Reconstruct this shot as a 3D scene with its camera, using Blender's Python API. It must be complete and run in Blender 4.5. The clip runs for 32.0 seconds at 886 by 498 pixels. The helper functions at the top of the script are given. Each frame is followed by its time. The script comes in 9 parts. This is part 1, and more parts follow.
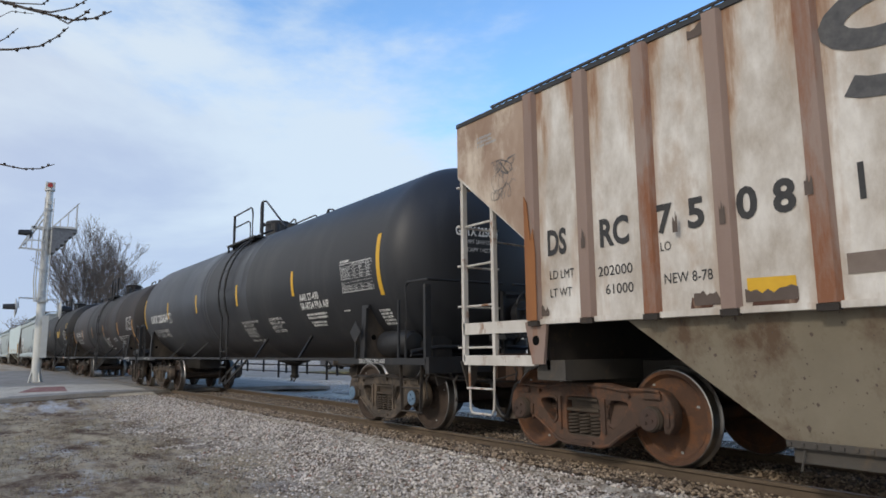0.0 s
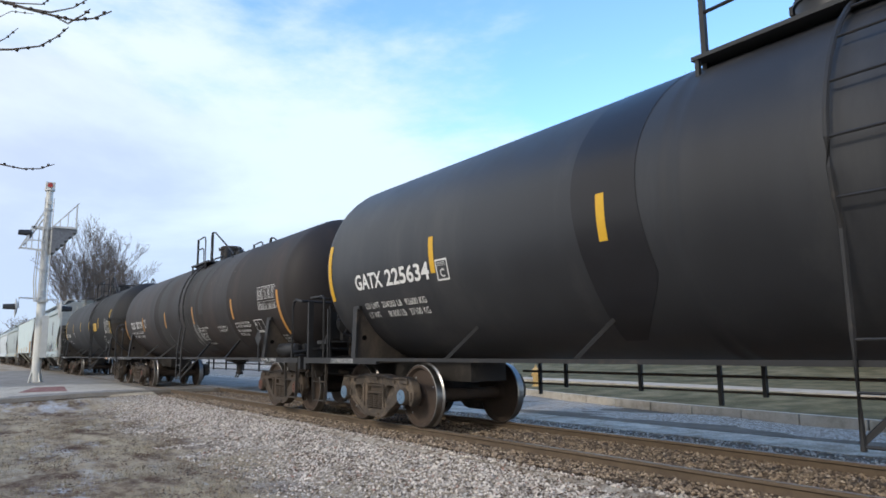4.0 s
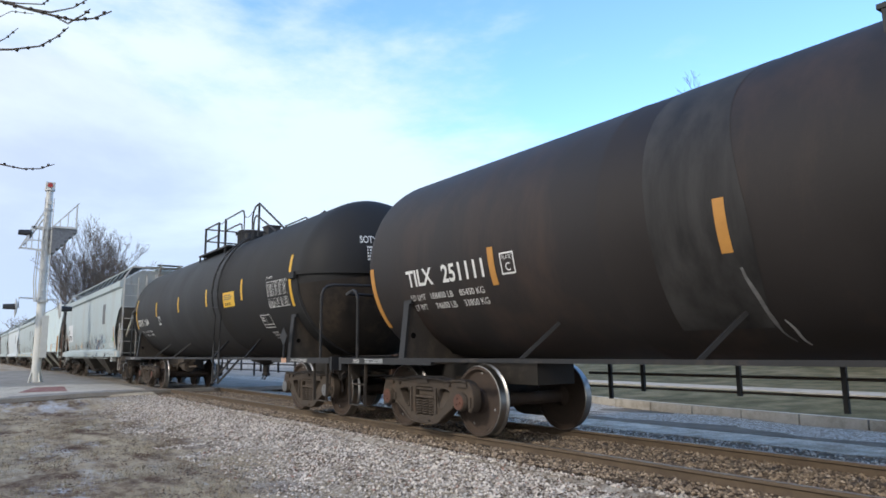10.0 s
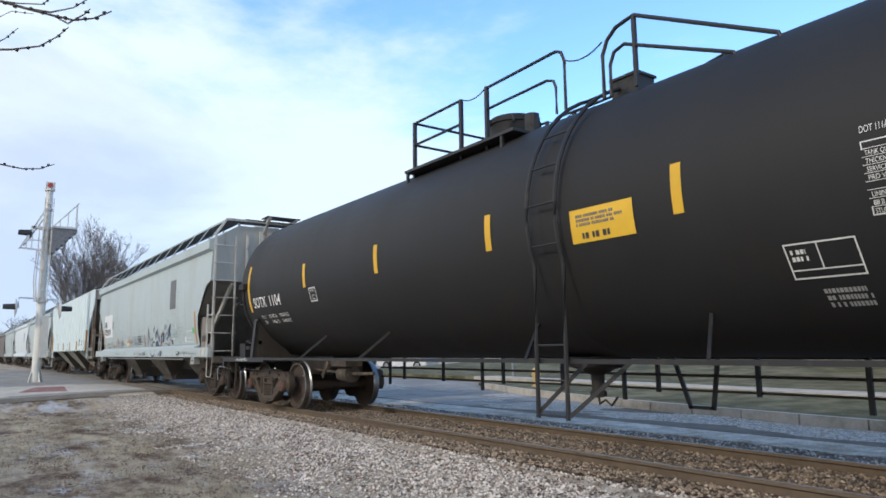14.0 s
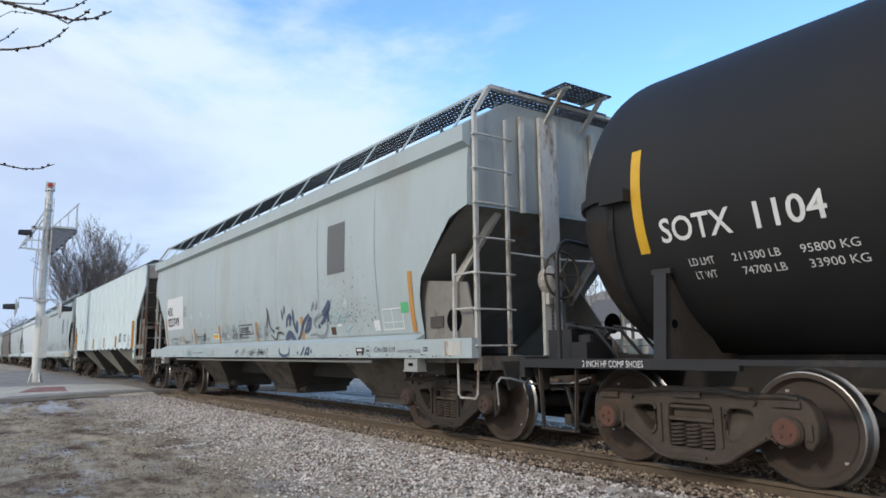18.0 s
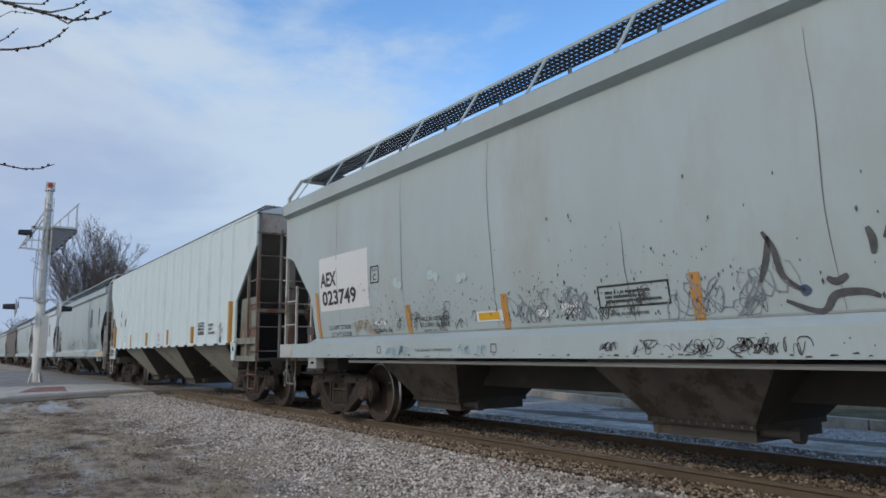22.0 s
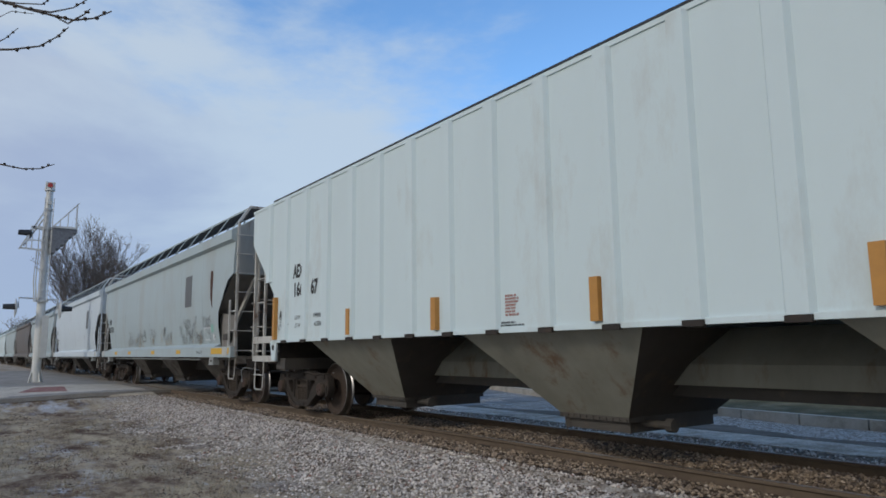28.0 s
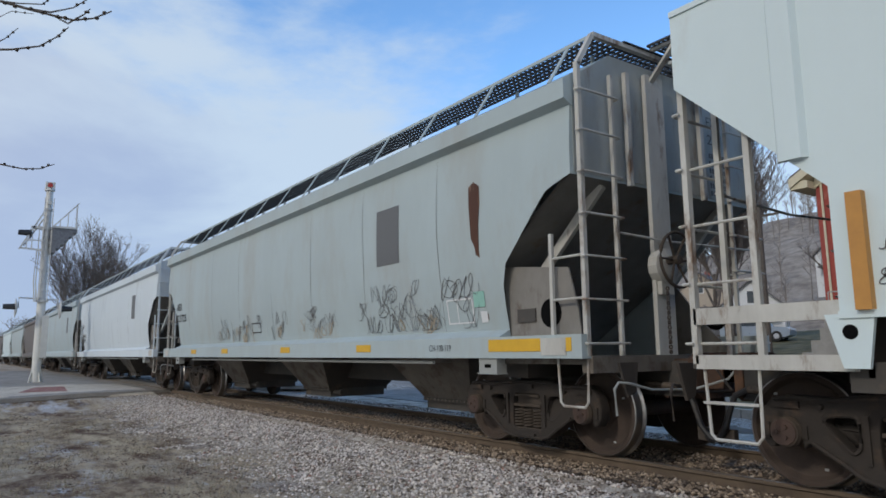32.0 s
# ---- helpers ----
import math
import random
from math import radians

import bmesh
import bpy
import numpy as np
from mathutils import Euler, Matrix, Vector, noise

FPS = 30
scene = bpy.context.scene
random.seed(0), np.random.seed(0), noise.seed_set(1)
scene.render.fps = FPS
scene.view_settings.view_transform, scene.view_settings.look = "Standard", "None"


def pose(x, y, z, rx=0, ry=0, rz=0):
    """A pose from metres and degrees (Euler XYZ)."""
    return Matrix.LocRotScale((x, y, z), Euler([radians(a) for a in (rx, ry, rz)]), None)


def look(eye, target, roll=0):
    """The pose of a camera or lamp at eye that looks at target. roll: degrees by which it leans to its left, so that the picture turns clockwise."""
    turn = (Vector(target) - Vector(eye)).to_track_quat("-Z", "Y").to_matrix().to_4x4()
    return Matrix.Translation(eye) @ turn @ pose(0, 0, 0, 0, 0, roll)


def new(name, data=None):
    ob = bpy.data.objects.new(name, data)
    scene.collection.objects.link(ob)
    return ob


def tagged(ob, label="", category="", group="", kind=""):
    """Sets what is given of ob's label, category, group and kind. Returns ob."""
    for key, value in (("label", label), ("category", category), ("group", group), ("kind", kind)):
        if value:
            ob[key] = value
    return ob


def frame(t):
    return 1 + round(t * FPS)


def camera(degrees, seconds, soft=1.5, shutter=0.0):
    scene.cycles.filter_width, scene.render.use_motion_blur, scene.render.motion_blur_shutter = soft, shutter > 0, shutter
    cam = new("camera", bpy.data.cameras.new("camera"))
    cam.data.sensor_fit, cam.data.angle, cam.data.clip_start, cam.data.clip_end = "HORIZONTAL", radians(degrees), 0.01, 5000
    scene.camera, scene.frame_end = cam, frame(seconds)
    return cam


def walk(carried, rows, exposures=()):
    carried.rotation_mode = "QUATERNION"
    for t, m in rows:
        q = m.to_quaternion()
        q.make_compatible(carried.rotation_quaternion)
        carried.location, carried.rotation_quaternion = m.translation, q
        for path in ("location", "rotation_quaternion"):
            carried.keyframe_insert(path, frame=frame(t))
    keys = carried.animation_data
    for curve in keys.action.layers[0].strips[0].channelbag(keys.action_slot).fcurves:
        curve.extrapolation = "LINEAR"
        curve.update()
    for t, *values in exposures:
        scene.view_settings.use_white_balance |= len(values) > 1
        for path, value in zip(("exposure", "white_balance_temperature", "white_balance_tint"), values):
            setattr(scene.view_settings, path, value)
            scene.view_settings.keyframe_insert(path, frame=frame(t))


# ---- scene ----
# The track runs along x, its centre line at y = 0, rail tops at z = 0; the train rolls towards +x.
EYE = Vector((0.0, -6.414, 1.1006))
cam = camera(66.05, 32.0, soft=1.65)
STILL = look(EYE, EYE + Vector((-0.80701, 0.57158, 0.14842)), -0.584)
walk(cam, [(0.0, STILL), (32.0, STILL)],
     exposures=[(0, -0.2, 6500, 10), (0.5, -0.06, 6500, 10), (1.0, 0.02, 6500, 10), (1.5, 0.1, 6500, 10), (6, 0.16, 6420, 10), (13, 0.19, 6420, 10), (17, 0.12, 6350, 10), (19, -0.14, 6250, 10), (21, -0.45, 6180, 10), (23, -0.50, 6150, 10), (25, -0.42, 6150, 10), (28, -0.60, 6120, 10), (30, -0.60, 6120, 10), (32, -0.42, 6150, 10)])

# ---- sky and sun ----
SUN_DIR = Vector((0.20, -0.83, 0.52)).normalized()
world = bpy.data.worlds.new("sky")
scene.world = world
world.use_nodes = True
wt = world.node_tree
wt.nodes.clear()


def wnode(kind, **kw):
    n = wt.nodes.new(kind)
    for k, v in kw.items():
        n.inputs[k].default_value = v
    return n


sky = wt.nodes.new("ShaderNodeTexSky")
sky.sky_type, sky.sun_disc = "NISHITA", False
sky.sun_elevation = math.asin(SUN_DIR.z)
sky.sun_rotation = math.atan2(SUN_DIR.x, SUN_DIR.y)
sky.air_density, sky.dust_density, sky.ozone_density = 1.0, 0.0, 1.4
coord = wt.nodes.new("ShaderNodeTexCoord")
stretch = wt.nodes.new("ShaderNodeMapping")
stretch.inputs["Scale"].default_value = (1.0, 1.0, 2.6)
stretch.inputs["Location"].default_value = (1.75, 0.6, 0.1)
wt.links.new(coord.outputs["Generated"], stretch.inputs["Vector"])
puffs = wnode("ShaderNodeTexNoise", Scale=2.3, Detail=9.0, Roughness=0.55, Distortion=0.3)
wisps = wnode("ShaderNodeTexNoise", Scale=8.0, Detail=6.0, Roughness=0.6)
wt.links.new(stretch.outputs[0], puffs.inputs["Vector"])
wt.links.new(stretch.outputs[0], wisps.inputs["Vector"])
apart = wt.nodes.new("ShaderNodeSeparateXYZ")
wt.links.new(coord.outputs["Generated"], apart.inputs[0])


def wmath(op, a, b):
    n = wt.nodes.new("ShaderNodeMath")
    n.operation = op
    for i, v in enumerate((a, b)):
        if isinstance(v, (int, float)):
            n.inputs[i].default_value = v
        else:
            wt.links.new(v, n.inputs[i])
    return n.outputs[0]


# a cloud bank that breaks up towards the zenith and beyond the track, greyer low down
cover = wmath("SUBTRACT", 0.55, wmath("ADD", apart.outputs["Z"], wmath("MULTIPLY", apart.outputs["Y"], 0.35)))
cover = wmath("ADD", wmath("MULTIPLY", cover, 2.9), 0.5)
cover = wmath("ADD", cover, wmath("MULTIPLY", wmath("SUBTRACT", puffs.outputs[0], 0.5), 1.35))
cover = wmath("ADD", cover, wmath("MULTIPLY", wmath("SUBTRACT", wisps.outputs[0], 0.5), 0.7))


def wramp(value, lo, hi, top):
    n = wt.nodes.new("ShaderNodeMapRange")
    n.interpolation_type = "SMOOTHSTEP"
    n.inputs["From Min"].default_value, n.inputs["From Max"].default_value, n.inputs["To Max"].default_value = lo, hi, top
    wt.links.new(value, n.inputs["Value"])
    return n.outputs[0]


clear = wnode("ShaderNodeBackground", Strength=0.31)
deep = wt.nodes.new("ShaderNodeMix")
deep.data_type, deep.blend_type = "RGBA", "MULTIPLY"
deep.inputs[0].default_value, deep.inputs[7].default_value = 1.0, (0.71, 0.90, 1.02, 1)
wt.links.new(sky.outputs[0], deep.inputs[6])
wt.links.new(deep.outputs[2], clear.inputs["Color"])
shade = wt.nodes.new("ShaderNodeMix")
shade.data_type = "RGBA"
shade.inputs[6].default_value, shade.inputs[7].default_value = (0.52, 0.635, 0.88, 1), (0.78, 0.92, 1.06, 1)
bright = wmath("ADD", wmath("MULTIPLY", apart.outputs["Z"], 2.2), wmath("ADD", wmath("MULTIPLY", wmath("SUBTRACT", puffs.outputs[0], 0.5), 2.0), wmath("MULTIPLY", apart.outputs["Y"], 0.5)))
wt.links.new(wramp(bright, 0.1, 0.85, 1.0), shade.inputs[0])
# thin cloud round the veiled sun is whiter and warmer
glow = wt.nodes.new("ShaderNodeMix")
glow.data_type = "RGBA"
glow.inputs[7].default_value = (1.0, 0.965, 0.91, 1)
facing = wt.nodes.new("ShaderNodeVectorMath")
facing.operation = "DOT_PRODUCT"
facing.inputs[1].default_value = SUN_DIR
wt.links.new(coord.outputs["Generated"], facing.inputs[0])
wt.links.new(wramp(facing.outputs["Value"], -0.35, 0.75, 1.0), glow.inputs[0])
wt.links.new(shade.outputs[2], glow.inputs[6])
cloud = wnode("ShaderNodeBackground", Strength=1.0)
wt.links.new(glow.outputs[2], cloud.inputs["Color"])
both = wt.nodes.new("ShaderNodeMixShader")
out = wt.nodes.new("ShaderNodeOutputWorld")
wt.links.new(wramp(cover, 0.22, 0.88, 0.95), both.inputs[0])
wt.links.new(clear.outputs[0], both.inputs[1])
wt.links.new(cloud.outputs[0], both.inputs[2])
wt.links.new(both.outputs[0], out.inputs["Surface"])

sun = new("sun", bpy.data.lights.new("sun", "SUN"))
sun.data.energy, sun.data.angle, sun.data.color = 1.5, radians(6), (1.0, 0.91, 0.78)
sun.matrix_world = look(SUN_DIR * 60, (0, 0, 0))

# ---- train motion: speeds in m/s at every fourth second ----
SPEED = (3.539, 3.237, 3.002, 2.751, 2.493, 2.497, 2.663, 2.579, 2.491)


def travel(t):
    """Metres rolled since the sixteenth second."""
    gone, here = [0.0], 0.0
    for a, b in zip(SPEED, SPEED[1:]):
        gone.append(gone[-1] + 2 * (a + b))
    i = min(7, int(t // 4))
    u = t - 4 * i
    return gone[i] + SPEED[i] * u + (SPEED[i + 1] - SPEED[i]) * u * u / 8 - gone[4]


# ---- materials ----
def mat(name, c1, c2=None, scale=4.0, rough=0.6, metal=0.0, bump=0.0, c3=None, streak=1.0, spread=0.5,
        fine=40.0, coat=0.0, lo3=0.56, hi3=0.68, scale3=1.3, by_object=0.0, spec=0.5):
    """Two colours mixed by a broad noise (streak > 1 draws it out along z), a third in patches, fine bump."""
    m = bpy.data.materials.new(name)
    m.use_nodes = True
    nt = m.node_tree
    b = nt.nodes["Principled BSDF"]
    b.inputs["Roughness"].default_value, b.inputs["Metallic"].default_value = rough, metal
    b.inputs["Coat Weight"].default_value, b.inputs["Specular IOR Level"].default_value = coat, spec
    tc = nt.nodes.new("ShaderNodeTexCoord")
    mp = nt.nodes.new("ShaderNodeMapping")
    mp.inputs["Scale"].default_value = (1, 1, 1 / streak)
    nt.links.new(tc.outputs["Object"], mp.inputs["Vector"])
    n1 = nt.nodes.new("ShaderNodeTexNoise")
    n1.inputs["Scale"].default_value, n1.inputs["Detail"].default_value = scale, 7
    n1.inputs["Roughness"].default_value = 0.65
    nt.links.new(mp.outputs[0], n1.inputs["Vector"])
    c2 = c2 or tuple(0.75 * v for v in c1)
    r1 = nt.nodes.new("ShaderNodeValToRGB")
    r1.color_ramp.elements[0].position, r1.color_ramp.elements[1].position = 0.5 - spread / 2, 0.5 + spread / 2
    r1.color_ramp.elements[0].color, r1.color_ramp.elements[1].color = (*c2, 1), (*c1, 1)
    nt.links.new(n1.outputs[0], r1.inputs[0])
    colour = r1.outputs[0]
    if c3:
        n3 = nt.nodes.new("ShaderNodeTexNoise")
        n3.inputs["Scale"].default_value, n3.inputs["Detail"].default_value = scale3, 8
        n3.inputs["Roughness"].default_value = 0.7
        nt.links.new(mp.outputs[0], n3.inputs["Vector"])
        r3 = nt.nodes.new("ShaderNodeMapRange")
        r3.inputs["From Min"].default_value, r3.inputs["From Max"].default_value = lo3, hi3
        nt.links.new(n3.outputs[0], r3.inputs["Value"])
        mx = nt.nodes.new("ShaderNodeMix")
        mx.data_type = "RGBA"
        nt.links.new(r3.outputs[0], mx.inputs[0])
        nt.links.new(colour, mx.inputs[6])
        mx.inputs[7].default_value = (*c3, 1)
        colour = mx.outputs[2]
    if by_object:
        oi = nt.nodes.new("ShaderNodeObjectInfo")
        hv = nt.nodes.new("ShaderNodeHueSaturation")
        mr = nt.nodes.new("ShaderNodeMapRange")
        mr.inputs["To Min"].default_value, mr.inputs["To Max"].default_value = 1 - by_object, 1 + by_object
        nt.links.new(oi.outputs["Random"], mr.inputs["Value"])
        nt.links.new(mr.outputs[0], hv.inputs["Value"])
        nt.links.new(colour, hv.inputs["Color"])
        colour = hv.outputs[0]
    nt.links.new(colour, b.inputs["Base Color"])
    n2 = nt.nodes.new("ShaderNodeTexNoise")
    n2.inputs["Scale"].default_value, n2.inputs["Detail"].default_value = fine, 4
    nt.links.new(tc.outputs["Object"], n2.inputs["Vector"])
    rr = nt.nodes.new("ShaderNodeMapRange")
    rr.inputs["To Min"].default_value, rr.inputs["To Max"].default_value = max(0.02, rough - 0.12), min(1, rough + 0.12)
    nt.links.new(n1.outputs[0], rr.inputs["Value"])
    nt.links.new(rr.outputs[0], b.inputs["Roughness"])
    if bump:
        bp = nt.nodes.new("ShaderNodeBump")
        bp.inputs["Strength"].default_value, bp.inputs["Distance"].default_value = bump, 0.01
        nt.links.new(n2.outputs[0], bp.inputs["Height"])
        nt.links.new(bp.outputs[0], b.inputs["Normal"])
    return m


M_TANK = [mat("black tank paint", (0.034, 0.036, 0.041), (0.022, 0.023, 0.027), 1.1, 0.46, c3=(0.055, 0.055, 0.057), lo3=0.5, hi3=0.75, scale3=0.9, streak=7, bump=0.05, spec=0.4),
          mat("rusty black tank paint", (0.033, 0.028, 0.027), (0.021, 0.018, 0.0175), 1.3, 0.58, c3=(0.058, 0.040, 0.033), lo3=0.5, hi3=0.72, scale3=1.0, streak=5, bump=0.08, spec=0.3),
          mat("matt black tank paint", (0.026, 0.026, 0.027), (0.018, 0.018, 0.019), 1.3, 0.6, c3=(0.025, 0.023, 0.021), lo3=0.5, hi3=0.7, scale3=1.1, streak=6, bump=0.06, spec=0.25)]
M_BLACK = mat("black frame paint", (0.022, 0.022, 0.024), (0.014, 0.014, 0.015), 5, 0.55, c3=(0.05, 0.04, 0.033), scale3=3, bump=0.1)
M_BELLY = mat("dusty black paint", (0.030, 0.026, 0.023), (0.02, 0.018, 0.017), 3, 0.75, c3=(0.06, 0.05, 0.042), bump=0.1)
M_SADDLE = mat("dust-browned black steel", (0.055, 0.045, 0.037), (0.032, 0.027, 0.023), 2.5, 0.85, c3=(0.085, 0.066, 0.05), lo3=0.5, hi3=0.66, scale3=2, streak=2, bump=0.15)
M_DRAFT = mat("rust brown draft gear", (0.10, 0.056, 0.036), (0.05, 0.032, 0.024), 4, 0.9, c3=(0.15, 0.075, 0.038), lo3=0.52, hi3=0.66, scale3=5, bump=0.3)
M_GRIME = mat("grimy cast steel", (0.088, 0.068, 0.052), (0.046, 0.036, 0.028), 6, 0.9, c3=(0.095, 0.06, 0.04), scale3=4, bump=0.3)
M_GRIME2 = mat("black grimy cast steel", (0.090, 0.072, 0.057), (0.046, 0.037, 0.030), 6, 0.85, c3=(0.15, 0.115, 0.085), lo3=0.48, hi3=0.60, scale3=3, bump=0.3)
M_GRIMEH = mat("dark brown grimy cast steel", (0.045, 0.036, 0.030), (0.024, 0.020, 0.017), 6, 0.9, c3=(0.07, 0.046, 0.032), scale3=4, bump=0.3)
M_GRIMER = mat("rusty red brown cast steel", (0.105, 0.064, 0.046), (0.055, 0.036, 0.028), 5, 0.9, c3=(0.16, 0.075, 0.042), lo3=0.5, hi3=0.62, scale3=3.5, bump=0.3)
M_WHEEL = mat("rusty wheel", (0.078, 0.054, 0.041), (0.047, 0.034, 0.027), 5, 0.85, c3=(0.08, 0.055, 0.042), scale3=6, bump=0.2)
M_WHEELR = mat("orange brown rusty wheel", (0.15, 0.076, 0.046), (0.08, 0.045, 0.031), 5, 0.85, c3=(0.18, 0.08, 0.038), lo3=0.5, hi3=0.6, scale3=4, bump=0.2)
M_TREAD = mat("polished tread steel", (0.46, 0.44, 0.42), (0.30, 0.285, 0.27), 8, 0.36, metal=1.0)
M_YELLOW = mat("yellow reflective tape", (0.72, 0.43, 0.025), (0.62, 0.35, 0.02), 9, 0.5)
M_ORANGE = mat("faded orange reflective tape", (0.55, 0.27, 0.06), (0.44, 0.21, 0.05), 9, 0.55)
M_YSIGN = mat("yellow placard", (0.78, 0.48, 0.04), (0.7, 0.42, 0.03), 6, 0.5)
M_WHITE = mat("white stencil paint", (0.78, 0.78, 0.76), (0.66, 0.66, 0.65), 12, 0.6)
M_DULLW = mat("worn white stencil paint", (0.42, 0.42, 0.41), (0.30, 0.30, 0.30), 14, 0.7)
M_STENCIL = mat("black stencil paint", (0.03, 0.03, 0.032), (0.05, 0.05, 0.05), 12, 0.7)
M_FADED = mat("faded black stencil paint", (0.10, 0.10, 0.10), (0.2, 0.2, 0.2), 14, 0.75)
M_GREY = mat("pale grey hopper paint", (0.435, 0.512, 0.525), (0.37, 0.43, 0.435), 0.9, 0.5, c3=(0.375, 0.40, 0.385), scale3=1.1, lo3=0.50, hi3=0.72, streak=3, bump=0.05)
M_GREYD = mat("weathered grey hopper paint", (0.36, 0.375, 0.36), (0.27, 0.275, 0.26), 1.5, 0.6, c3=(0.20, 0.16, 0.125), lo3=0.58, hi3=0.74, scale3=1.6, streak=3, bump=0.1)
M_WHITEH = mat("white hopper paint", (0.66, 0.76, 0.77), (0.605, 0.695, 0.70), 0.8, 0.45, c3=(0.56, 0.61, 0.595), scale3=0.8, streak=2.5, bump=0.04)
M_BLUEW = mat("bluish white hopper paint", (0.64, 0.70, 0.73), (0.56, 0.62, 0.65), 0.9, 0.5, c3=(0.48, 0.52, 0.54), streak=3)
M_CHUTE = mat("grey green chute paint", (0.30, 0.295, 0.245), (0.19, 0.185, 0.15), 1.6, 0.75, c3=(0.17, 0.11, 0.07), lo3=0.55, hi3=0.68, scale3=2.2, spread=0.45, streak=3, bump=0.12)
M_CHUTED = mat("dark dusty and shade-darkened chute steel", (0.085, 0.076, 0.066), (0.05, 0.045, 0.04), 2, 0.8, c3=(0.11, 0.085, 0.06), scale3=3, bump=0.15)
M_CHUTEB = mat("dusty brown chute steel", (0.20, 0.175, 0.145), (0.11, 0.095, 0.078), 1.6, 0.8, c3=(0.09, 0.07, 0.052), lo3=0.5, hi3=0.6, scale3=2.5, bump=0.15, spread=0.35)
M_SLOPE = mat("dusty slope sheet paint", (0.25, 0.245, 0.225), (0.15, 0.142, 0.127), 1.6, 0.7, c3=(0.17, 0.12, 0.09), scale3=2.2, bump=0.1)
M_CREAM = mat("rust stained white hopper paint", (0.74, 0.71, 0.66), (0.40, 0.345, 0.285), 3.2, 0.65, c3=(0.40, 0.29, 0.20), lo3=0.54, hi3=0.72, scale3=1.3, streak=2.0, spread=0.35, bump=0.12)
M_CREAMC = mat("cream chute paint", (0.26, 0.228, 0.172), (0.165, 0.14, 0.10), 1.4, 0.75, c3=(0.115, 0.075, 0.048), lo3=0.48, hi3=0.64, scale3=1.8, streak=1.3, spread=0.6, bump=0.12)
M_RUST = mat("rusty brown post paint", (0.33, 0.25, 0.21), (0.23, 0.155, 0.125), 2, 0.8, c3=(0.24, 0.10, 0.05), lo3=0.49, hi3=0.60, scale3=1.6, streak=5, bump=0.2)
M_RUSTY = mat("rust stain", (0.10, 0.045, 0.028), (0.07, 0.032, 0.022), 8, 0.9, c3=(0.3, 0.2, 0.14), scale3=6, streak=4)
def rust_runs(m, x0, period, colour, dark, top):
    """Rust that runs down beside posts set a period apart and from the top edge, broken up by noise."""
    nt = m.node_tree
    b = nt.nodes["Principled BSDF"]
    old = b.inputs["Base Color"].links[0].from_socket
    tc = nt.nodes.new("ShaderNodeTexCoord")
    xyz = nt.nodes.new("ShaderNodeSeparateXYZ")
    nt.links.new(tc.outputs["Object"], xyz.inputs[0])

    def op(kind, a, b2=0.0):
        n = nt.nodes.new("ShaderNodeMath")
        n.operation = kind
        for i, v in enumerate((a, b2)):
            if isinstance(v, (int, float)):
                n.inputs[i].default_value = v
            else:
                nt.links.new(v, n.inputs[i])
        return n.outputs[0]
    mp = nt.nodes.new("ShaderNodeMapping")
    mp.inputs["Scale"].default_value = (5.0, 5.0, 0.8)
    nt.links.new(tc.outputs["Object"], mp.inputs["Vector"])
    ns = nt.nodes.new("ShaderNodeTexNoise")
    ns.inputs["Scale"].default_value, ns.inputs["Detail"].default_value, ns.inputs["Roughness"].default_value = 1.0, 9, 0.65
    nt.links.new(mp.outputs[0], ns.inputs["Vector"])
    away = op("PINGPONG", op("SUBTRACT", xyz.outputs["X"], x0), period / 2)
    near = op("SUBTRACT", 1.0, op("DIVIDE", away, 0.30))
    high = op("MULTIPLY", op("MAXIMUM", op("SUBTRACT", xyz.outputs["Z"], top - 1.1), 0.0), 0.35)
    f = op("ADD", op("ADD", op("MULTIPLY", op("MAXIMUM", near, 0.0), 0.55), high), op("MULTIPLY", op("SUBTRACT", ns.outputs[0], 0.5), 1.6))
    for lo, hi, c in ((0.28, 0.62, colour), (0.52, 0.75, dark)):
        mr = nt.nodes.new("ShaderNodeMapRange")
        mr.inputs["From Min"].default_value, mr.inputs["From Max"].default_value, mr.inputs["To Max"].default_value = lo, hi, 0.9
        nt.links.new(f, mr.inputs["Value"])
        mx = nt.nodes.new("ShaderNodeMix")
        mx.data_type = "RGBA"
        mx.inputs[7].default_value = (*c, 1)
        nt.links.new(mr.outputs[0], mx.inputs[0])
        nt.links.new(old, mx.inputs[6])
        old = mx.outputs[2]
    nt.links.new(old, b.inputs["Base Color"])


rust_runs(M_CREAM, -6.68, 0.725, (0.42, 0.30, 0.21), (0.27, 0.14, 0.075), 3.83)
M_OLIVE = mat("weathered olive end paint", (0.31, 0.32, 0.27), (0.12, 0.12, 0.10), 1.8, 0.8, c3=(0.13, 0.078, 0.05), lo3=0.50, hi3=0.60, scale3=1.5, streak=3, bump=0.15)
M_ENDPOST = mat("rust-flaked grey post paint", (0.30, 0.285, 0.26), (0.16, 0.145, 0.13), 2.5, 0.75, c3=(0.17, 0.088, 0.052), lo3=0.50, hi3=0.58, scale3=2.2, streak=4, bump=0.2)
M_PALEPOST = mat("scuffed pale post paint", (0.60, 0.59, 0.54), (0.42, 0.405, 0.365), 2.4, 0.65, c3=(0.20, 0.13, 0.085), lo3=0.54, hi3=0.64, scale3=2.6, streak=3, spread=0.35, bump=0.12)
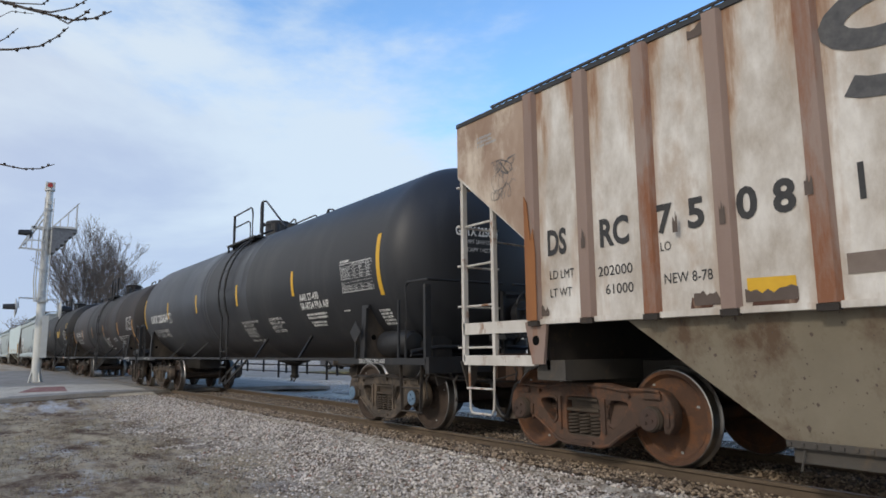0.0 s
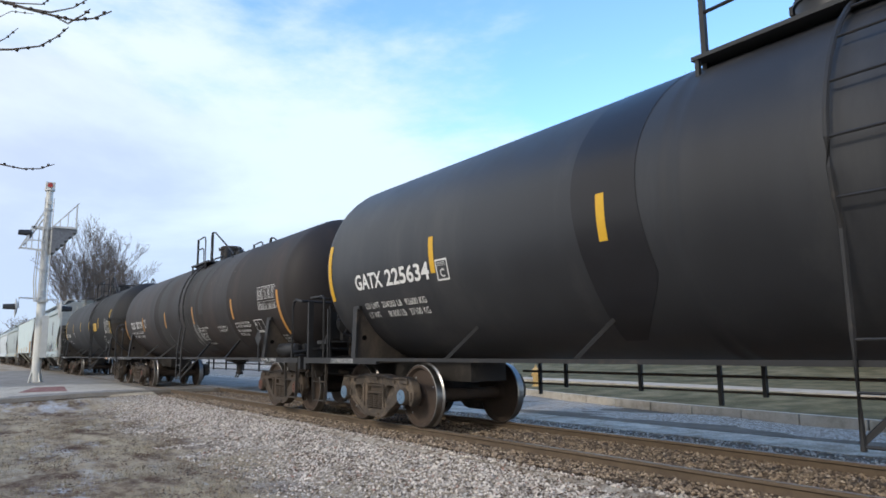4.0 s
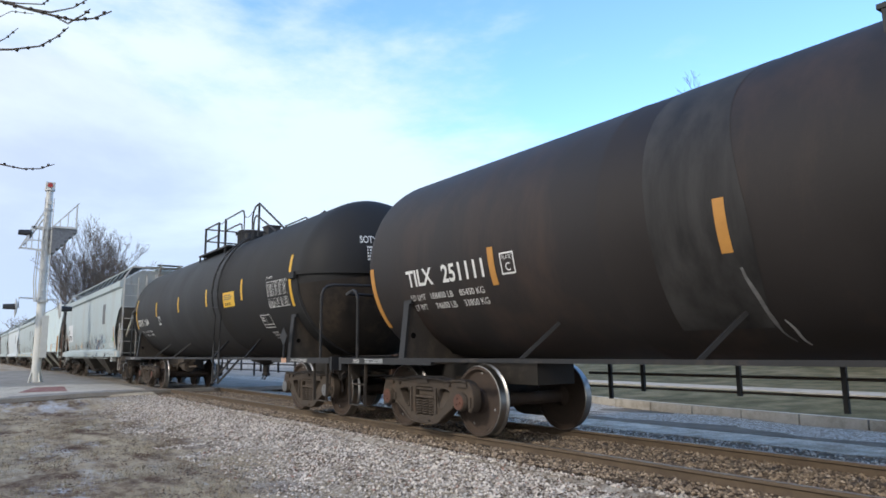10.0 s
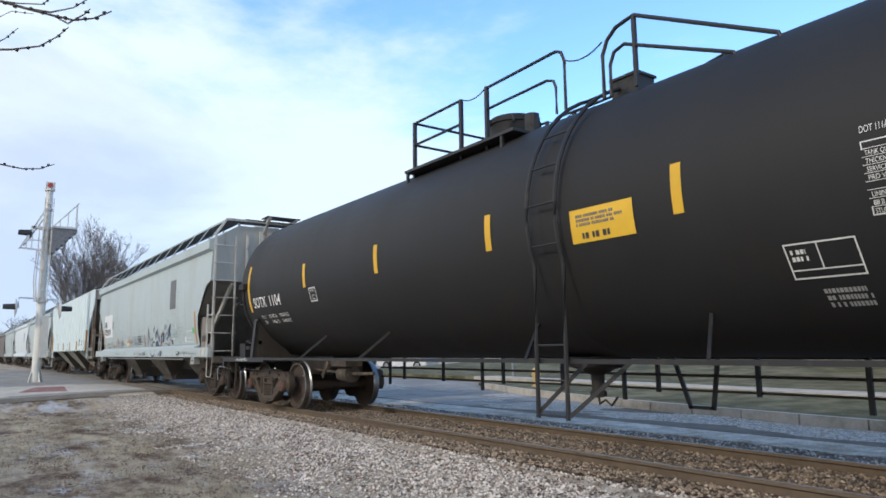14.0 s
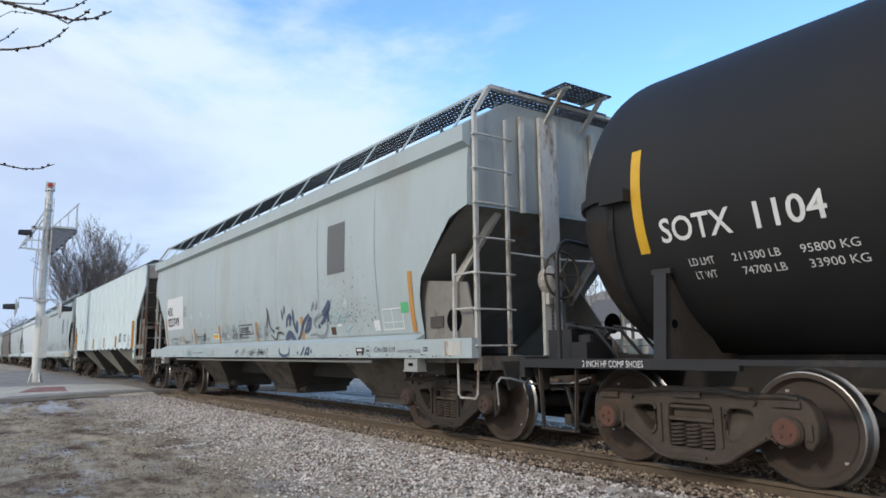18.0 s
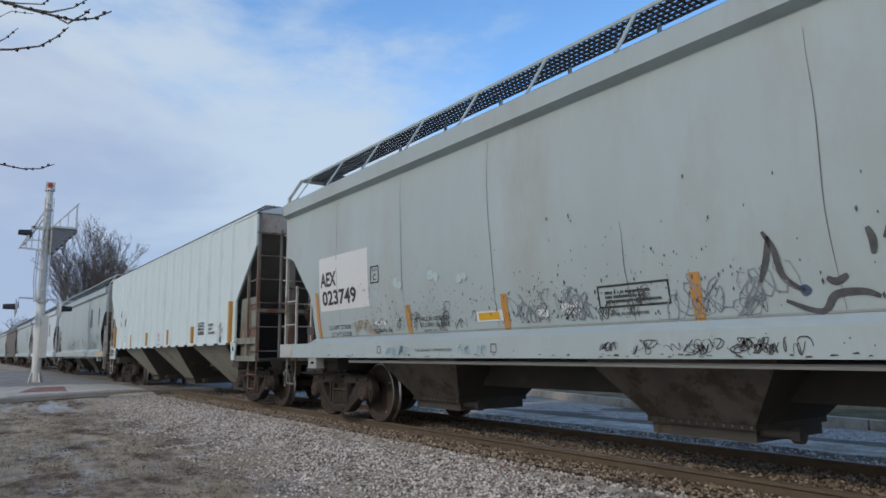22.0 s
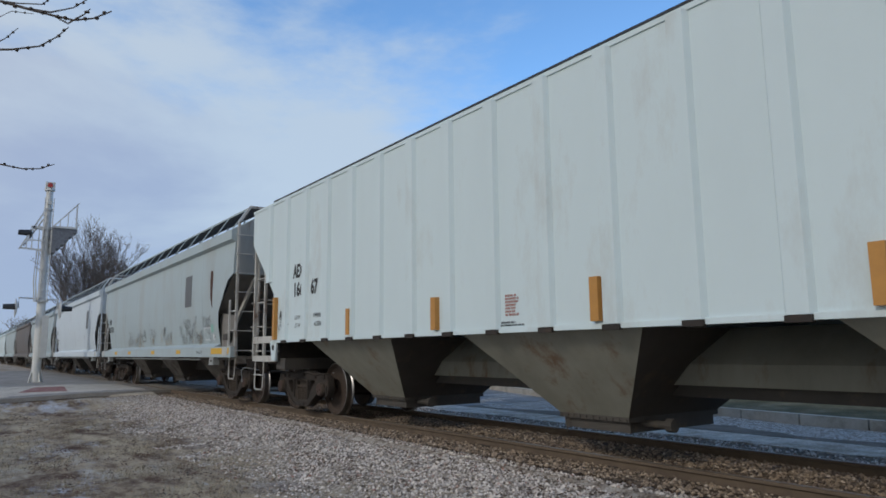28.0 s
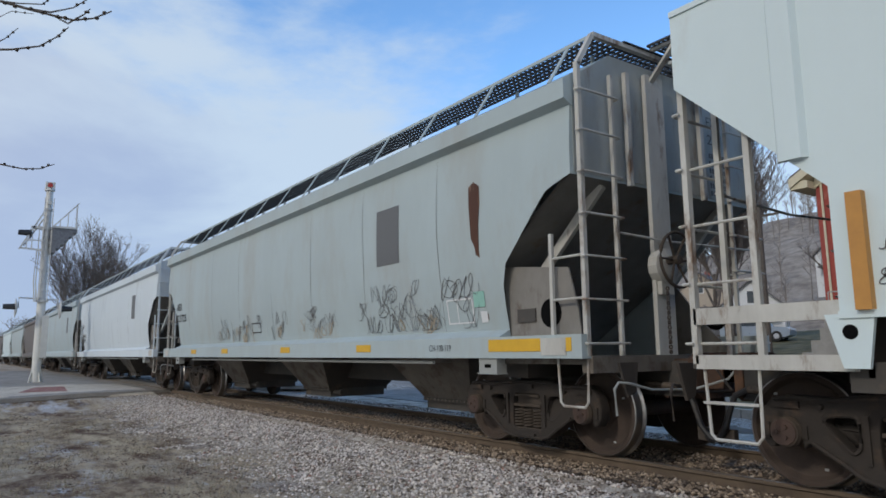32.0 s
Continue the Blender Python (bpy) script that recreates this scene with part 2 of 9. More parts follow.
M_ENDSHEET = mat("rust-stained pale end sheet", (0.56, 0.55, 0.51), (0.40, 0.385, 0.345), 1.6, 0.7, c3=(0.40, 0.20, 0.085), lo3=0.47, hi3=0.60, scale3=1.4, streak=1.6, bump=0.1, spread=0.35)
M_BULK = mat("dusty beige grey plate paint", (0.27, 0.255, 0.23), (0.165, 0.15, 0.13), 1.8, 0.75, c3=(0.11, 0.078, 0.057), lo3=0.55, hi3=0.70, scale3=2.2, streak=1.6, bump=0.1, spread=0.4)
M_ENDDIRT = mat("dirt-streaked grey end paint", (0.46, 0.495, 0.48), (0.33, 0.34, 0.32), 1.6, 0.65, c3=(0.24, 0.19, 0.145), lo3=0.54, hi3=0.68, scale3=1.8, streak=3.5, bump=0.1, spread=0.45)
M_HOLE = mat("black opening", (0.004, 0.004, 0.004), (0.003, 0.003, 0.003), 5, 0.9, spec=0.1)
M_DUST = mat("dust-browned black head", (0.040, 0.033, 0.028), (0.022, 0.019, 0.017), 1.6, 0.75, c3=(0.075, 0.056, 0.04), lo3=0.52, hi3=0.68, scale3=1.2, bump=0.1, spread=0.35, spec=0.2)
M_RUSTWHITE = mat("rust-spotted white post paint", (0.66, 0.63, 0.58), (0.48, 0.44, 0.39), 2.5, 0.7, c3=(0.26, 0.135, 0.075), lo3=0.54, hi3=0.62, scale3=4, streak=2, bump=0.15, spread=0.35)
M_BROWNP = mat("brown weathered end panel paint", (0.43, 0.325, 0.25), (0.30, 0.20, 0.14), 2.2, 0.75, c3=(0.62, 0.53, 0.43), lo3=0.52, hi3=0.68, scale3=1.7, streak=2, bump=0.12, spread=0.35)
M_BAND = mat("glossier black tank paint band", (0.020, 0.020, 0.024), (0.015, 0.015, 0.018), 2, 0.34, spec=0.35)
M_PATCH = mat("grey paint patch", (0.135, 0.14, 0.145), (0.12, 0.125, 0.13), 3, 0.6)
M_PATCHW = mat("fresh white paint patch", (0.70, 0.71, 0.71), (0.66, 0.67, 0.67), 3, 0.5)
M_BROWNH = mat("brown grey hopper paint", (0.17, 0.155, 0.145), (0.12, 0.105, 0.10), 1.5, 0.7, c3=(0.2, 0.13, 0.09), streak=3)
M_GRATE = mat("dark galvanised grating", (0.045, 0.047, 0.05), (0.025, 0.026, 0.028), 12, 0.6, metal=0.2)
M_SPRAY = [mat("dark blue spray paint", (0.05, 0.075, 0.14), (0.09, 0.12, 0.19), 12, 0.7), mat("black spray paint", (0.05, 0.05, 0.055), (0.12, 0.12, 0.12), 12, 0.7),
           mat("orange spray paint", (0.50, 0.22, 0.05), (0.45, 0.27, 0.13), 12, 0.7), mat("pale blue spray paint", (0.33, 0.52, 0.58), (0.40, 0.52, 0.55), 12, 0.7),
           mat("tan spray paint", (0.40, 0.31, 0.20), (0.46, 0.40, 0.31), 12, 0.7),
           mat("faded grey blue spray paint", (0.17, 0.20, 0.24), (0.29, 0.32, 0.34), 9, 0.7), mat("thin pale blue spray paint", (0.43, 0.57, 0.60), (0.49, 0.565, 0.57), 5, 0.7)]
M_BLUECAP = mat("blue bearing cap", (0.17, 0.27, 0.38), (0.09, 0.15, 0.24), 9, 0.6, c3=(0.1, 0.06, 0.05), scale3=12)
M_REDCAP = mat("rusty red bearing cap", (0.15, 0.062, 0.042), (0.085, 0.045, 0.033), 9, 0.8, bump=0.2)
M_GREYCAP = mat("steel grey bearing cap", (0.22, 0.23, 0.24), (0.12, 0.12, 0.13), 9, 0.6)


# ---- mesh helpers ----
class Shape:
    """Vertices and faces gathered into one mesh."""

    def __init__(self):
        self.v, self.f, self.mi, self.cur = [], [], [], 0

    def add(self, verts, faces):
        n = len(self.v)
        self.v += [tuple(p) for p in verts]
        self.f += [tuple(i + n for i in q) for q in faces]
        self.mi += [self.cur] * len(faces)
        return self

    def box(self, c, s, m=None):
        pts = [Vector(((i & 1) - 0.5, ((i >> 1) & 1) - 0.5, (i >> 2) - 0.5)) for i in range(8)]
        pts = [Vector((p.x * s[0], p.y * s[1], p.z * s[2])) for p in pts]
        pts = [(m @ p if m else p) + Vector(c) for p in pts]
        return self.add(pts, [(0, 2, 3, 1), (4, 5, 7, 6), (0, 1, 5, 4), (2, 6, 7, 3), (0, 4, 6, 2), (1, 3, 7, 5)])

    def span(self, x0, x1, y0, y1, z0, z1):
        return self.box(((x0 + x1) / 2, (y0 + y1) / 2, (z0 + z1) / 2), (abs(x1 - x0), abs(y1 - y0), abs(z1 - z0)))

    def bar(self, a, b, w, h):
        """A box section from a to b, w across and h along the up side."""
        a, b = Vector(a), Vector(b)
        d = b - a
        q = d.to_track_quat("X", "Z").to_matrix()
        return self.box((a + b) / 2, (d.length, w, h), q)

    def tube(self, pts, r, seg=6, r2=None):
        pts = [Vector(p) for p in pts]
        rings = []
        for i, p in enumerate(pts):
            d = (pts[min(i + 1, len(pts) - 1)] - pts[max(i - 1, 0)]).normalized()
            q = d.to_track_quat("Z", "Y").to_matrix()
            rr = r if r2 is None else r + (r2 - r) * i / (len(pts) - 1)
            rings += [p + q @ Vector((rr * math.cos(2 * math.pi * k / seg), rr * math.sin(2 * math.pi * k / seg), 0)) for k in range(seg)]
        n = len(pts)
        faces = [(i * seg + k, i * seg + (k + 1) % seg, (i + 1) * seg + (k + 1) % seg, (i + 1) * seg + k) for i in range(n - 1) for k in range(seg)]
        faces += [tuple(range(seg))[::-1], tuple((n - 1) * seg + k for k in range(seg))]
        return self.add(rings, faces)

    def lathe(self, prof, axis="x", c=(0, 0, 0), seg=32, close=False):
        """prof: (along, radius) turned about the axis through c."""
        vs, n = [], len(prof)
        for a, r in prof:
            for k in range(seg):
                u, w = r * math.cos(2 * math.pi * k / seg), r * math.sin(2 * math.pi * k / seg)
                p = {"x": (a, u, w), "y": (u, a, w), "z": (u, w, a)}[axis]
                vs.append((p[0] + c[0], p[1] + c[1], p[2] + c[2]))
        flip = axis == "y"
        fs = []
        for i in range(n if close else n - 1):
            j = (i + 1) % n
            for k in range(seg):
                q = (i * seg + k, i * seg + (k + 1) % seg, j * seg + (k + 1) % seg, j * seg + k)
                fs.append(q if flip else q[::-1])
        return self.add(vs, fs)

    def prism(self, poly, y0, y1, plane="xz"):
        """A polygon in a plane pushed along the third axis from y0 to y1."""
        def at(a, b, h):
            return {"xz": (a, h, b), "yz": (h, a, b), "xy": (a, b, h)}[plane]
        n = len(poly)
        vs = [at(a, b, y0) for a, b in poly] + [at(a, b, y1) for a, b in poly]
        fs = [tuple(range(n)), tuple(range(n, 2 * n))[::-1]] + [(i, i + n, (i + 1) % n + n, (i + 1) % n) for i in range(n)]
        return self.add(vs, fs)

    def sheet(self, fn, nu, nv):
        """A grid of points fn(u, v) with u, v from 0 to 1."""
        vs = [fn(i / nu, j / nv) for i in range(nu + 1) for j in range(nv + 1)]
        fs = [(i * (nv + 1) + j, (i + 1) * (nv + 1) + j, (i + 1) * (nv + 1) + j + 1, i * (nv + 1) + j + 1) for i in range(nu) for j in range(nv)]
        return self.add(vs, fs)

    def mesh(self, name, materials, smooth=False, angle=35):
        me = bpy.data.meshes.new(name)
        me.from_pydata(self.v, [], self.f)
        for m in materials if isinstance(materials, (list, tuple)) else [materials]:
            me.materials.append(m)
        if any(self.mi):
            me.polygons.foreach_set("material_index", self.mi)
        bm = bmesh.new()
        bm.from_mesh(me)
        bmesh.ops.recalc_face_normals(bm, faces=bm.faces)
        if smooth:
            lim = radians(angle)
            for fc in bm.faces:
                fc.smooth = True
            for ed in bm.edges:
                if len(ed.link_faces) == 2 and ed.calc_face_angle(0) > lim:
                    ed.smooth = False
        bm.to_mesh(me)
        bm.free()
        return me


def part(name, shape, material, parent, label="", m=None, smooth=False):
    """One mesh under a thing or under a part; shape is a Shape or a mesh to share."""
    me = shape.mesh(name, material, smooth) if isinstance(shape, Shape) else shape
    ob = new(name, me)
    ob.parent = parent
    if m is not None:
        ob.matrix_basis = m
    if label:
        tagged(ob, label)
    return ob


def parts(name, shapes, material, parent, label=""):
    """Several meshes of one kind under a thing."""
    return [part(name, s, material, parent, label) for s in shapes]


def thing(name, m, label, category, group="", kind=""):
    ob = new(name)
    ob.empty_display_size = 0.3
    ob.matrix_basis = m
    return tagged(ob, label, category, group, kind)


LETTERS = {}


def letters(text, height, stretch=1.0, bold=0.0):
    """2D triangles of a line of text, its left end at 0, its baseline at 0, capitals height high."""
    key = (text, round(height, 3), stretch, bold)
    if key not in LETTERS:
        cu = bpy.data.curves.new("lettering", "FONT")
        cu.body, cu.size, cu.resolution_u, cu.offset = text, height / 0.69, 3, bold * height
        ob = bpy.data.objects.new("lettering", cu)
        scene.collection.objects.link(ob)
        dg = bpy.context.evaluated_depsgraph_get()
        me = bpy.data.meshes.new_from_object(ob.evaluated_get(dg))
        LETTERS[key] = ([(v.co.x * stretch, v.co.y) for v in me.vertices], [tuple(p.vertices) for p in me.polygons])
        bpy.data.objects.remove(ob)
        bpy.data.meshes.remove(me)
        bpy.data.curves.remove(cu)
    return LETTERS[key]


def fit_letters(text, width, height, bold=0.0):
    vs, fs = letters(text, height, 1.0, bold)
    w = max(p[0] for p in vs) or 1
    return [(x * width / w, y) for x, y in vs], fs


def bars(rows, width, height, seed=1, gap=0.35):
    """Unreadable writing: rows of dashes."""
    rnd = random.Random(seed)
    vs, fs = [], []
    step = height / rows
    for i in range(rows):
        x, end = 0.0, width * rnd.uniform(0.7, 1.0)
        while x < end - 0.1 * step:
            w = min(rnd.uniform(0.3, 0.55) * step, end - x)
            z = height - (i + 1) * step
            n = len(vs)
            vs += [(x, z), (x + w, z), (x + w, z + step * (1 - gap)), (x, z + step * (1 - gap))]
            fs.append((n, n + 1, n + 2, n + 3))
            x += w + (0.5 if rnd.random() < 0.18 else 0.14) * step
    return vs, fs


def outline(w, h, t):
    """A rectangular frame line."""
    vs, fs = [], []
    for x0, x1, z0, z1 in ((0, w, 0, t), (0, w, h - t, h), (0, t, t, h - t), (w - t, w, t, h - t)):
        n = len(vs)
        vs += [(x0, z0), (x1, z0), (x1, z1), (x0, z1)]
        fs.append((n, n + 1, n + 2, n + 3))
    return vs, fs


def joined(*groups):
    vs, fs = [], []
    for (v, f), dx, dz in groups:
        n = len(vs)
        vs += [(x + dx, z + dz) for x, z in v]
        fs += [tuple(i + n for i in q) for q in f]
    return vs, fs


def ribbon(path, w):
    vs, fs = [], []
    for i, (x, z) in enumerate(path):
        a, b = path[max(0, i - 1)], path[min(len(path) - 1, i + 1)]
        dx, dz = b[0] - a[0], b[1] - a[1]
        n = math.hypot(dx, dz) or 1
        t = w * (0.45 + 0.55 * math.sin(math.pi * (i + 0.5) / len(path)))
        vs += [(x - dz / n * t, z + dx / n * t), (x + dz / n * t, z - dx / n * t)]
        if i:
            k = 2 * i
            fs.append((k - 2, k - 1, k + 1, k))
    return vs, fs


def data_table(w, h, seed):
    """A ruled test table: a row for each test, with its place and years."""
    g = [(outline(w, h, 0.008), 0, 0)]
    n = 9
    for i in range(1, n):
        g.append((([(0, 0), (w, 0), (w, 0.004), (0, 0.004)], [(0, 1, 2, 3)]), 0, i * h / n))
    for x in (0.37, 0.57, 0.79):
        g.append((([(0, 0), (0.004, 0), (0.004, h), (0, h)], [(0, 1, 2, 3)]), x * w, 0))
    lines = ("TANK QUALIFICATION", "THICKNESS TEST", "SERVICE EQUIPMENT", "PRD VALVE 165 PSI", "", "LINING", "88.B.2 INSPECTION", "STUB SILL INSPECTION")
    high = 0.6 * h / n
    for k, (x, word) in enumerate(((0.40, "STATION"), (0.60, "QUALIFIED"), (0.83, "DUE"))):
        g.append((fit_letters(word, (0.14, 0.17, 0.1)[k] * w, high, 0.0), x * w, (n - 0.8) * h / n))
    for i, line in enumerate(lines):
        z = (n - 1.8 - i) * h / n
        if line:
            g.append((fit_letters(line, min(0.33, 0.019 * len(line)) * w, high, 0.0), 0.02 * w, z))
        if i not in (4, 5) or seed == 11 and i == 5:
            for x, word in ((0.41, "UTLX"), (0.62, "2011"), (0.83, "2021")):
                g.append((fit_letters(word, 0.11 * w, high, 0.0), x * w, z))
    return joined(*g)


def lay(group, place):
    """Flat shapes laid on a surface: place(x, z) gives the point in the car's space."""
    s = Shape()
    s.add([place(x, z) for x, z in group[0]], group[1])
    return s

# ---- running gear, shared by all cars ----
WR = 0.457


def rounded(loop, r):
    """A polygon with its corners cut back by r and rounded."""
    out, n = [], len(loop)
    for i, p in enumerate(loop):
        p = Vector(p)
        ends = []
        for q in (Vector(loop[i - 1]), Vector(loop[(i + 1) % n])):
            d = q - p
            ends.append(p + d.normalized() * min(r, d.length * 0.45))
        out += [tuple(ends[0].lerp(p, k).lerp(p.lerp(ends[1], k), k)) for k in (0.0, 0.33, 0.67, 1.0)]
    return out


def side_frame_mesh():
    """A cast side frame: a bellied bottom chord, humps over the bearings, a spring window and two rounded side windows with raised lips."""
    bm = bmesh.new()
    half = [(0.24, 0.120), (0.36, 0.150), (0.50, 0.245), (0.64, 0.355), (0.735, 0.375), (0.775, 0.33), (0.79, 0.44), (0.81, 0.53), (0.97, 0.53), (0.985, 0.44), (1.0, 0.33), (1.05, 0.325),
            (1.105, 0.40), (1.115, 0.52), (1.08, 0.63), (1.01, 0.70), (0.90, 0.735), (0.78, 0.735), (0.55, 0.725), (0.30, 0.765)]
    outer = half + [(-x, z) for x, z in reversed(half)]
    holes = [rounded([(-0.225, 0.225), (0.225, 0.225), (0.235, 0.45), (0.215, 0.615), (-0.215, 0.615), (-0.235, 0.45)], 0.05)]
    for s in (1, -1):
        holes.append(rounded([(s * x, z) for x, z in ((0.365, 0.595), (0.47, 0.60), (0.59, 0.585), (0.60, 0.53), (0.51, 0.43), (0.42, 0.34), (0.365, 0.38))], 0.045))
    edges = []
    for loop in [outer] + holes:
        vs = [bm.verts.new((x, -0.075, z)) for x, z in loop]
        edges += [bm.edges.new((vs[i], vs[(i + 1) % len(vs)])) for i in range(len(vs))]
    bmesh.ops.triangle_fill(bm, use_beauty=True, edges=edges)
    ext = bmesh.ops.extrude_face_region(bm, geom=bm.faces[:])
    bmesh.ops.translate(bm, verts=[v for v in ext["geom"] if isinstance(v, bmesh.types.BMVert)], vec=(0, 0.14, 0))
    bmesh.ops.recalc_face_normals(bm, faces=bm.faces)
    sharp = [e for e in bm.edges if len(e.link_faces) == 2 and e.calc_face_angle(0) > 1.2]
    bmesh.ops.bevel(bm, geom=sharp, offset=0.02, segments=3, affect="EDGES", profile=0.6)
    me = bpy.data.meshes.new("side_frame")
    s = Shape()
    # lips round the windows, the chord flanges, wear plates, lugs and the casting's raised pads
    for loop in holes:
        cx, cz = sum(p[0] for p in loop) / len(loop), sum(p[1] for p in loop) / len(loop)
        rim = [(cx + (x - cx) * 1.07, -0.082, cz + (z - cz) * 1.07) for x, z in loop]
        s.tube(rim + rim[:2], 0.016, 5)
    s.tube([(-0.98, -0.08, 0.705), (-0.86, -0.085, 0.722), (-0.55, -0.085, 0.705), (-0.3, -0.085, 0.735), (0.3, -0.085, 0.735), (0.55, -0.085, 0.705), (0.86, -0.085, 0.722), (0.98, -0.08, 0.705)], 0.018, 6)
    s.tube([(-0.70, -0.08, 0.385), (-0.50, -0.085, 0.265), (-0.36, -0.085, 0.17), (-0.24, -0.085, 0.14), (0.24, -0.085, 0.14), (0.36, -0.085, 0.17), (0.50, -0.085, 0.265), (0.70, -0.08, 0.385)], 0.018, 6)
    s.box((0, -0.09, 0.70), (0.26, 0.03, 0.05)).box((0, -0.09, 0.165), (0.3, 0.03, 0.03))
    for k in (1, -1):
        s.box((k * 0.305, -0.085, 0.44), (0.035, 0.03, 0.34))
        s.box((k * 0.89, -0.085, 0.665), (0.22, 0.035, 0.05)).box((k * 1.05, -0.08, 0.46), (0.05, 0.03, 0.12)).box((k * 0.75, -0.08, 0.46), (0.04, 0.03, 0.10))
        s.lathe([(-0.11, 0.0), (-0.11, 0.022), (-0.07, 0.026)], "y", (k * 0.62, 0, 0.66), 6)
    for v in s.v:
        bm.verts.new(v)
    bm.verts.ensure_lookup_table()
    n = len(bm.verts) - len(s.v)
    for q in s.f:
        bm.faces.new([bm.verts[n + i] for i in q])
    bmesh.ops.recalc_face_normals(bm, faces=bm.faces)
    for fc in bm.faces:
        fc.smooth = True
    for ed in bm.edges:
        if len(ed.link_faces) == 2 and ed.calc_face_angle(0) > 0.7:
            ed.smooth = False
    bm.to_mesh(me)
    bm.free()
    return me


def bearing_mesh(seg=20):
    s = Shape()
    s.lathe([(0.06, 0.0), (0.06, 0.105), (-0.10, 0.122), (-0.11, 0.115), (-0.135, 0.112), (-0.14, 0.105), (-0.14, 0.0)], "y", seg=seg)
    s.cur = 1
    s.lathe([(-0.136, 0.104), (-0.150, 0.098), (-0.152, 0.0)], "y", seg=seg)
    for k in range(3):
        a = k * 2.094 + 0.4
        s.lathe([(-0.15, 0.016), (-0.166, 0.014), (-0.166, 0.0)], "y", (0.045 * math.cos(a), 0, 0.045 * math.sin(a)), 6)
    s.cur = 0
    # pedestal adapter over the box
    s.box((0, -0.01, 0.095), (0.20, 0.12, 0.06))
    return s


def wheelset_mesh():
    s = Shape()
    seg = 44
    for k in (1, -1):
        s.cur = 0
        s.lathe([(k * 0.62, 0.085), (k * 0.66, 0.13), (k * 0.69, 0.14), (k * 0.70, 0.22), (k * 0.685, 0.33), (k * 0.685, 0.395), (k * 0.68, 0.40), (k * 0.68, 0.470)], "y", seg=seg)
        s.lathe([(k * 0.822, 0.442), (k * 0.825, 0.405), (k * 0.80, 0.392), (k * 0.775, 0.37), (k * 0.765, 0.28), (k * 0.79, 0.17), (k * 0.82, 0.145), (k * 0.825, 0.12), (k * 0.83, 0.085)], "y", seg=seg)
        s.cur = 1
        s.lathe([(k * 0.68, 0.470), (k * 0.69, 0.482), (k * 0.703, 0.482), (k * 0.715, 0.465), (k * 0.725, WR), (k * 0.818, 0.4535), (k * 0.822, 0.442)], "y", seg=seg)
    s.cur = 0
    s.lathe([(-1.0, 0.0), (-1.0, 0.075), (-0.84, 0.085), (-0.62, 0.09), (0, 0.082), (0.62, 0.09), (0.84, 0.085), (1.0, 0.075), (1.0, 0.0)], "y", seg=16)
    # chalk dabs and scale on the plate turn with the wheel
    s.cur = 2
    for a, r in ((0.4, 0.33), (2.1, 0.30), (3.9, 0.36)):
        for k in (1, -1):
            s.box((r * math.cos(a), k * 0.772, r * math.sin(a)), (0.02, 0.012, 0.03))
    return s


def spring_mesh():
    s = Shape()
    pts = []
    for i in range(61):
        a = i * math.pi / 5
        pts.append((0.06 * math.cos(a), -0.02 + 0.06 * math.sin(a), 0.24 + 0.2 * i / 60))
    return s.tube(pts, 0.013, 5)


ME_SIDE = side_frame_mesh()
ME_WHEEL = wheelset_mesh().mesh("wheelset", [M_WHEEL, M_TREAD, M_DULLW], True, 30)
ME_SPRING = spring_mesh().mesh("spring", [M_GRIME], True)
ME_SEAT = Shape().span(-0.25, 0.25, -0.06, 0.06, 0.215, 0.238).span(-0.22, 0.22, 0.02, 0.05, 0.238, 0.44).mesh("spring_seat", [M_GRIME])
ME_WHEELR = wheelset_mesh().mesh("wheelset", [M_WHEELR, M_TREAD, M_DULLW], True, 30)
ME_CAPS = {k: bearing_mesh().mesh("bearing", [M_GRIME, c, M_GRIME2], True) for k, c in (("blue", M_BLUECAP), ("red", M_REDCAP), ("grey", M_GREYCAP), ("rusty", mat("rusty bearing cap", (0.085, 0.05, 0.038), (0.05, 0.033, 0.027), 9, 0.8, bump=0.2)))}
_b = Shape().span(-0.20, 0.20, -1.02, 1.02, 0.46, 0.64).span(-0.17, 0.17, -0.4, 0.4, 0.64, 0.74)
_b.lathe([(0.70, 0.0), (0.70, 0.2), (0.80, 0.2), (0.80, 0.0)], "z", seg=20)
for _y in (-1.03, 1.03):
    _b.span(-0.22, 0.22, _y - 0.04, _y + 0.04, 0.47, 0.50).span(-0.2, 0.2, _y - 0.04, _y + 0.04, 0.58, 0.605)
ME_BOLSTER = _b.mesh("truck", [M_GRIME])
_b = Shape().bar((0.46, -0.72, 0.36), (0.46, 0.72, 0.36), 0.07, 0.10).bar((-0.46, -0.72, 0.36), (-0.46, 0.72, 0.36), 0.07, 0.10)
_b.bar((-0.46, 0.1, 0.30), (0.46, 0.1, 0.34), 0.05, 0.06)
for _x in (-0.44, 0.44):
    for _y in (-0.75, 0.75):
        _b.box((_x, _y, 0.40), (0.06, 0.09, 0.30))
ME_BRAKE = _b.mesh("brake_beam", [M_GRIME])
SIDE_MATS = {}
WHEELSETS = []


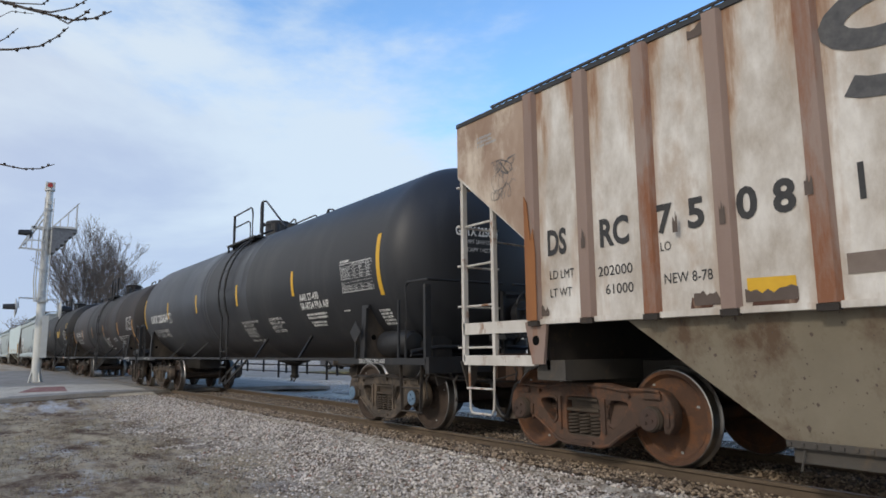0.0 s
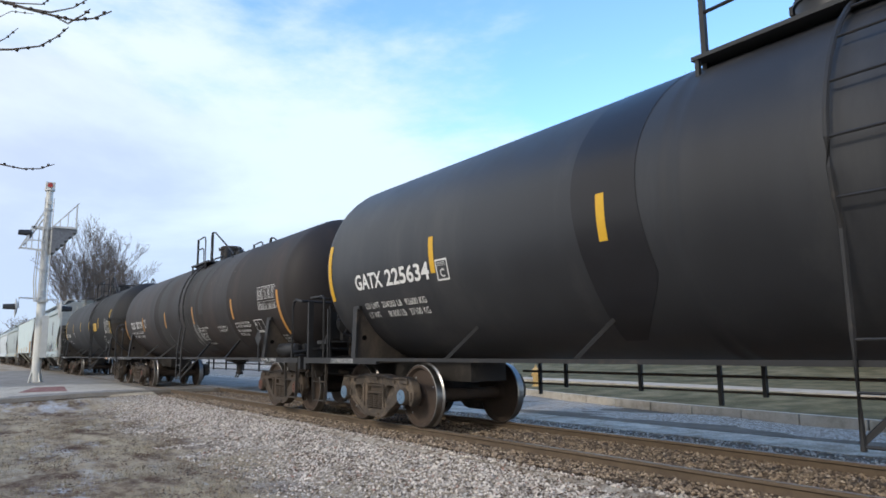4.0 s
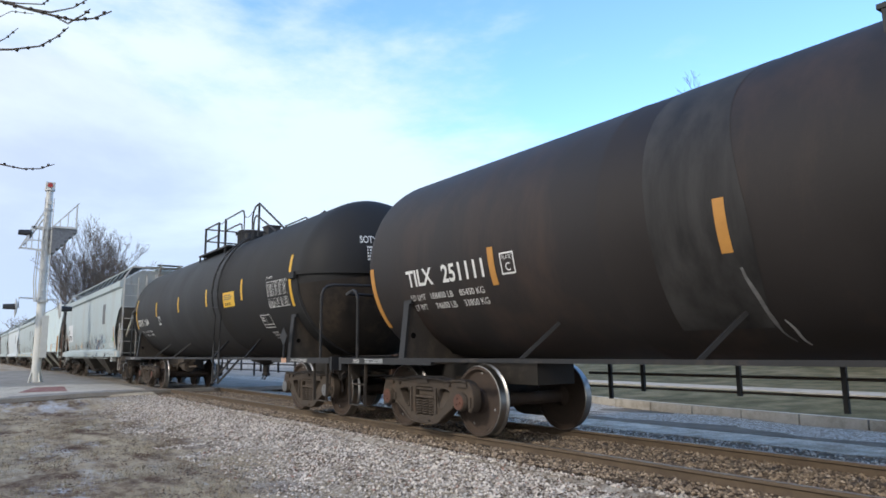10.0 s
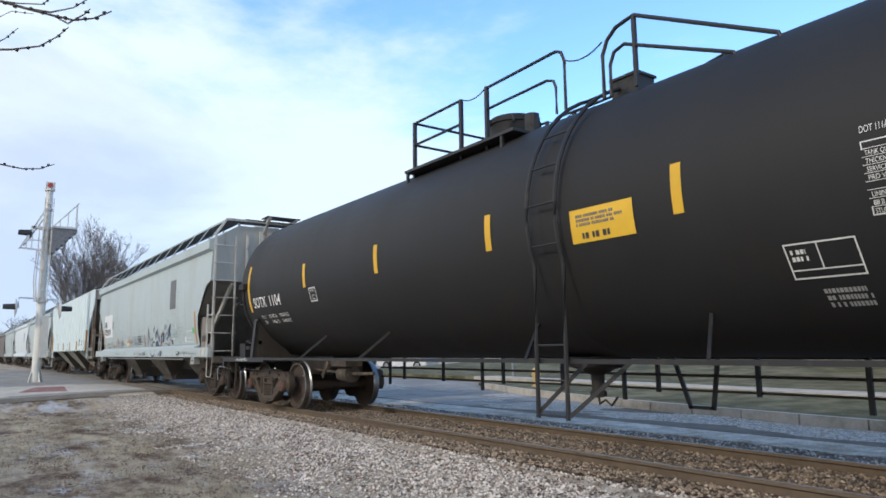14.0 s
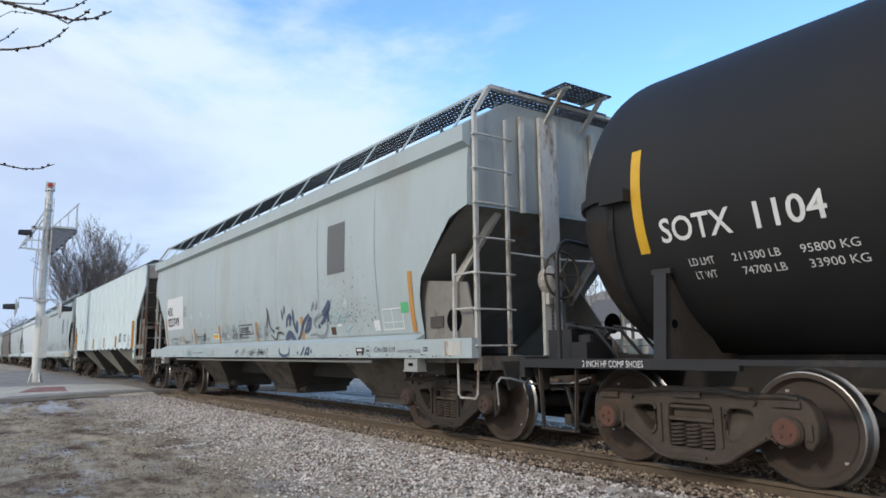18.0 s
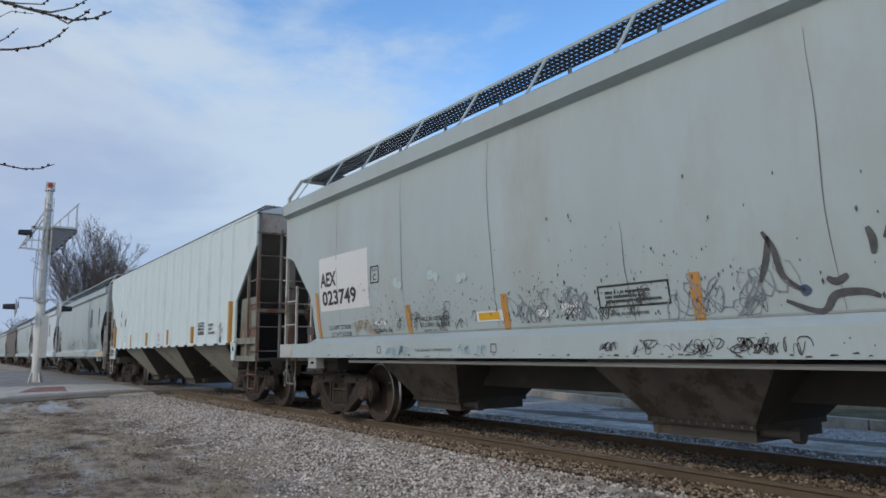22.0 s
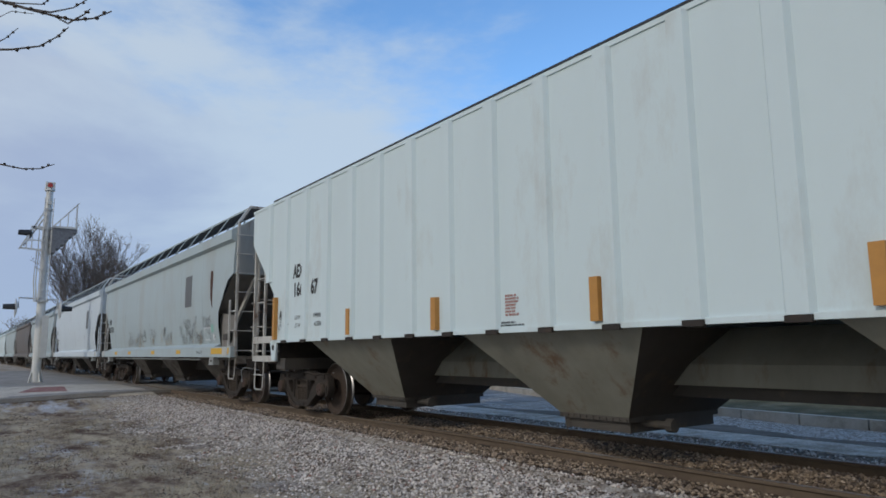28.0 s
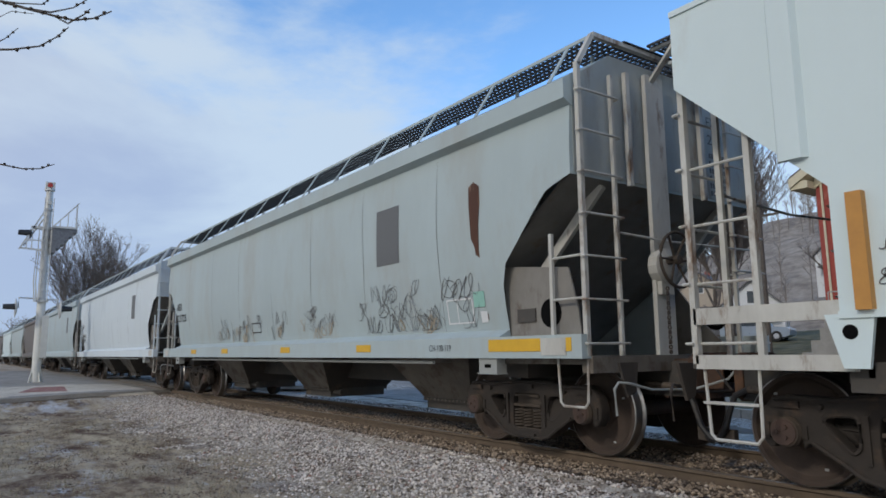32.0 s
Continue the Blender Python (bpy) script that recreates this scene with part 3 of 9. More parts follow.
def truck(car, x, cap="red", frame_mat=None, rusty=False):
    frame_mat = frame_mat or M_GRIME
    tr = part("truck", ME_BOLSTER, None, car, "three-piece freight truck of grimy cast steel", pose(x, 0, 0))
    if frame_mat.name not in SIDE_MATS:
        me = ME_SIDE.copy()
        me.materials.append(frame_mat)
        SIDE_MATS[frame_mat.name] = me
    for s in (1, -1):
        turn = 0 if s == 1 else 180
        part("side_frame", SIDE_MATS[frame_mat.name], None, tr, "", pose(0, -1.0 * s, 0, 0, 0, turn))
        for sx in (-0.155, 0.0, 0.155):
            part("spring", ME_SPRING, None, tr, "", pose(sx, -1.0 * s, 0, 0, 0, turn))
        part("spring_seat", ME_SEAT, None, tr, "", pose(0, -1.0 * s, 0, 0, 0, turn))
        for ax in (0.889, -0.889):
            part("bearing", ME_CAPS[cap], None, tr, cap + " bearing cap", pose(ax, -1.0 * s, WR, 0, 40 * ax, turn))
    part("brake_beam", ME_BRAKE, None, tr)
    for ax in (0.889, -0.889):
        w = part("wheelset", ME_WHEELR if rusty else ME_WHEEL, None, tr, "rusty wheels with polished treads", pose(ax, 0, WR))
        WHEELSETS.append((w, ax))
    return tr


CARS = []


def new_car(name, xc, label, category="rail car"):
    car = thing(name, pose(xc + travel(0), 0, 0), label, category, "cars of the freight train")
    CARS.append((car, xc))
    return car


def coupler(car, x, s, lever=None):
    """Draft pocket, striker, knuckle coupler, brake hose with its glad hand, and the bent uncoupling lever."""
    part("draft_gear", Shape().span(x - s * 0.9, x - s * 0.02, -0.27, 0.27, 0.64, 1.0).span(x - s * 0.35, x - s * 0.30, -0.31, 0.31, 0.60, 1.02), M_DRAFT, car, "rust brown draft gear box")
    part("striker", Shape().prism([(-0.34, 0.66), (-0.24, 0.60), (0.24, 0.60), (0.34, 0.66), (0.34, 1.0), (0.22, 1.06), (-0.22, 1.06), (-0.34, 1.0)], x - s * 0.02, x + s * 0.07, "yz"), M_DRAFT, car)
    c = Shape().span(x, x + s * 0.42, -0.07, 0.07, 0.77, 0.95)
    c.prism([(x + s * 0.34, -0.10), (x + s * 0.46, -0.19), (x + s * 0.62, -0.19), (x + s * 0.66, -0.10), (x + s * 0.56, -0.03), (x + s * 0.58, 0.06), (x + s * 0.70, 0.10), (x + s * 0.68, 0.20), (x + s * 0.50, 0.19), (x + s * 0.36, 0.10)], 0.70, 1.02, "xy")
    c.lathe([(0.68, 0.03), (1.05, 0.03), (1.05, 0.0)], "z", (x + s * 0.58, -0.14, 0), 8)
    part("coupler", c, M_DRAFT, car, "rusty knuckle coupler")
    h = [(x - s * 0.1, -0.40, 0.72), (x + s * 0.03, -0.41, 0.66), (x + s * 0.09, -0.42, 0.52), (x + s * 0.14, -0.42, 0.36), (x + s * 0.22, -0.40, 0.25), (x + s * 0.32, -0.38, 0.22), (x + s * 0.40, -0.36, 0.26)]
    part("brake_hose", Shape().tube(h, 0.030, 8), M_BLACK, car, "black rubber brake hose")
    part("glad_hand", Shape().box((x + s * 0.42, -0.355, 0.28), (0.10, 0.07, 0.12)), M_GRIME2, car)
    part("angle_cock", Shape().tube([(x - s * 0.5, -0.40, 0.74), (x - s * 0.1, -0.40, 0.72)], 0.036, 8), M_GRIME2, car)
    lv = [(x - s * 0.03, -1.43, 0.50), (x - s * 0.03, -1.45, 0.74), (x - s * 0.02, -1.40, 0.80), (x + s * 0.02, -1.30, 0.79), (x + s * 0.04, -1.0, 0.72), (x + s * 0.06, -0.4, 0.70), (x + s * 0.30, -0.16, 0.80), (x + s * 0.50, -0.12, 1.04)]
    part("uncoupling_lever", Shape().tube(lv, 0.013, 6), lever or M_GRIMEH, car, "bent steel uncoupling lever")
    part("lever_bracket", Shape().prism([(-1.36, 0.98), (-1.10, 0.98), (-1.14, 0.70), (-1.26, 0.66)], x - s * 0.06, x - s * 0.03, "yz"), M_SADDLE, car)


def brake_wheel(parent, p, face=1, r=0.28, material=None, case=None):
    """A hand brake wheel facing along x."""
    s = Shape()
    ring = [(p[0], p[1] + r * math.cos(a * math.pi / 12), p[2] + r * math.sin(a * math.pi / 12)) for a in range(25)]
    spokes = [Shape().tube([(p[0] - face * 0.04, p[1], p[2]), (p[0], p[1] + r * math.cos(k * math.pi / 3), p[2] + r * math.sin(k * math.pi / 3))], 0.013, 5) for k in range(6)]
    s = Shape().tube(ring, 0.017, 8)
    hub = Shape()
    hub.lathe([(p[0] - face * 0.12, 0.045), (p[0] + face * 0.02, 0.05), (p[0] + face * 0.02, 0.0)], "x", (0, p[1], p[2]), 10)
    part("gear_case", Shape().lathe([(p[0] - face * 0.28, 0.12), (p[0] - face * 0.26, 0.19), (p[0] - face * 0.15, 0.19), (p[0] - face * 0.12, 0.10), (p[0] - face * 0.12, 0.0)], "x", (0, p[1] + 0.02, p[2] - 0.05), 14).box((p[0] - face * 0.22, p[1] + 0.02, p[2] - 0.2), (0.12, 0.2, 0.3)), case or material or M_BLACK, parent, "hand brake gear case")
    wheel = part("brake_wheel", s, material or M_BLACK, parent, "hand brake wheel with spokes")
    parts("spoke", spokes, material or M_BLACK, wheel)
    part("hub", hub, material or M_BLACK, wheel)
    return wheel


# ---- tank cars ----
def grating(s, x0, x1, y0, y1, z, pitch=0.075):
    m = max(4, int(abs(y1 - y0) / 0.075))
    for i in range(m + 1):
        y = y0 + (y1 - y0) * i / m
        s.span(x0, x1, y - 0.012, y + 0.012, z - 0.012, z + 0.012)
    n = int(abs(x1 - x0) / pitch)
    for i in range(n + 1):
        x = x0 + (x1 - x0) * i / n
        s.span(x - 0.012, x + 0.012, y0, y1, z - 0.006, z + 0.006)
    return s


def tank_car(name, xc, label, R, zc, half_tank, half_truck, head, paint, cap, frame_mat, ladder_x, loops, dome_x, seams=(), half_end=8.35, rails=()):
    car = new_car(name, xc, label, "tank car")
    prof = [(-half_tank - head, 0.0)]
    for i in range(1, 13):
        a = i / 12 * math.pi / 2
        prof.append((-half_tank - head * math.cos(a), R * math.sin(a) ** 0.92))
    for sx in sorted(seams):
        prof += [(sx - 0.045, R), (sx - 0.03, R + 0.004), (sx + 0.03, R + 0.004), (sx + 0.045, R)]
    for i in range(12, 0, -1):
        a = i / 12 * math.pi / 2
        prof.append((half_tank + head * math.cos(a), R * math.sin(a) ** 0.92))
    prof.append((half_tank + head, 0.0))
    s = Shape().lathe(prof, "x", (0, 0, zc), 72)
    part("tank", s, paint, car, "black cylindrical tank shell with rounded ends", smooth=True)
    for sy in (-1, 1):
        s = Shape().bar((-half_truck + 0.75, sy * 1.44, 0.99), (half_truck - 0.75, sy * 1.44, 0.99), 0.07, 0.045)
        part("side_rail", s, M_BLACK, car)
    for sx in (-half_truck + 2.4, -half_truck + 4.6, half_truck - 4.6, half_truck - 2.4):
        zz = zc - 0.80 * R
        for sy in (-1, 1):
            part("strut", Shape().bar((sx, sy * 1.42, 1.0), (sx + 0.22 * (1 if sx < 0 else -1), sy * (math.sqrt(R * R - (zc - 1.4) ** 2) - 0.005), 1.4), 0.03, 0.04), M_BLACK, car)
    yz = math.sqrt(R * R - (zc - 1.78) ** 2)
    for k in (-1, 1):
        x = k * half_truck
        s = Shape().prism([(-1.46, 0.93), (1.46, 0.93), (1.40, 1.10), (yz + 0.03, 1.80), (yz - 0.10, 1.72), (0.6, 1.06), (-0.6, 1.06), (-yz + 0.10, 1.72), (-yz - 0.03, 1.80), (-1.40, 1.10)], x - 0.05, x + 0.05, "yz")
        part("bolster_saddle", s, M_SADDLE, car, "dust-browned saddle web")
        for sy in (-1, 1):
            part("saddle_post", Shape().bar((x, sy * 1.43, 0.97), (x, sy * (yz + 0.05), 1.76), 0.13, 0.04).box((x, sy * (yz + 0.03), 1.78), (0.20, 0.05, 0.05)), M_BLACK, car)
            part("lifting_hole", Shape().lathe([(-0.056, 0.04), (0.056, 0.04), (0.056, 0.0)], "x", (x, sy * 1.28, 1.32), 12), M_HOLE, car)
        # stub sill and end deck
        s = Shape().span(x - k * 1.5, k * (half_end - 0.05), -0.33, 0.33, 0.66, 1.04)
        part("stub_sill", s, M_BELLY, car)
        part("end_deck", Shape().span(x + k * 0.5, k * (half_end - 0.08), -1.41, 1.41, 0.955, 1.0), M_BLACK, car)
        for sy in (-1, 1):
            part("deck_rail", Shape().span(x - k * 0.75, k * (half_end - 0.08), sy * 1.44 - 0.03, sy * 1.44 + 0.03, 0.925, 1.015), M_BLACK, car)
        part("end_sill", Shape().span(k * (half_end - 0.08), k * half_end, -1.46, 1.46, 0.82, 1.03), M_BLACK, car)
        coupler(car, k * (half_end - 0.05), k)
        xe = k * (half_end - 0.12)
        xi = k * (half_end - (0.65 if loops == "posts" else 0.5))
        for sy in (-1, 1):
            y = sy * 1.40
            s = Shape()
            if loops == "round":
                s.tube([(xi, y, 1.0), (xi, y, 1.92), (xi + k * 0.05, y, 2.02), (xi + k * 0.15, y, 2.06), (xe, y, 2.02), (xe, sy * 0.2, 2.0)], 0.024, 8)
            elif loops == "posts":
                s.tube([(xi, y, 1.0), (xi, y, 2.0), (xi + k * 0.06, y, 2.05), (xe, y, 2.05), (xe, sy * 0.1, 2.05)], 0.018, 8)
                s.bar((xe, y, 0.9), (xe, y, 1.98), 0.09, 0.05)
                s.bar((xi - k * 0.18, y, 0.95), (xi - k * 0.18, y, 1.82), 0.03, 0.03)
            else:
                xu, xm = k * 7.73, k * 7.96
                s.tube([(xu, y, 1.0), (xu, y, 1.2), (xu, y, 2.0), (xu, y - sy * 0.015, 2.10), (xu, y - sy * 0.05, 2.18), (xu, y - sy * 0.12, 2.23), (xu + k * 0.04, y - sy * 0.22, 2.25), (xu + k * 0.13, y - sy * 0.5, 2.25), (xm, y - sy * 0.9, 2.25), (xm, 0.0, 2.25)], 0.025, 8)
            part("end_handrail", s, M_BLACK, car)
            xa, xb = xe - k * 0.13, xe - k * 0.66
            for xx, lean in ((xa, 0.04), (xb, -0.04)):
                part("step_hanger", Shape().bar((xx, y, 0.96), (xx - k * lean, y, 0.30), 0.045, 0.014), M_SADDLE, car)
            for z in (0.31,) if loops == "low" else (0.31, 0.62):
                part("step_rung", Shape().tube([(xa, y, z), (xb, y, z)], 0.012, 6), M_SADDLE, car)
    if loops != "low":
        bwy = 0.35 if loops == "posts" else -0.45
        brake_wheel(car, (half_end - 0.02, bwy, 1.68))
        xb = half_end - 0.34
        for yy in (bwy - 0.26, bwy + 0.26):
            part("brake_stand", Shape().bar((xb, yy, 1.0), (xb, yy, 1.96), 0.05, 0.07).bar((xb - 0.6, yy, 1.0), (xb, yy, 1.50), 0.04, 0.06), M_BLACK, car)
        part("brake_stand", Shape().bar((xb, bwy - 0.28, 1.94), (xb, bwy + 0.28, 1.94), 0.07, 0.05).span(xb - 0.03, xb + 0.02, bwy - 0.24, bwy + 0.24, 1.36, 1.86), M_BLACK, car, "black steel stand behind the brake wheel")
        part("brake_step", grating(Shape(), xb - 0.02, xb + 0.32, bwy - 0.5, bwy + 0.5, 1.30, 0.06).span(xb - 0.03, xb + 0.33, bwy - 0.51, bwy - 0.48, 1.26, 1.32), M_GRATE, car, "dark grating brake step")
        part("brake_pipe", Shape().tube([(xb - 0.3, -1.32, 1.10), (xb - 0.25, -0.9, 1.16), (xb - 0.2, 0.3, 1.16), (xb - 0.2, 1.3, 1.10)], 0.03, 8).tube([(xb - 0.5, -1.2, 1.05), (xb - 0.45, 0.9, 1.08)], 0.022, 6), M_BLACK, car)
        part("brake_valve", Shape().box((xb - 0.55, -0.72, 1.17), (0.30, 0.34, 0.30)).lathe([(1.30, 0.11), (1.40, 0.11), (1.43, 0.05), (1.43, 0.0)], "z", (xb - 0.55, -0.72, 0), 14).lathe([(-1.02, 0.0), (-1.02, 0.10), (-0.88, 0.12)], "y", (xb - 0.55, 0, 1.17), 14), M_BLACK, car, "black brake control valve")
        part("brake_valve", Shape().box((xb - 0.50, 0.62, 1.14), (0.34, 0.4, 0.26)).lathe([(1.25, 0.08), (1.36, 0.08), (1.36, 0.0)], "z", (xb - 0.5, 0.62, 0), 12), M_BLACK, car, "black brake control valve")
        ch = Shape()
        for i in range(9):
            ch.lathe([(-0.006, 0.012), (0.006, 0.012), (0.006, 0.024), (-0.006, 0.024)], "x" if i % 2 else "y", (half_end - 0.05, bwy, 1.36 - 0.05 * i), 8, True)
        part("brake_chain", ch, M_GRIME, car)
    # air reservoir beside the front saddle
    if loops != "low":
        rr = 0.19 if loops == "posts" else 0.13
        s = Shape().lathe([(half_truck - 0.15, 0.0), (half_truck - 0.12, rr * 0.75), (half_truck - 0.05, rr), (half_truck + 0.62, rr), (half_truck + 0.70, rr * 0.75), (half_truck + 0.73, 0.0)], "x", (0.25, -1.12, 1.03 + rr), 20)
        part("air_reservoir", s, M_BLACK, car, "black cylindrical air reservoir", smooth=True)
    # placard holder by the front saddle
    s = Shape().box((half_truck - 0.12, -1.5, 1.40), (0.235, 0.012, 0.235), Euler((0, radians(45), 0)).to_matrix()).bar((half_truck - 0.12, -1.49, 1.0), (half_truck - 0.12, -1.49, 1.25), 0.03, 0.03)
    part("placard_holder", s, M_BLACK, car)

    # ladder over the side
    lw = 0.42
    s = Shape()
    curve = []
    for i in range(13):
        a = radians(-20 + 92 * i / 12)
        curve.append(((R + 0.09) * math.cos(a), zc + (R + 0.09) * math.sin(a)))
    for xx in (ladder_x - lw / 2, ladder_x + lw / 2):
        s = Shape().tube([(xx, -1.50, 0.42), (xx, -1.50, 1.2)] + [(xx, -y, z) for y, z in curve], 0.024, 6)
        part("ladder_rail", s, M_BLACK, car, "black steel ladder rail bent over the tank")
        part("ladder_brace", Shape().bar((xx + (0.02 if xx > ladder_x else -0.02), -1.49, 0.46), (xx + (0.55 if xx > ladder_x else 0.42), -1.2, 0.98), 0.03, 0.04), M_BLACK, car)
    rung = [0.45, 0.80, 1.15]
    for z in rung:
        part("ladder_rung", Shape().tube([(ladder_x - lw / 2, -1.50, z), (ladder_x + lw / 2, -1.50, z)], 0.012, 6), M_BLACK, car)
    for y, z in curve[1::2]:
        part("ladder_rung", Shape().tube([(ladder_x - lw / 2, -y, z), (ladder_x + lw / 2, -y, z)], 0.012, 6), M_BLACK, car)
    # top platform, rails and dome
    top = zc + R
    for sy in (-1, 1):
        s = Shape().span(rails[0][0] - 0.05, dome_x + 1.1, sy * 0.62, sy * 1.0, top - 0.21, top - 0.17)
        for xx in (rails[0][0], dome_x + 0.85):
            s.bar((xx, sy * 0.97, top - 0.50), (xx, sy * 0.97, top - 0.18), 0.04, 0.04)
        part("platform", s, M_GRATE, car, "dark grating platform beside the dome")
    dr = 0.37 if loops == "low" else 0.30
    s = Shape().lathe([(top - 0.25, dr), (top + 0.31, dr), (top + 0.315, dr + 0.022), (top + 0.345, dr + 0.022), (top + 0.35, dr), (top + 0.40, dr), (top + 0.415, dr - 0.02), (top + 0.42, 0.0)], "z", (dome_x, 0, 0), 32)
    part("manway_dome", s, paint, car, "black cylindrical manway dome with a flat lid", smooth=True)
    for i in range(6):
        a = i * math.pi / 3 + 0.3
        part("lid_bolt", Shape().box((dome_x + (dr + 0.03) * math.cos(a), (dr + 0.03) * math.sin(a), top + 0.33), (0.035, 0.035, 0.09)), M_BLACK, car)
    for sy in (-1, 1):
        y = sy * 0.84
        zt = top + 0.62
        for a, b, kind in rails:
            s = Shape()
            if kind == "box":
                s.bar((a, y, top - 0.35), (a, y, zt), 0.05, 0.05).bar((b, y, top - 0.25), (b, y, zt), 0.05, 0.05)
                s.tube([(a, y, zt - 0.01), (b, y, zt - 0.01)], 0.02, 6).tube([(a, y, top + 0.26), (b, y, top + 0.26)], 0.02, 6)
                if sy == 1:
                    s.tube([(a, -y, zt - 0.01), (a, y, zt - 0.01)], 0.02, 6).tube([(a, -y, top + 0.26), (a, y, top + 0.26)], 0.02, 6)
            elif kind == "hoop":
                s.bar((a, y, top - 0.35), (a, y, zt), 0.05, 0.05)
                s.tube([(a, y, zt - 0.02), (b - 0.14, y, zt), (b - 0.05, y, zt - 0.04), (b, y, zt - 0.16), (b, y, top - 0.15)], 0.02, 8)
                s.tube([(a, y, top + 0.30), (b - 0.30, y, top + 0.31), (b - 0.19, y, top + 0.27), (b - 0.15, y, top + 0.18), (b - 0.15, y, top - 0.15)], 0.018, 6)
            else:
                # low hoop falling away towards the shell
                if kind == "twin":
                    s.bar((a + 0.44, y, top - 0.2), (a + 0.44, y, top + 0.59), 0.04, 0.04)
                    s.tube([(a, y, top - 0.2), (a, y, top + 0.30), (a + 0.07, y, top + 0.45), (a + 0.2, y, top + 0.55), (a + 0.44, y, top + 0.59), (b, y, top - 0.22), (b + 0.02, y, top - 0.28)], 0.022, 8)
                    s.tube([(a + 0.1, y, top - 0.2), (a + 0.1, y, top + 0.15), (a + 0.16, y, top + 0.28), (a + 0.3, y, top + 0.32), (b - 0.42, y, top - 0.24), (b - 0.40, y, top - 0.28)], 0.02, 8)
                    part("platform_handrail", s, M_BLACK, car)
                    continue
                s.bar((a + 0.1, y, top - 0.2), (a + 0.1, y, zt - 0.02), 0.05, 0.05)
                s.tube([(a, y, top - 0.1), (a, y, zt - 0.12), (a + 0.04, y, zt - 0.02), (a + 0.12, y, zt + 0.01), (a + 0.34, y, zt - 0.03), (b - 0.12, y, top - 0.13), (b - 0.05, y, top - 0.18), (b - 0.04, y, top - 0.26), (b - 0.12, y, top - 0.30), (b - 0.22, y, top - 0.30)], 0.021, 8)
                s.tube([(a + 0.3, y * 0.4, top + 0.02), (a + 0.75, y * 0.4, top + 0.16), (a + 0.85, y * 0.4, top + 0.13), (a + 0.88, y * 0.4, top - 0.06)], 0.018, 6)
            part("platform_handrail", s, M_BLACK, car)
    vx = dome_x + (1.6 if loops != "low" else 2.55)
    if loops == "low":
        part("valve_housing", Shape().box((vx - 0.12, -0.35, top + 0.0), (0.36, 0.30, 0.24)).box((vx - 0.12, -0.35, top + 0.135), (0.40, 0.34, 0.03)), M_BLACK, car)
    else:
        part("valve_housing", Shape().lathe([(top - 0.1, 0.13), (top + 0.06, 0.13), (top + 0.1, 0.06), (top + 0.1, 0.0)], "z", (vx, -0.25, 0), 14), M_BLACK, car)
    part("vent_valve", Shape().lathe([(top - 0.05, 0.10), (top + 0.22, 0.10), (top + 0.24, 0.0)], "z", (dome_x + 0.75, -0.35, 0), 12), M_BLACK, car)
    for (a0, b0, k0), (a1, b1, k1) in zip(rails, rails[1:]):
        for sy in (-1, 1) if loops == "low" else ():
            za = zt if k0 == "box" else zt - 0.16
            sag = [(b0 + (a1 - b0) * i / 8, sy * 0.84, za - 0.02 + (0.02 - 0.32 * (i / 8) * (1 - i / 8))) for i in range(9)]
            part("safety_chain", Shape().tube(sag, 0.009, 5), M_BLACK, car)
    # piping hung below the far side, outlet in the middle
    s = Shape()
    s.tube([(-half_truck + 1.2, 0.95, 0.60), (half_truck - 1.1, 0.95, 0.60)], 0.015, 6)
    s.tube([(-half_truck + 1.2, 0.95, 0.78), (half_truck - 1.1, 0.95, 0.78)], 0.02, 6)
    part("brake_pipe", s, M_GRIME, car)
    x = -half_truck + 1.6
    i = 0
    while x < half_truck - 1.3:
        zb = 0.44 if i % 3 == 0 else 0.56
        part("pipe_hanger", Shape().bar((x, 0.93, zc - 0.8 * R), (x, 0.93, zb), 0.04, 0.05), M_BLACK, car)
        x += (0.55, 1.35, 1.15)[i % 3]
        i += 1
    ox = ladder_x + (-0.75 if loops == "low" else 0.5)
    s = Shape().lathe([(1.02, 0.42), (0.90, 0.36), (0.86, 0.20), (0.80, 0.085), (0.62, 0.075), (0.60, 0.10), (0.54, 0.10), (0.52, 0.0)], "z", (ox, 0, 0), 28)
    s.tube([(ox + 0.09, -0.10, 0.57), (ox + 0.16, -0.16, 0.47), (ox + 0.26, -0.17, 0.52), (ox + 0.34, -0.16, 0.46), (ox + 0.42, -0.14, 0.56)], 0.014, 6)
    part("bottom_outlet", s, M_BELLY, car, "bottom outlet valve with hanging chain")
    if loops == "low":
        for xa in (2.0, 2.62):
            part("pipe_hanger", Shape().bar((xa, 0.95, 1.0), (xa + (0.22 if xa < 2.3 else -0.10), 0.95, 0.38), 0.03, 0.05), M_BLACK, car)
        part("pipe_hanger", Shape().bar((2.2, 0.95, 0.40), (2.54, 0.95, 0.40), 0.03, 0.04), M_BLACK, car)
    s = Shape().lathe([(3.6, 0.0), (3.62, 0.15), (4.0, 0.17), (4.02, 0.0)], "x", (0, 0.2, 0.72), 16).span(3.4, 4.3, -0.2, 0.4, 0.85, 0.98).bar((3.9, 0.2, 0.72), (5.3, 0.1, 0.6), 0.04, 0.06)
    if loops != "low":
        part("brake_cylinder", s, M_GRIME2, car)
    truck(car, half_truck, "grey" if loops == "low" else cap, frame_mat)
    truck(car, -half_truck, "red" if loops == "low" else cap, frame_mat)

    def side(x, z, lift=0.006):
        return (x, -math.sqrt(max(0.01, (R + lift) ** 2 - (z - zc) ** 2)), z)

    def on_side(group, x, z):
        """Flat shapes bent round the near side; long pieces are cut into strips first."""
        return lay(group, lambda u, w: side(x + u, z + w))

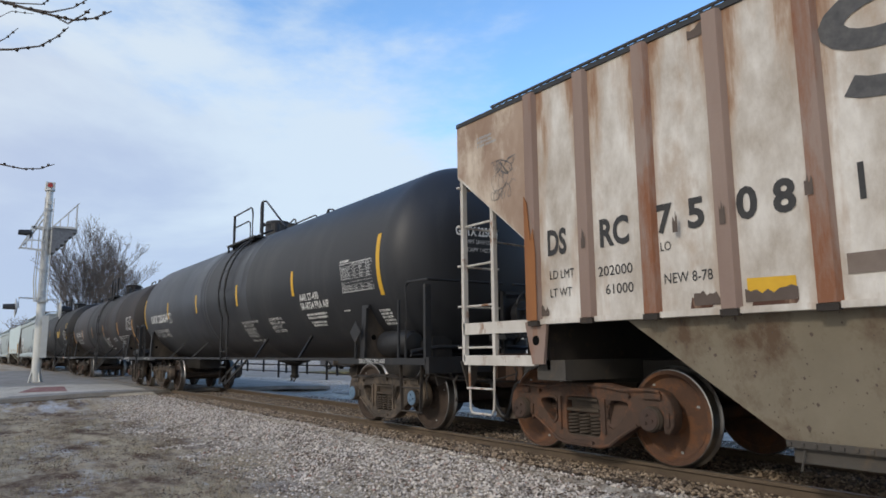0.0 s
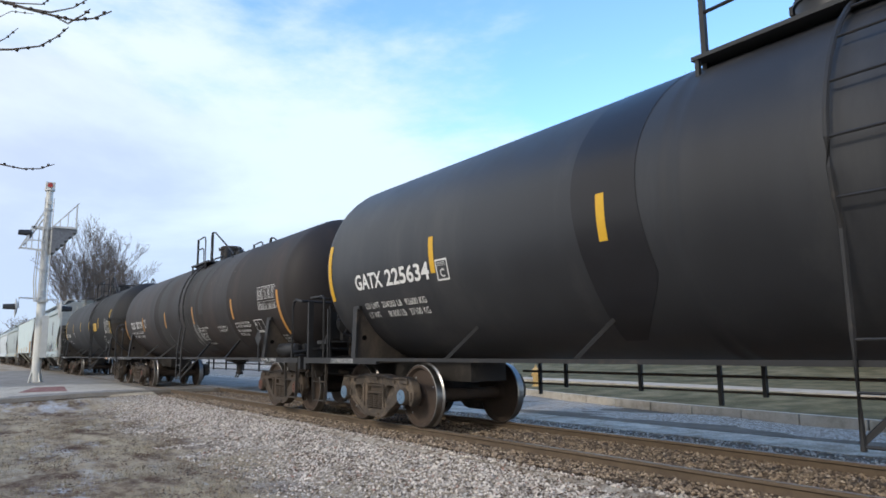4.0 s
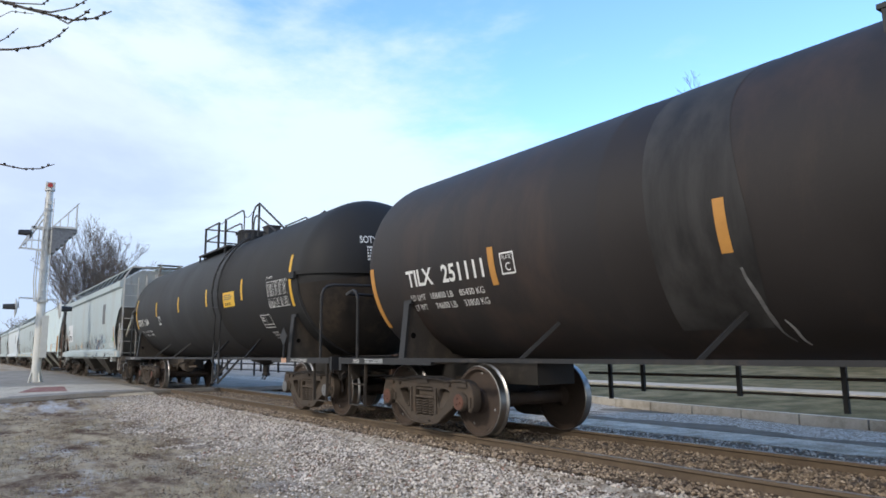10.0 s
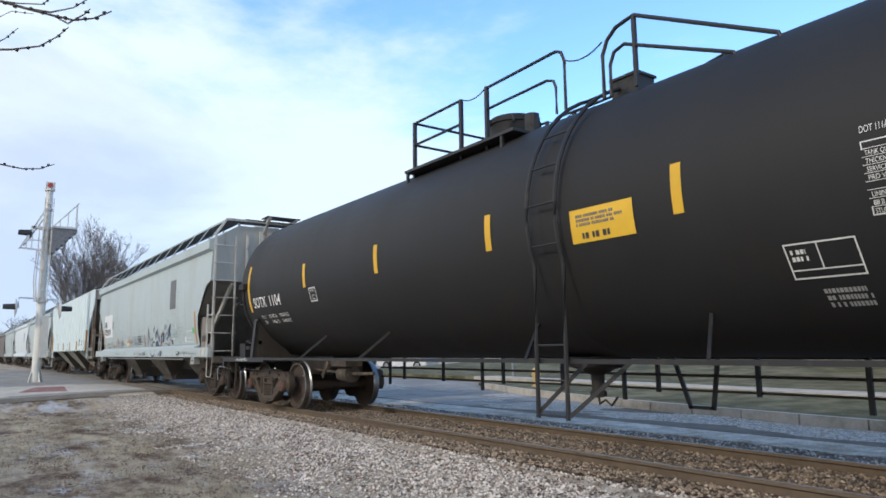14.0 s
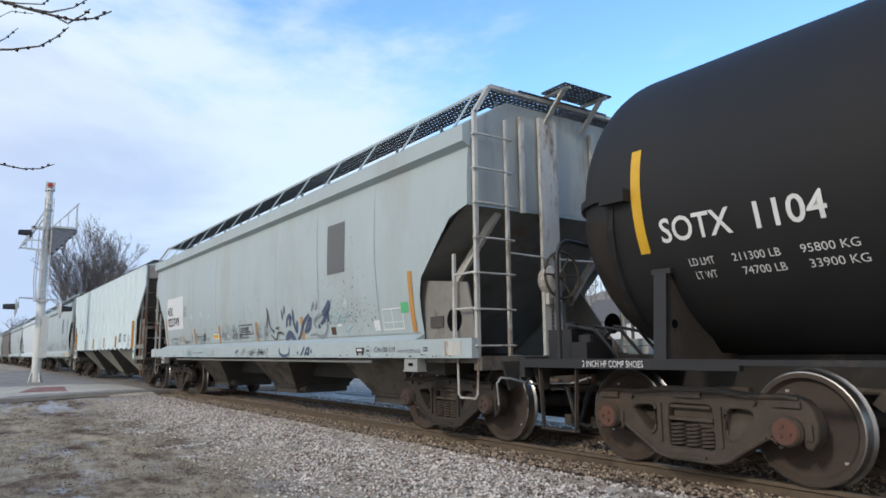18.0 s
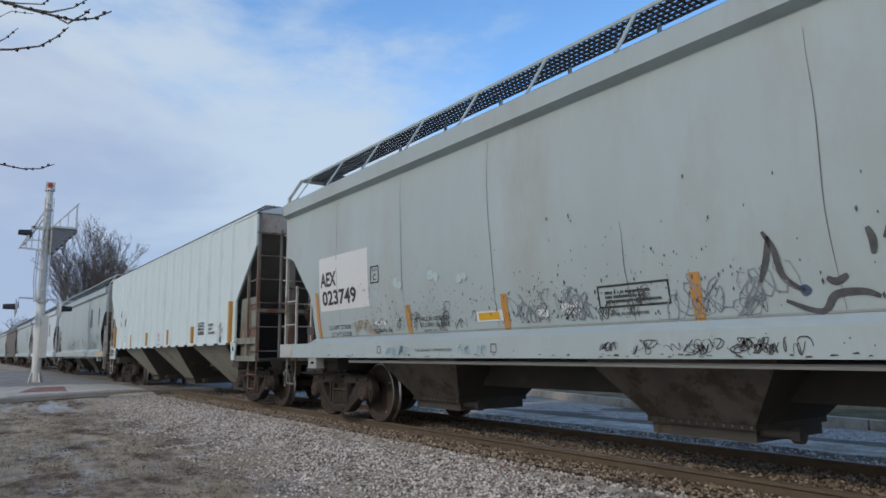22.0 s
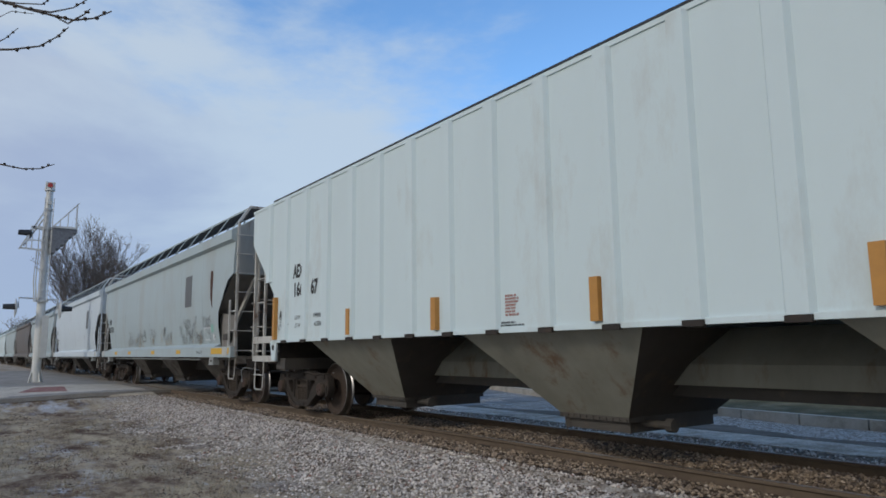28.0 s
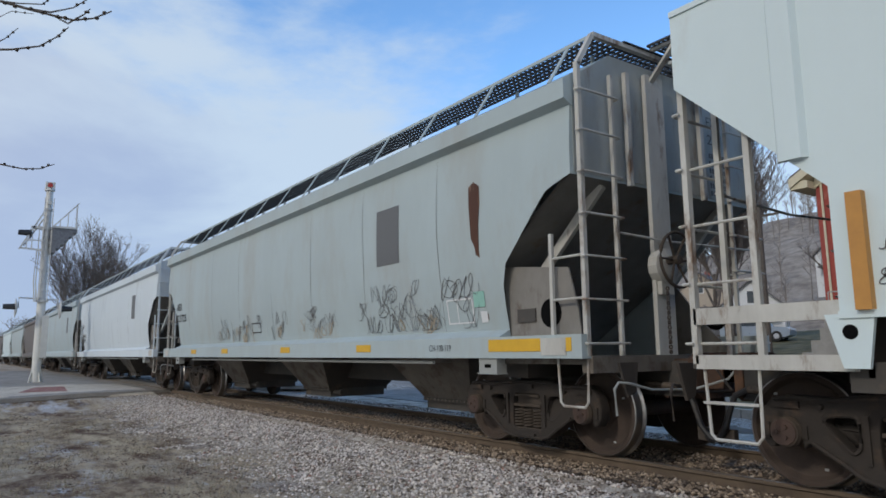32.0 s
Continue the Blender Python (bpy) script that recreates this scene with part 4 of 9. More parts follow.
    def stripe(x, z0, z1, w=0.105, material=None):
        part("reflective_stripe", Shape().sheet(lambda u, v: side(x + w * (u - 0.5), z0 + (z1 - z0) * v, 0.004), 1, 9), material or M_YELLOW, car, "yellow reflective stripe")

    def head_spot(group, y, z, k=1):
        def place(u, w):
            yy, zz = y + u, z + w - zc
            q = max(0.0, 1 - ((yy * yy + zz * zz) / (R * R)) ** 1.087)
            return (k * (half_tank + (head) * math.sqrt(q)) + k * 0.008, yy * k, zz + zc)
        return lay(group, place)
    return car, on_side, stripe, head_spot


def write(car, on, text, x, z, width, height, material=None, bold=0.0, name="lettering"):
    part(name, on(fit_letters(text, width, height, bold), x, z), material or M_WHITE, car)


def scribble(car, on, rows, w, h, x, z, material=None, seed=3):
    part("small_writing", on(bars(rows, w, h, seed), x, z), material or M_DULLW, car)


# the long glossy tank car, centre at 31.97
C2 = 31.97
car, on, stripe, on_head = tank_car("tank_car", C2, "clean glossy black tank car with yellow stripes on the rails", 1.51, 2.46, 7.62, 6.92, 0.74, M_TANK[0], "blue", M_GRIME2,
                                    32.5 - C2, "posts", 31.72 - C2, (-1.15, -0.95, 1.9), 8.72, ((30.93 - C2, 32.26 - C2, "hoop"), (32.8 - C2, 34.35 - C2, "fall")))
for x, a, b in ((24.34, 1.92, 2.82), (39.45, 1.92, 2.82), (36.31, 2.12, 2.57), (33.25, 2.12, 2.58), (30.14, 2.12, 2.58), (27.27, 2.10, 2.57)):
    stripe(x - C2, a, b)
for x0, x1, low in ((29.8, 30.6, -1.0), (33.0, 33.55, -0.25)):
    part("painted_band", Shape().sheet(lambda u, v: (x0 - C2 + (x1 - x0) * u * min(1.0, 0.35 + 3.0 * v) + 0.05 * math.sin(9 * v), -1.513 * math.cos(low + (1.4 - low) * v), 2.46 + 1.513 * math.sin(low + (1.4 - low) * v)), 2, 40), M_BAND, car, "darker glossy paint band", smooth=True)
write(car, on, "GATX", 25.16 - C2, 2.04, 0.80, 0.215, bold=0.035)
write(car, on, "225634", 26.06 - C2, 2.04, 1.12, 0.215, bold=0.035)
write(car, on, "LD LMT", 25.27 - C2, 1.745, 0.42, 0.085)
write(car, on, "204200 LB", 25.77 - C2, 1.745, 0.54, 0.085)
write(car, on, "92600 KG", 26.4 - C2, 1.745, 0.53, 0.085)
write(car, on, "LT WT", 25.28 - C2, 1.61, 0.34, 0.085)
write(car, on, "81800 LB", 25.85 - C2, 1.61, 0.46, 0.085)
write(car, on, "37100 KG", 26.42 - C2, 1.61, 0.50, 0.085)
part("plate_mark", on(joined((outline(0.26, 0.27, 0.022), 0, 0), (fit_letters("PLATE", 0.17, 0.05), 0.045, 0.185), (fit_letters("C", 0.10, 0.10, 0.02), 0.08, 0.045)), 27.34 - C2, 1.99), M_WHITE, car)
write(car, on, "MAXIMUM OPERATING PRESSURE FOR", 33.21 - C2, 1.735, 0.98, 0.045, bold=0)
write(car, on, "HEATER COILS 150 PSI", 33.21 - C2, 1.665, 0.62, 0.045, bold=0)
write(car, on, "EXTERIOR HEATER PIPES", 33.2 - C2, 1.58, 0.62, 0.045, bold=0)
write(car, on, "NO INLET OR OUTLET", 33.2 - C2, 1.515, 0.55, 0.045, bold=0)
write(car, on, "PIPE CAPS REQUIRED", 33.2 - C2, 1.45, 0.55, 0.045, bold=0)
write(car, on, "VENT TANK WHEN UNLOADING", 33.18 - C2, 1.35, 0.80, 0.045, bold=0)
write(car, on, '0.5" CERAMIC FIBER AND', 34.78 - C2, 1.735, 0.70, 0.05, bold=0)
write(car, on, '4" FIBERGLASS INSULATION', 34.78 - C2, 1.66, 0.72, 0.05, bold=0)
write(car, on, 'COMPRESSED TO 4"', 34.78 - C2, 1.585, 0.50, 0.05, bold=0)
write(car, on, "DO NOT EXCEED 450 F", 34.78 - C2, 1.51, 0.62, 0.05, bold=0)
write(car, on, "AAR ST-470", 36.56 - C2, 2.01, 0.78, 0.115, bold=0.03)
write(car, on, "SR-8754 FRA AIP", 36.53 - C2, 1.86, 1.13, 0.115, bold=0.03)
scribble(car, on, 2, 0.9, 0.11, 36.65 - C2, 1.69, M_WHITE, 5)
scribble(car, on, 2, 0.62, 0.10, 36.7 - C2, 1.56, M_WHITE, 6)
part("test_table", on(data_table(1.02, 0.45, 3), 38.24 - C2, 2.03), M_WHITE, car, "white ruled test table")
scribble(car, on, 1, 0.4, 0.06, 38.26 - C2, 2.50, M_WHITE, 8)
scribble(car, on, 5, 0.36, 0.24, 39.18 - C2, 1.5, M_WHITE, 9)
scribble(car, on, 1, 0.22, 0.03, 38.1 - C2, 1.75, M_WHITE, 19)
part("lettering", on_head(joined((fit_letters("GATX 225634", 0.72, 0.13, 0.05), 0, 0.26), (fit_letters("CAPY 29160 US GAL", 0.58, 0.06), 0.13, 0.14), (fit_letters("CAPY 110379 L", 0.5, 0.06), 0.16, 0.02)), -0.68, 2.50), M_WHITE, car)
for k in (1, -1):
    flat = lambda g, x, z: lay(g, lambda u, w: (x + u, -1.475, z + w))
    write(car, flat, "2 INCH TREAD COND SHOES", k * 7.25 - 0.38, 0.94, 0.76, 0.06)

# the older tank car with a brownish coat, centre at 14.66
C3 = 14.66
car, on, stripe, on_head = tank_car("tank_car", C3, "older brownish black tank car with orange stripes and stains", 1.42, 2.38, 7.42, 6.575, 0.62, M_TANK[1], "red", M_GRIME,
                                    15.15 - C3, "round", 14.57 - C3, (0.95, 0.85, 1.12, -3.0, 4.1), 8.42, ((14.15 - C3, 14.9 - C3, "hoop"), (15.45 - C3, 17.4 - C3, "fall")))
for x, a, b in ((7.22, 1.46, 2.32), (21.8, 1.46, 2.32), (10.0, 1.86, 2.30), (12.96, 1.87, 2.32), (15.9, 1.87, 2.33), (19.05, 1.87, 2.32)):
    stripe(x - C3, a, b, material=M_ORANGE)
write(car, on, "TILX", 8.15 - C3, 1.98, 0.62, 0.21, bold=0.035)
write(car, on, "251111", 8.98 - C3, 1.98, 0.86, 0.21, bold=0.035)
write(car, on, "LD LMT", 8.14 - C3, 1.79, 0.36, 0.075)
write(car, on, "188400 LB", 8.6 - C3, 1.79, 0.52, 0.075)
write(car, on, "85450 KG", 9.26 - C3, 1.79, 0.50, 0.075)
write(car, on, "LT WT", 8.16 - C3, 1.66, 0.30, 0.075)
write(car, on, "74600 LB", 8.66 - C3, 1.66, 0.46, 0.075)
write(car, on, "33850 KG", 9.28 - C3, 1.66, 0.50, 0.075)
part("plate_mark", on(joined((outline(0.24, 0.25, 0.02), 0, 0), (fit_letters("PLATE", 0.16, 0.045), 0.04, 0.17), (fit_letters("C", 0.09, 0.09, 0.02), 0.075, 0.04)), 10.16 - C3, 1.96), M_WHITE, car)
write(car, on, "MAXIMUM OPERATING PRESSURE FOR", 16.02 - C3, 1.725, 0.92, 0.045, bold=0)
write(car, on, "HEATER COILS 150 PSI", 16.02 - C3, 1.66, 0.60, 0.045, bold=0)
write(car, on, "EXTERIOR HEATER PIPES", 16.05 - C3, 1.575, 0.6, 0.045, bold=0)
write(car, on, "NO INLET OR OUTLET", 16.05 - C3, 1.51, 0.52, 0.045, bold=0)
write(car, on, "PIPE CAPS REQUIRED", 16.07 - C3, 1.445, 0.52, 0.045, bold=0)
write(car, on, "VENT TANK WHEN UNLOADING", 16.1 - C3, 1.345, 0.78, 0.045, bold=0)
write(car, on, '4" FIBERGLASS INSULATION', 17.7 - C3, 1.70, 0.74, 0.05, bold=0)
write(car, on, "DO NOT EXCEED 450 F", 17.72 - C3, 1.62, 0.62, 0.05, bold=0)
write(car, on, "OWNERSHIP SUBJECT TO A SECURITY AGREEMENT", 19.0 - C3, 1.745, 0.95, 0.045)
write(car, on, "FILED WITH THE SURFACE TRANSPORTATION BOARD", 19.0 - C3, 1.675, 0.97, 0.045)
write(car, on, "PAINT -", 19.02 - C3, 1.575, 0.17, 0.06)
scribble(car, on, 1, 0.62, 0.075, 19.22 - C3, 1.572, M_DULLW, 15)
write(car, on, "TRN - TXIX 11-2005", 19.04 - C3, 1.49, 0.54, 0.06)
part("test_table", on(data_table(0.98, 0.46, 7), 20.72 - C3, 1.98), M_WHITE, car, "white ruled test table")
part("stencil_box", on(joined((outline(0.50, 0.26, 0.014), 0, 0), (([(0, 0), (0.010, 0), (0.010, 0.19), (0, 0.19)], [(0, 1, 2, 3)]), 0.24, 0.06), (bars(1, 0.40, 0.035, 43), 0.05, 0.018), (bars(2, 0.14, 0.08, 44), 0.05, 0.15)), 20.22 - C3, 1.54), M_WHITE, car)
scribble(car, on, 3, 0.36, 0.16, 21.35 - C3, 1.32, M_DULLW, 18)
part("lettering", on_head(joined((fit_letters("TILX 251111", 0.62, 0.12, 0.05), 0, 0.26), (fit_letters("CAPY 25550 GALS", 0.58, 0.055), 0.06, 0.14), (fit_letters("CAPY 96755 LITERS", 0.60, 0.055), 0.08, 0.02)), -0.72, 2.38), M_WHITE, car)
write(car, flat, "2 INCH TREAD COND SHOES", 6.95 - 0.38, 0.94, 0.76, 0.06)
write(car, flat, "2 INCH", -7.92, 0.94, 0.19, 0.06)
write(car, flat, "TREAD COND SHOES", -7.56, 0.94, 0.53, 0.06)
# greyer weathered paint round the ladder, bleached runs below the dome, scratches
M_STREAKED = mat("streaked grey black tank paint", (0.055, 0.053, 0.052), (0.020, 0.019, 0.019), 2.6, 0.6, streak=9, spread=0.30, bump=0.06, spec=0.3)
for x0, x1, low in ((12.2, 13.1, -0.9), (14.95, 16.3, -1.0), (16.5, 16.9, -0.2)):
    part("weathered_paint", Shape().sheet(lambda u, v: (x0 - C3 + (x1 - x0) * u + 0.10 * math.sin(7 * v + x0) * (1 if u > 0.5 else 0.4), -1.423 * math.cos(low + (1.35 - low) * v), 2.38 + 1.423 * math.sin(low + (1.35 - low) * v)), 2, 40), M_STREAKED, car, "streaked greyish weathered paint", smooth=True)
rnd = random.Random(33)
for i in range(15):
    x, z0 = (rnd.uniform(15.3, 16.2), rnd.uniform(1.2, 1.9)) if i < 11 else (rnd.uniform(13.0, 14.6), rnd.uniform(1.15, 1.5))
    high, w = rnd.uniform(0.15, 0.6), rnd.uniform(0.008, 0.03)
    path = [(0.06 * (k / 6) ** 2 + 0.015 * math.sin(k + i), -high * k / 6) for k in range(7)]
    part("run_mark", on(ribbon(path, w), x - C3, z0 + high * 0.6), M_FADED if i % 3 else M_DULLW, car, "pale bleached run mark")
for i in range(16):
    x, z, a = rnd.uniform(15.6, 19.0), rnd.uniform(2.6, 3.3), rnd.uniform(1.0, 2.0)
    part("scratch", on(ribbon([(0.0, 0.0), (0.03 * math.cos(a), 0.03 * math.sin(a)), (0.07 * math.cos(a), 0.07 * math.sin(a))], 0.004), x - C3, z), M_FADED, car)

# the matt tank car with a jacketed head, centre at -2.3
C4 = -2.3
car, on, stripe, on_head = tank_car("tank_car", C4, "matt black insulated tank car with a yellow placard", 1.50, 2.51, 6.95, 6.48, 0.86, M_TANK[2], "blue", M_GRIME,
                                    0.05 - C4, "low", -2.1 - C4, (2.25,), 8.28, ((-3.48 - C4, -2.28 - C4, "box"), (-1.7 - C4, -0.25 - C4, "hoop"), (0.33 - C4, 2.28 - C4, "twin")))
for x, a, b in ((4.28, 1.95, 2.9), (-8.9, 1.95, 2.9), (1.63, 2.24, 2.68), (-0.93, 2.24, 2.66), (-3.55, 2.24, 2.66), (-6.1, 2.24, 2.66)):
    stripe(x - C4, a, b)
write(car, on, "SOTX", -8.70 - C4, 2.02, 0.68, 0.20, bold=0.02)
write(car, on, "1104", -7.88 - C4, 2.02, 0.6, 0.20, bold=0.02)
write(car, on, "LD LMT", -8.5 - C4, 1.80, 0.24, 0.06, bold=0)
write(car, on, "211300 LB", -8.1 - C4, 1.80, 0.40, 0.06, bold=0)
write(car, on, "95800 KG", -7.55 - C4, 1.80, 0.42, 0.06, bold=0)
write(car, on, "LT WT", -8.48 - C4, 1.69, 0.20, 0.06, bold=0)
write(car, on, "74700 LB", -8.05 - C4, 1.69, 0.36, 0.06, bold=0)
write(car, on, "33900 KG", -7.52 - C4, 1.69, 0.42, 0.06, bold=0)
part("plate_mark", on(joined((outline(0.27, 0.24, 0.018), 0, 0), (fit_letters("PLATE", 0.15, 0.045), 0.06, 0.165), (fit_letters("C", 0.09, 0.08, 0.02), 0.09, 0.035)), -5.95 - C4, 1.98), M_WHITE, car)
part("yellow_placard", Shape().sheet(lambda u, v: (0.38 - C4 + 0.78 * u, -math.sqrt(1.508 ** 2 - (2.14 + 0.33 * v - 2.51) ** 2), 2.14 + 0.33 * v), 1, 4), M_YSIGN, car, "yellow placard with dark writing")
onp = lambda g, x, z: lay(g, lambda u, w: (x + u, -math.sqrt(1.511 ** 2 - (z + w - 2.51) ** 2), z + w))
scribble(car, onp, 1, 0.5, 0.09, 0.52 - C4, 2.175, M_STENCIL, 31)
scribble(car, onp, 3, 0.6, 0.13, 0.46 - C4, 2.30, M_FADED, 36)
part("test_table", on(data_table(1.02, 0.5, 11), 3.1 - C4, 1.98), M_WHITE, car, "white ruled test table")
write(car, on, "DOT 111A100W1", 3.1 - C4, 2.54, 0.30, 0.05)
part("stencil_box", on(joined((outline(0.52, 0.26, 0.012), 0, 0), (([(0, 0), (0.01, 0), (0.01, 0.19), (0, 0.19)], [(0, 1, 2, 3)]), 0.24, 0.06), (([(0, 0), (0.52, 0), (0.52, 0.01), (0, 0.01)], [(0, 1, 2, 3)]), 0, 0.06), (bars(2, 0.14, 0.10, 41), 0.04, 0.13)), 2.43 - C4, 1.61), M_WHITE, car)
scribble(car, on, 3, 0.34, 0.15, 2.6 - C4, 1.40, M_DULLW, 33)
part("lettering", on_head(joined((fit_letters("SOTX 1104", 0.62, 0.13, 0.02), 0, 0.30), (bars(5, 0.5, 0.28, 35), 0.12, -0.02)), -0.64, 2.75), M_WHITE, car)
for k in (1, -1):
    write(car, flat, "2 INCH HF COMP SHOES", k * 7.0 - 0.36, 0.94, 0.72, 0.06)
part("warning_tag", Shape().span(6.22, 6.44, -1.482, -1.474, 0.925, 1.015), mat("faded salmon tag", (0.6, 0.36, 0.24), (0.5, 0.3, 0.2), 9, 0.6), car, "faded salmon tag")
# dust on the lower half of both heads
for k in (1, -1):
    def dusty(u, v):
        a, t = (0.04 + 0.96 * u) * math.pi / 2, math.pi * (1.04 + 0.92 * v)
        r = 1.5 * math.sin(a) ** 0.92 + 0.003
        return (k * (6.97 + 0.863 * math.cos(a)), r * math.cos(t), 2.51 + r * math.sin(t))
    part("dusty_head", Shape().sheet(dusty, 14, 36), M_DUST, car, "dust-browned lower head of the tank", smooth=True)
part("brake_cylinder", Shape().lathe([(-4.55, 0.0), (-4.53, 0.14), (-4.10, 0.16), (-4.08, 0.0)], "x", (0, -0.35, 0.70), 18).span(-4.6, -4.0, -0.55, -0.2, 0.84, 0.98), M_GRIME2, car, "grimy brake cylinder under the sill")
part("brake_rod", Shape().tube([(-5.6, -0.45, 0.76), (-4.5, -0.38, 0.72)], 0.025, 8).tube([(-4.1, -0.35, 0.70), (-3.3, -0.35, 0.72)], 0.03, 8), M_GRIME2, car)
part("brake_lever", Shape().bar((-5.2, -0.44, 0.62), (-4.95, -0.44, 0.92), 0.03, 0.10), M_GRIME2, car)
# brake gear on the rear deck
for x0, x1, y0, y1, z0, z1 in ((-8.2, -7.85, -1.1, -0.75, 1.0, 1.32), (-8.15, -7.95, -0.7, -0.35, 1.0, 1.22), (-7.8, -7.55, -1.2, -0.9, 1.0, 1.18)):
    part("brake_valve", Shape().box(((x0 + x1) / 2, (y0 + y1) / 2, (z0 + z1) / 2), (x1 - x0, y1 - y0, z1 - z0)).lathe([(z1, 0.09), (z1 + 0.07, 0.09), (z1 + 0.09, 0.0)], "z", ((x0 + x1) / 2, (y0 + y1) / 2, 0), 12), M_BLACK, car)
for y in (-1.0, -0.6, -0.3):
    part("brake_pipe", Shape().tube([(-8.2, y, 1.15), (-7.9, y - 0.05, 1.36), (-7.6, y, 1.30), (-7.4, y + 0.1, 1.02)], 0.02, 6), M_BLACK, car)
# jacket flange round both heads
for k in (1, -1):
    rim = []
    for i in range(25):
        a = -math.pi / 2 + math.pi * i / 24
        rim.append((k * (6.9 + 1.0 * math.cos(a)), 1.56 * math.sin(a)))
    n = len(rim)
    s = Shape()
    ring = [(k * (6.9 + (abs(x) - 6.9) * q), y * q, z) for q, z in ((1.0, 2.485), (1.0, 2.555), (0.90, 2.555), (0.90, 2.485)) for x, y in rim]
    s.add(ring, [(a * n + i, a * n + i + 1, (a + 1) % 4 * n + i + 1, (a + 1) % 4 * n + i) for a in range(4) for i in range(n - 1)] + [(0, n, 2 * n, 3 * n), (n - 1, 2 * n - 1, 3 * n - 1, 4 * n - 1)])
    for sy in (-1, 1):
        part("flange_bracket", Shape().bar((k * 6.67, sy * 1.545, 2.49), (k * 6.96, sy * 1.545, 2.49), 0.09, 0.11), M_TANK[2], car)
        part("jacket_band", Shape().tube([(k * (6.9 + 0.14 * math.sin(i * 0.2)), sy * 1.50 * math.cos(i * 0.2), 2.5 - 1.47 * math.sin(i * 0.2)) for i in range(8)], 0.05, 6), M_TANK[2], car)
    part("jacket_flange", s, M_TANK[2], car, "projecting jacket flange round the head", smooth=True)


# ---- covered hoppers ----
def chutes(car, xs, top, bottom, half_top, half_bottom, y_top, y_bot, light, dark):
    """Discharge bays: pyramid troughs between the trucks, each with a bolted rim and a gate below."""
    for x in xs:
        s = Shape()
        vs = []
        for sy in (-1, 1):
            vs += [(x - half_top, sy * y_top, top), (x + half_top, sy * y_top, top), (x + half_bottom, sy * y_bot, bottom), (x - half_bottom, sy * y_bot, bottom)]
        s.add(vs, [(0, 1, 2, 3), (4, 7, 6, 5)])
        # end and bottom faces get the darker material: their shade is in the colour
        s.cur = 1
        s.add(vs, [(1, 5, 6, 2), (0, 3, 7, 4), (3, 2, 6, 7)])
        part("discharge_chute", s, [light, dark], car, "sloping discharge chute streaked with dirt, end faces coloured dark as shade")
        g = Shape().span(x - half_bottom - 0.03, x + half_bottom + 0.03, -y_bot - 0.03, y_bot + 0.03, bottom - 0.02, bottom + 0.03)
        g.span(x - half_bottom, x + half_bottom, -y_bot + 0.02, y_bot - 0.02, bottom - 0.13, bottom - 0.02)
        g.lathe([(x + half_bottom, 0.0), (x + half_bottom, 0.04), (x + half_bottom + 0.3, 0.04), (x + half_bottom + 0.3, 0.07), (x + half_bottom + 0.38, 0.07), (x + half_bottom + 0.38, 0.0)], "x", (0, -0.5, bottom - 0.04), 10)
        g.tube([(x - half_bottom + 0.1, -y_bot - 0.02, bottom - 0.03), (x - half_bottom + 0.07, -y_bot - 0.03, bottom - 0.18)], 0.008, 5)
        part("outlet_gate", g, dark, car)
        r = Shape()
        n = max(4, int(half_bottom * 2 / 0.09))
        for i in range(n + 1):
            r.box((x - half_bottom + 2 * half_bottom * i / n, -y_bot - 0.035, bottom + 0.005), (0.025, 0.02, 0.025))
        tagged(part("bolt_row", r, light if light is M_CHUTEB else dark, car), kind="stuff")


def stirrup(car, x0, x1, y, z0, z1, material):
    part("stirrup_step", Shape().tube([(x0, y, z1), (x0 + 0.04, y - 0.02, z0 + 0.04), (x0 + 0.08, y - 0.02, z0), (x1 - 0.04, y - 0.02, z0), (x1, y - 0.02, z0 + 0.05), (x1, y, z1)], 0.014, 6), material, car)


def flat_side(y):
    return lambda g, x, z: lay(g, lambda u, w: (x + u, y, z + w))


def scrawl(car, place, x0, x1, z0, z1, n, material, seed, w=0.008, size=0.2):
    """Sprayed marks without readable letters: loose runs of loops and hooks."""
    rnd = random.Random(seed)
    g = []
    for _ in range(n):
        x, z = rnd.uniform(x0, x1), z0 + (z1 - z0) * rnd.random() ** 1.5
        loops = rnd.uniform(0.6, 3.2)
        fx, fz, p1, p2 = rnd.uniform(0.7, 1.6), rnd.uniform(0.7, 1.6), rnd.uniform(0, 6.28), rnd.uniform(0, 6.28)
        ax, az, adv = size * rnd.uniform(0.2, 0.45), size * rnd.uniform(0.3, 0.6), size * rnd.uniform(0.2, 0.7)
        m = int(9 * loops) + 4
        path = []
        for i in range(m):
            s = loops * i / (m - 1)
            path.append((x + adv * s + ax * math.sin(6.28 * fx * s + p1), min(z1 + size * 0.3, max(z0 - 0.03, z + az * math.sin(6.28 * fz * s + p2) + 0.1 * size * s))))
        g.append((ribbon(path, w * rnd.uniform(0.5, 1.2)), 0, 0))
    part("sprayed_scrawl", lay(joined(*g), place), material, car, "sprayed scrawl")


HPROF = [(-1.46, 1.28), (-1.52, 1.6), (-1.57, 2.05), (-1.59, 2.5), (-1.59, 2.83), (-1.585, 3.2), (-1.56, 3.56)]


def hside(z, lift=0.006):
    for (ya, za), (yb, zb) in zip(HPROF, HPROF[1:]):
        if z <= zb:
            k = (z - za) / (zb - za)
            return ya + (yb - ya) * k - lift
    return HPROF[-1][0] - lift


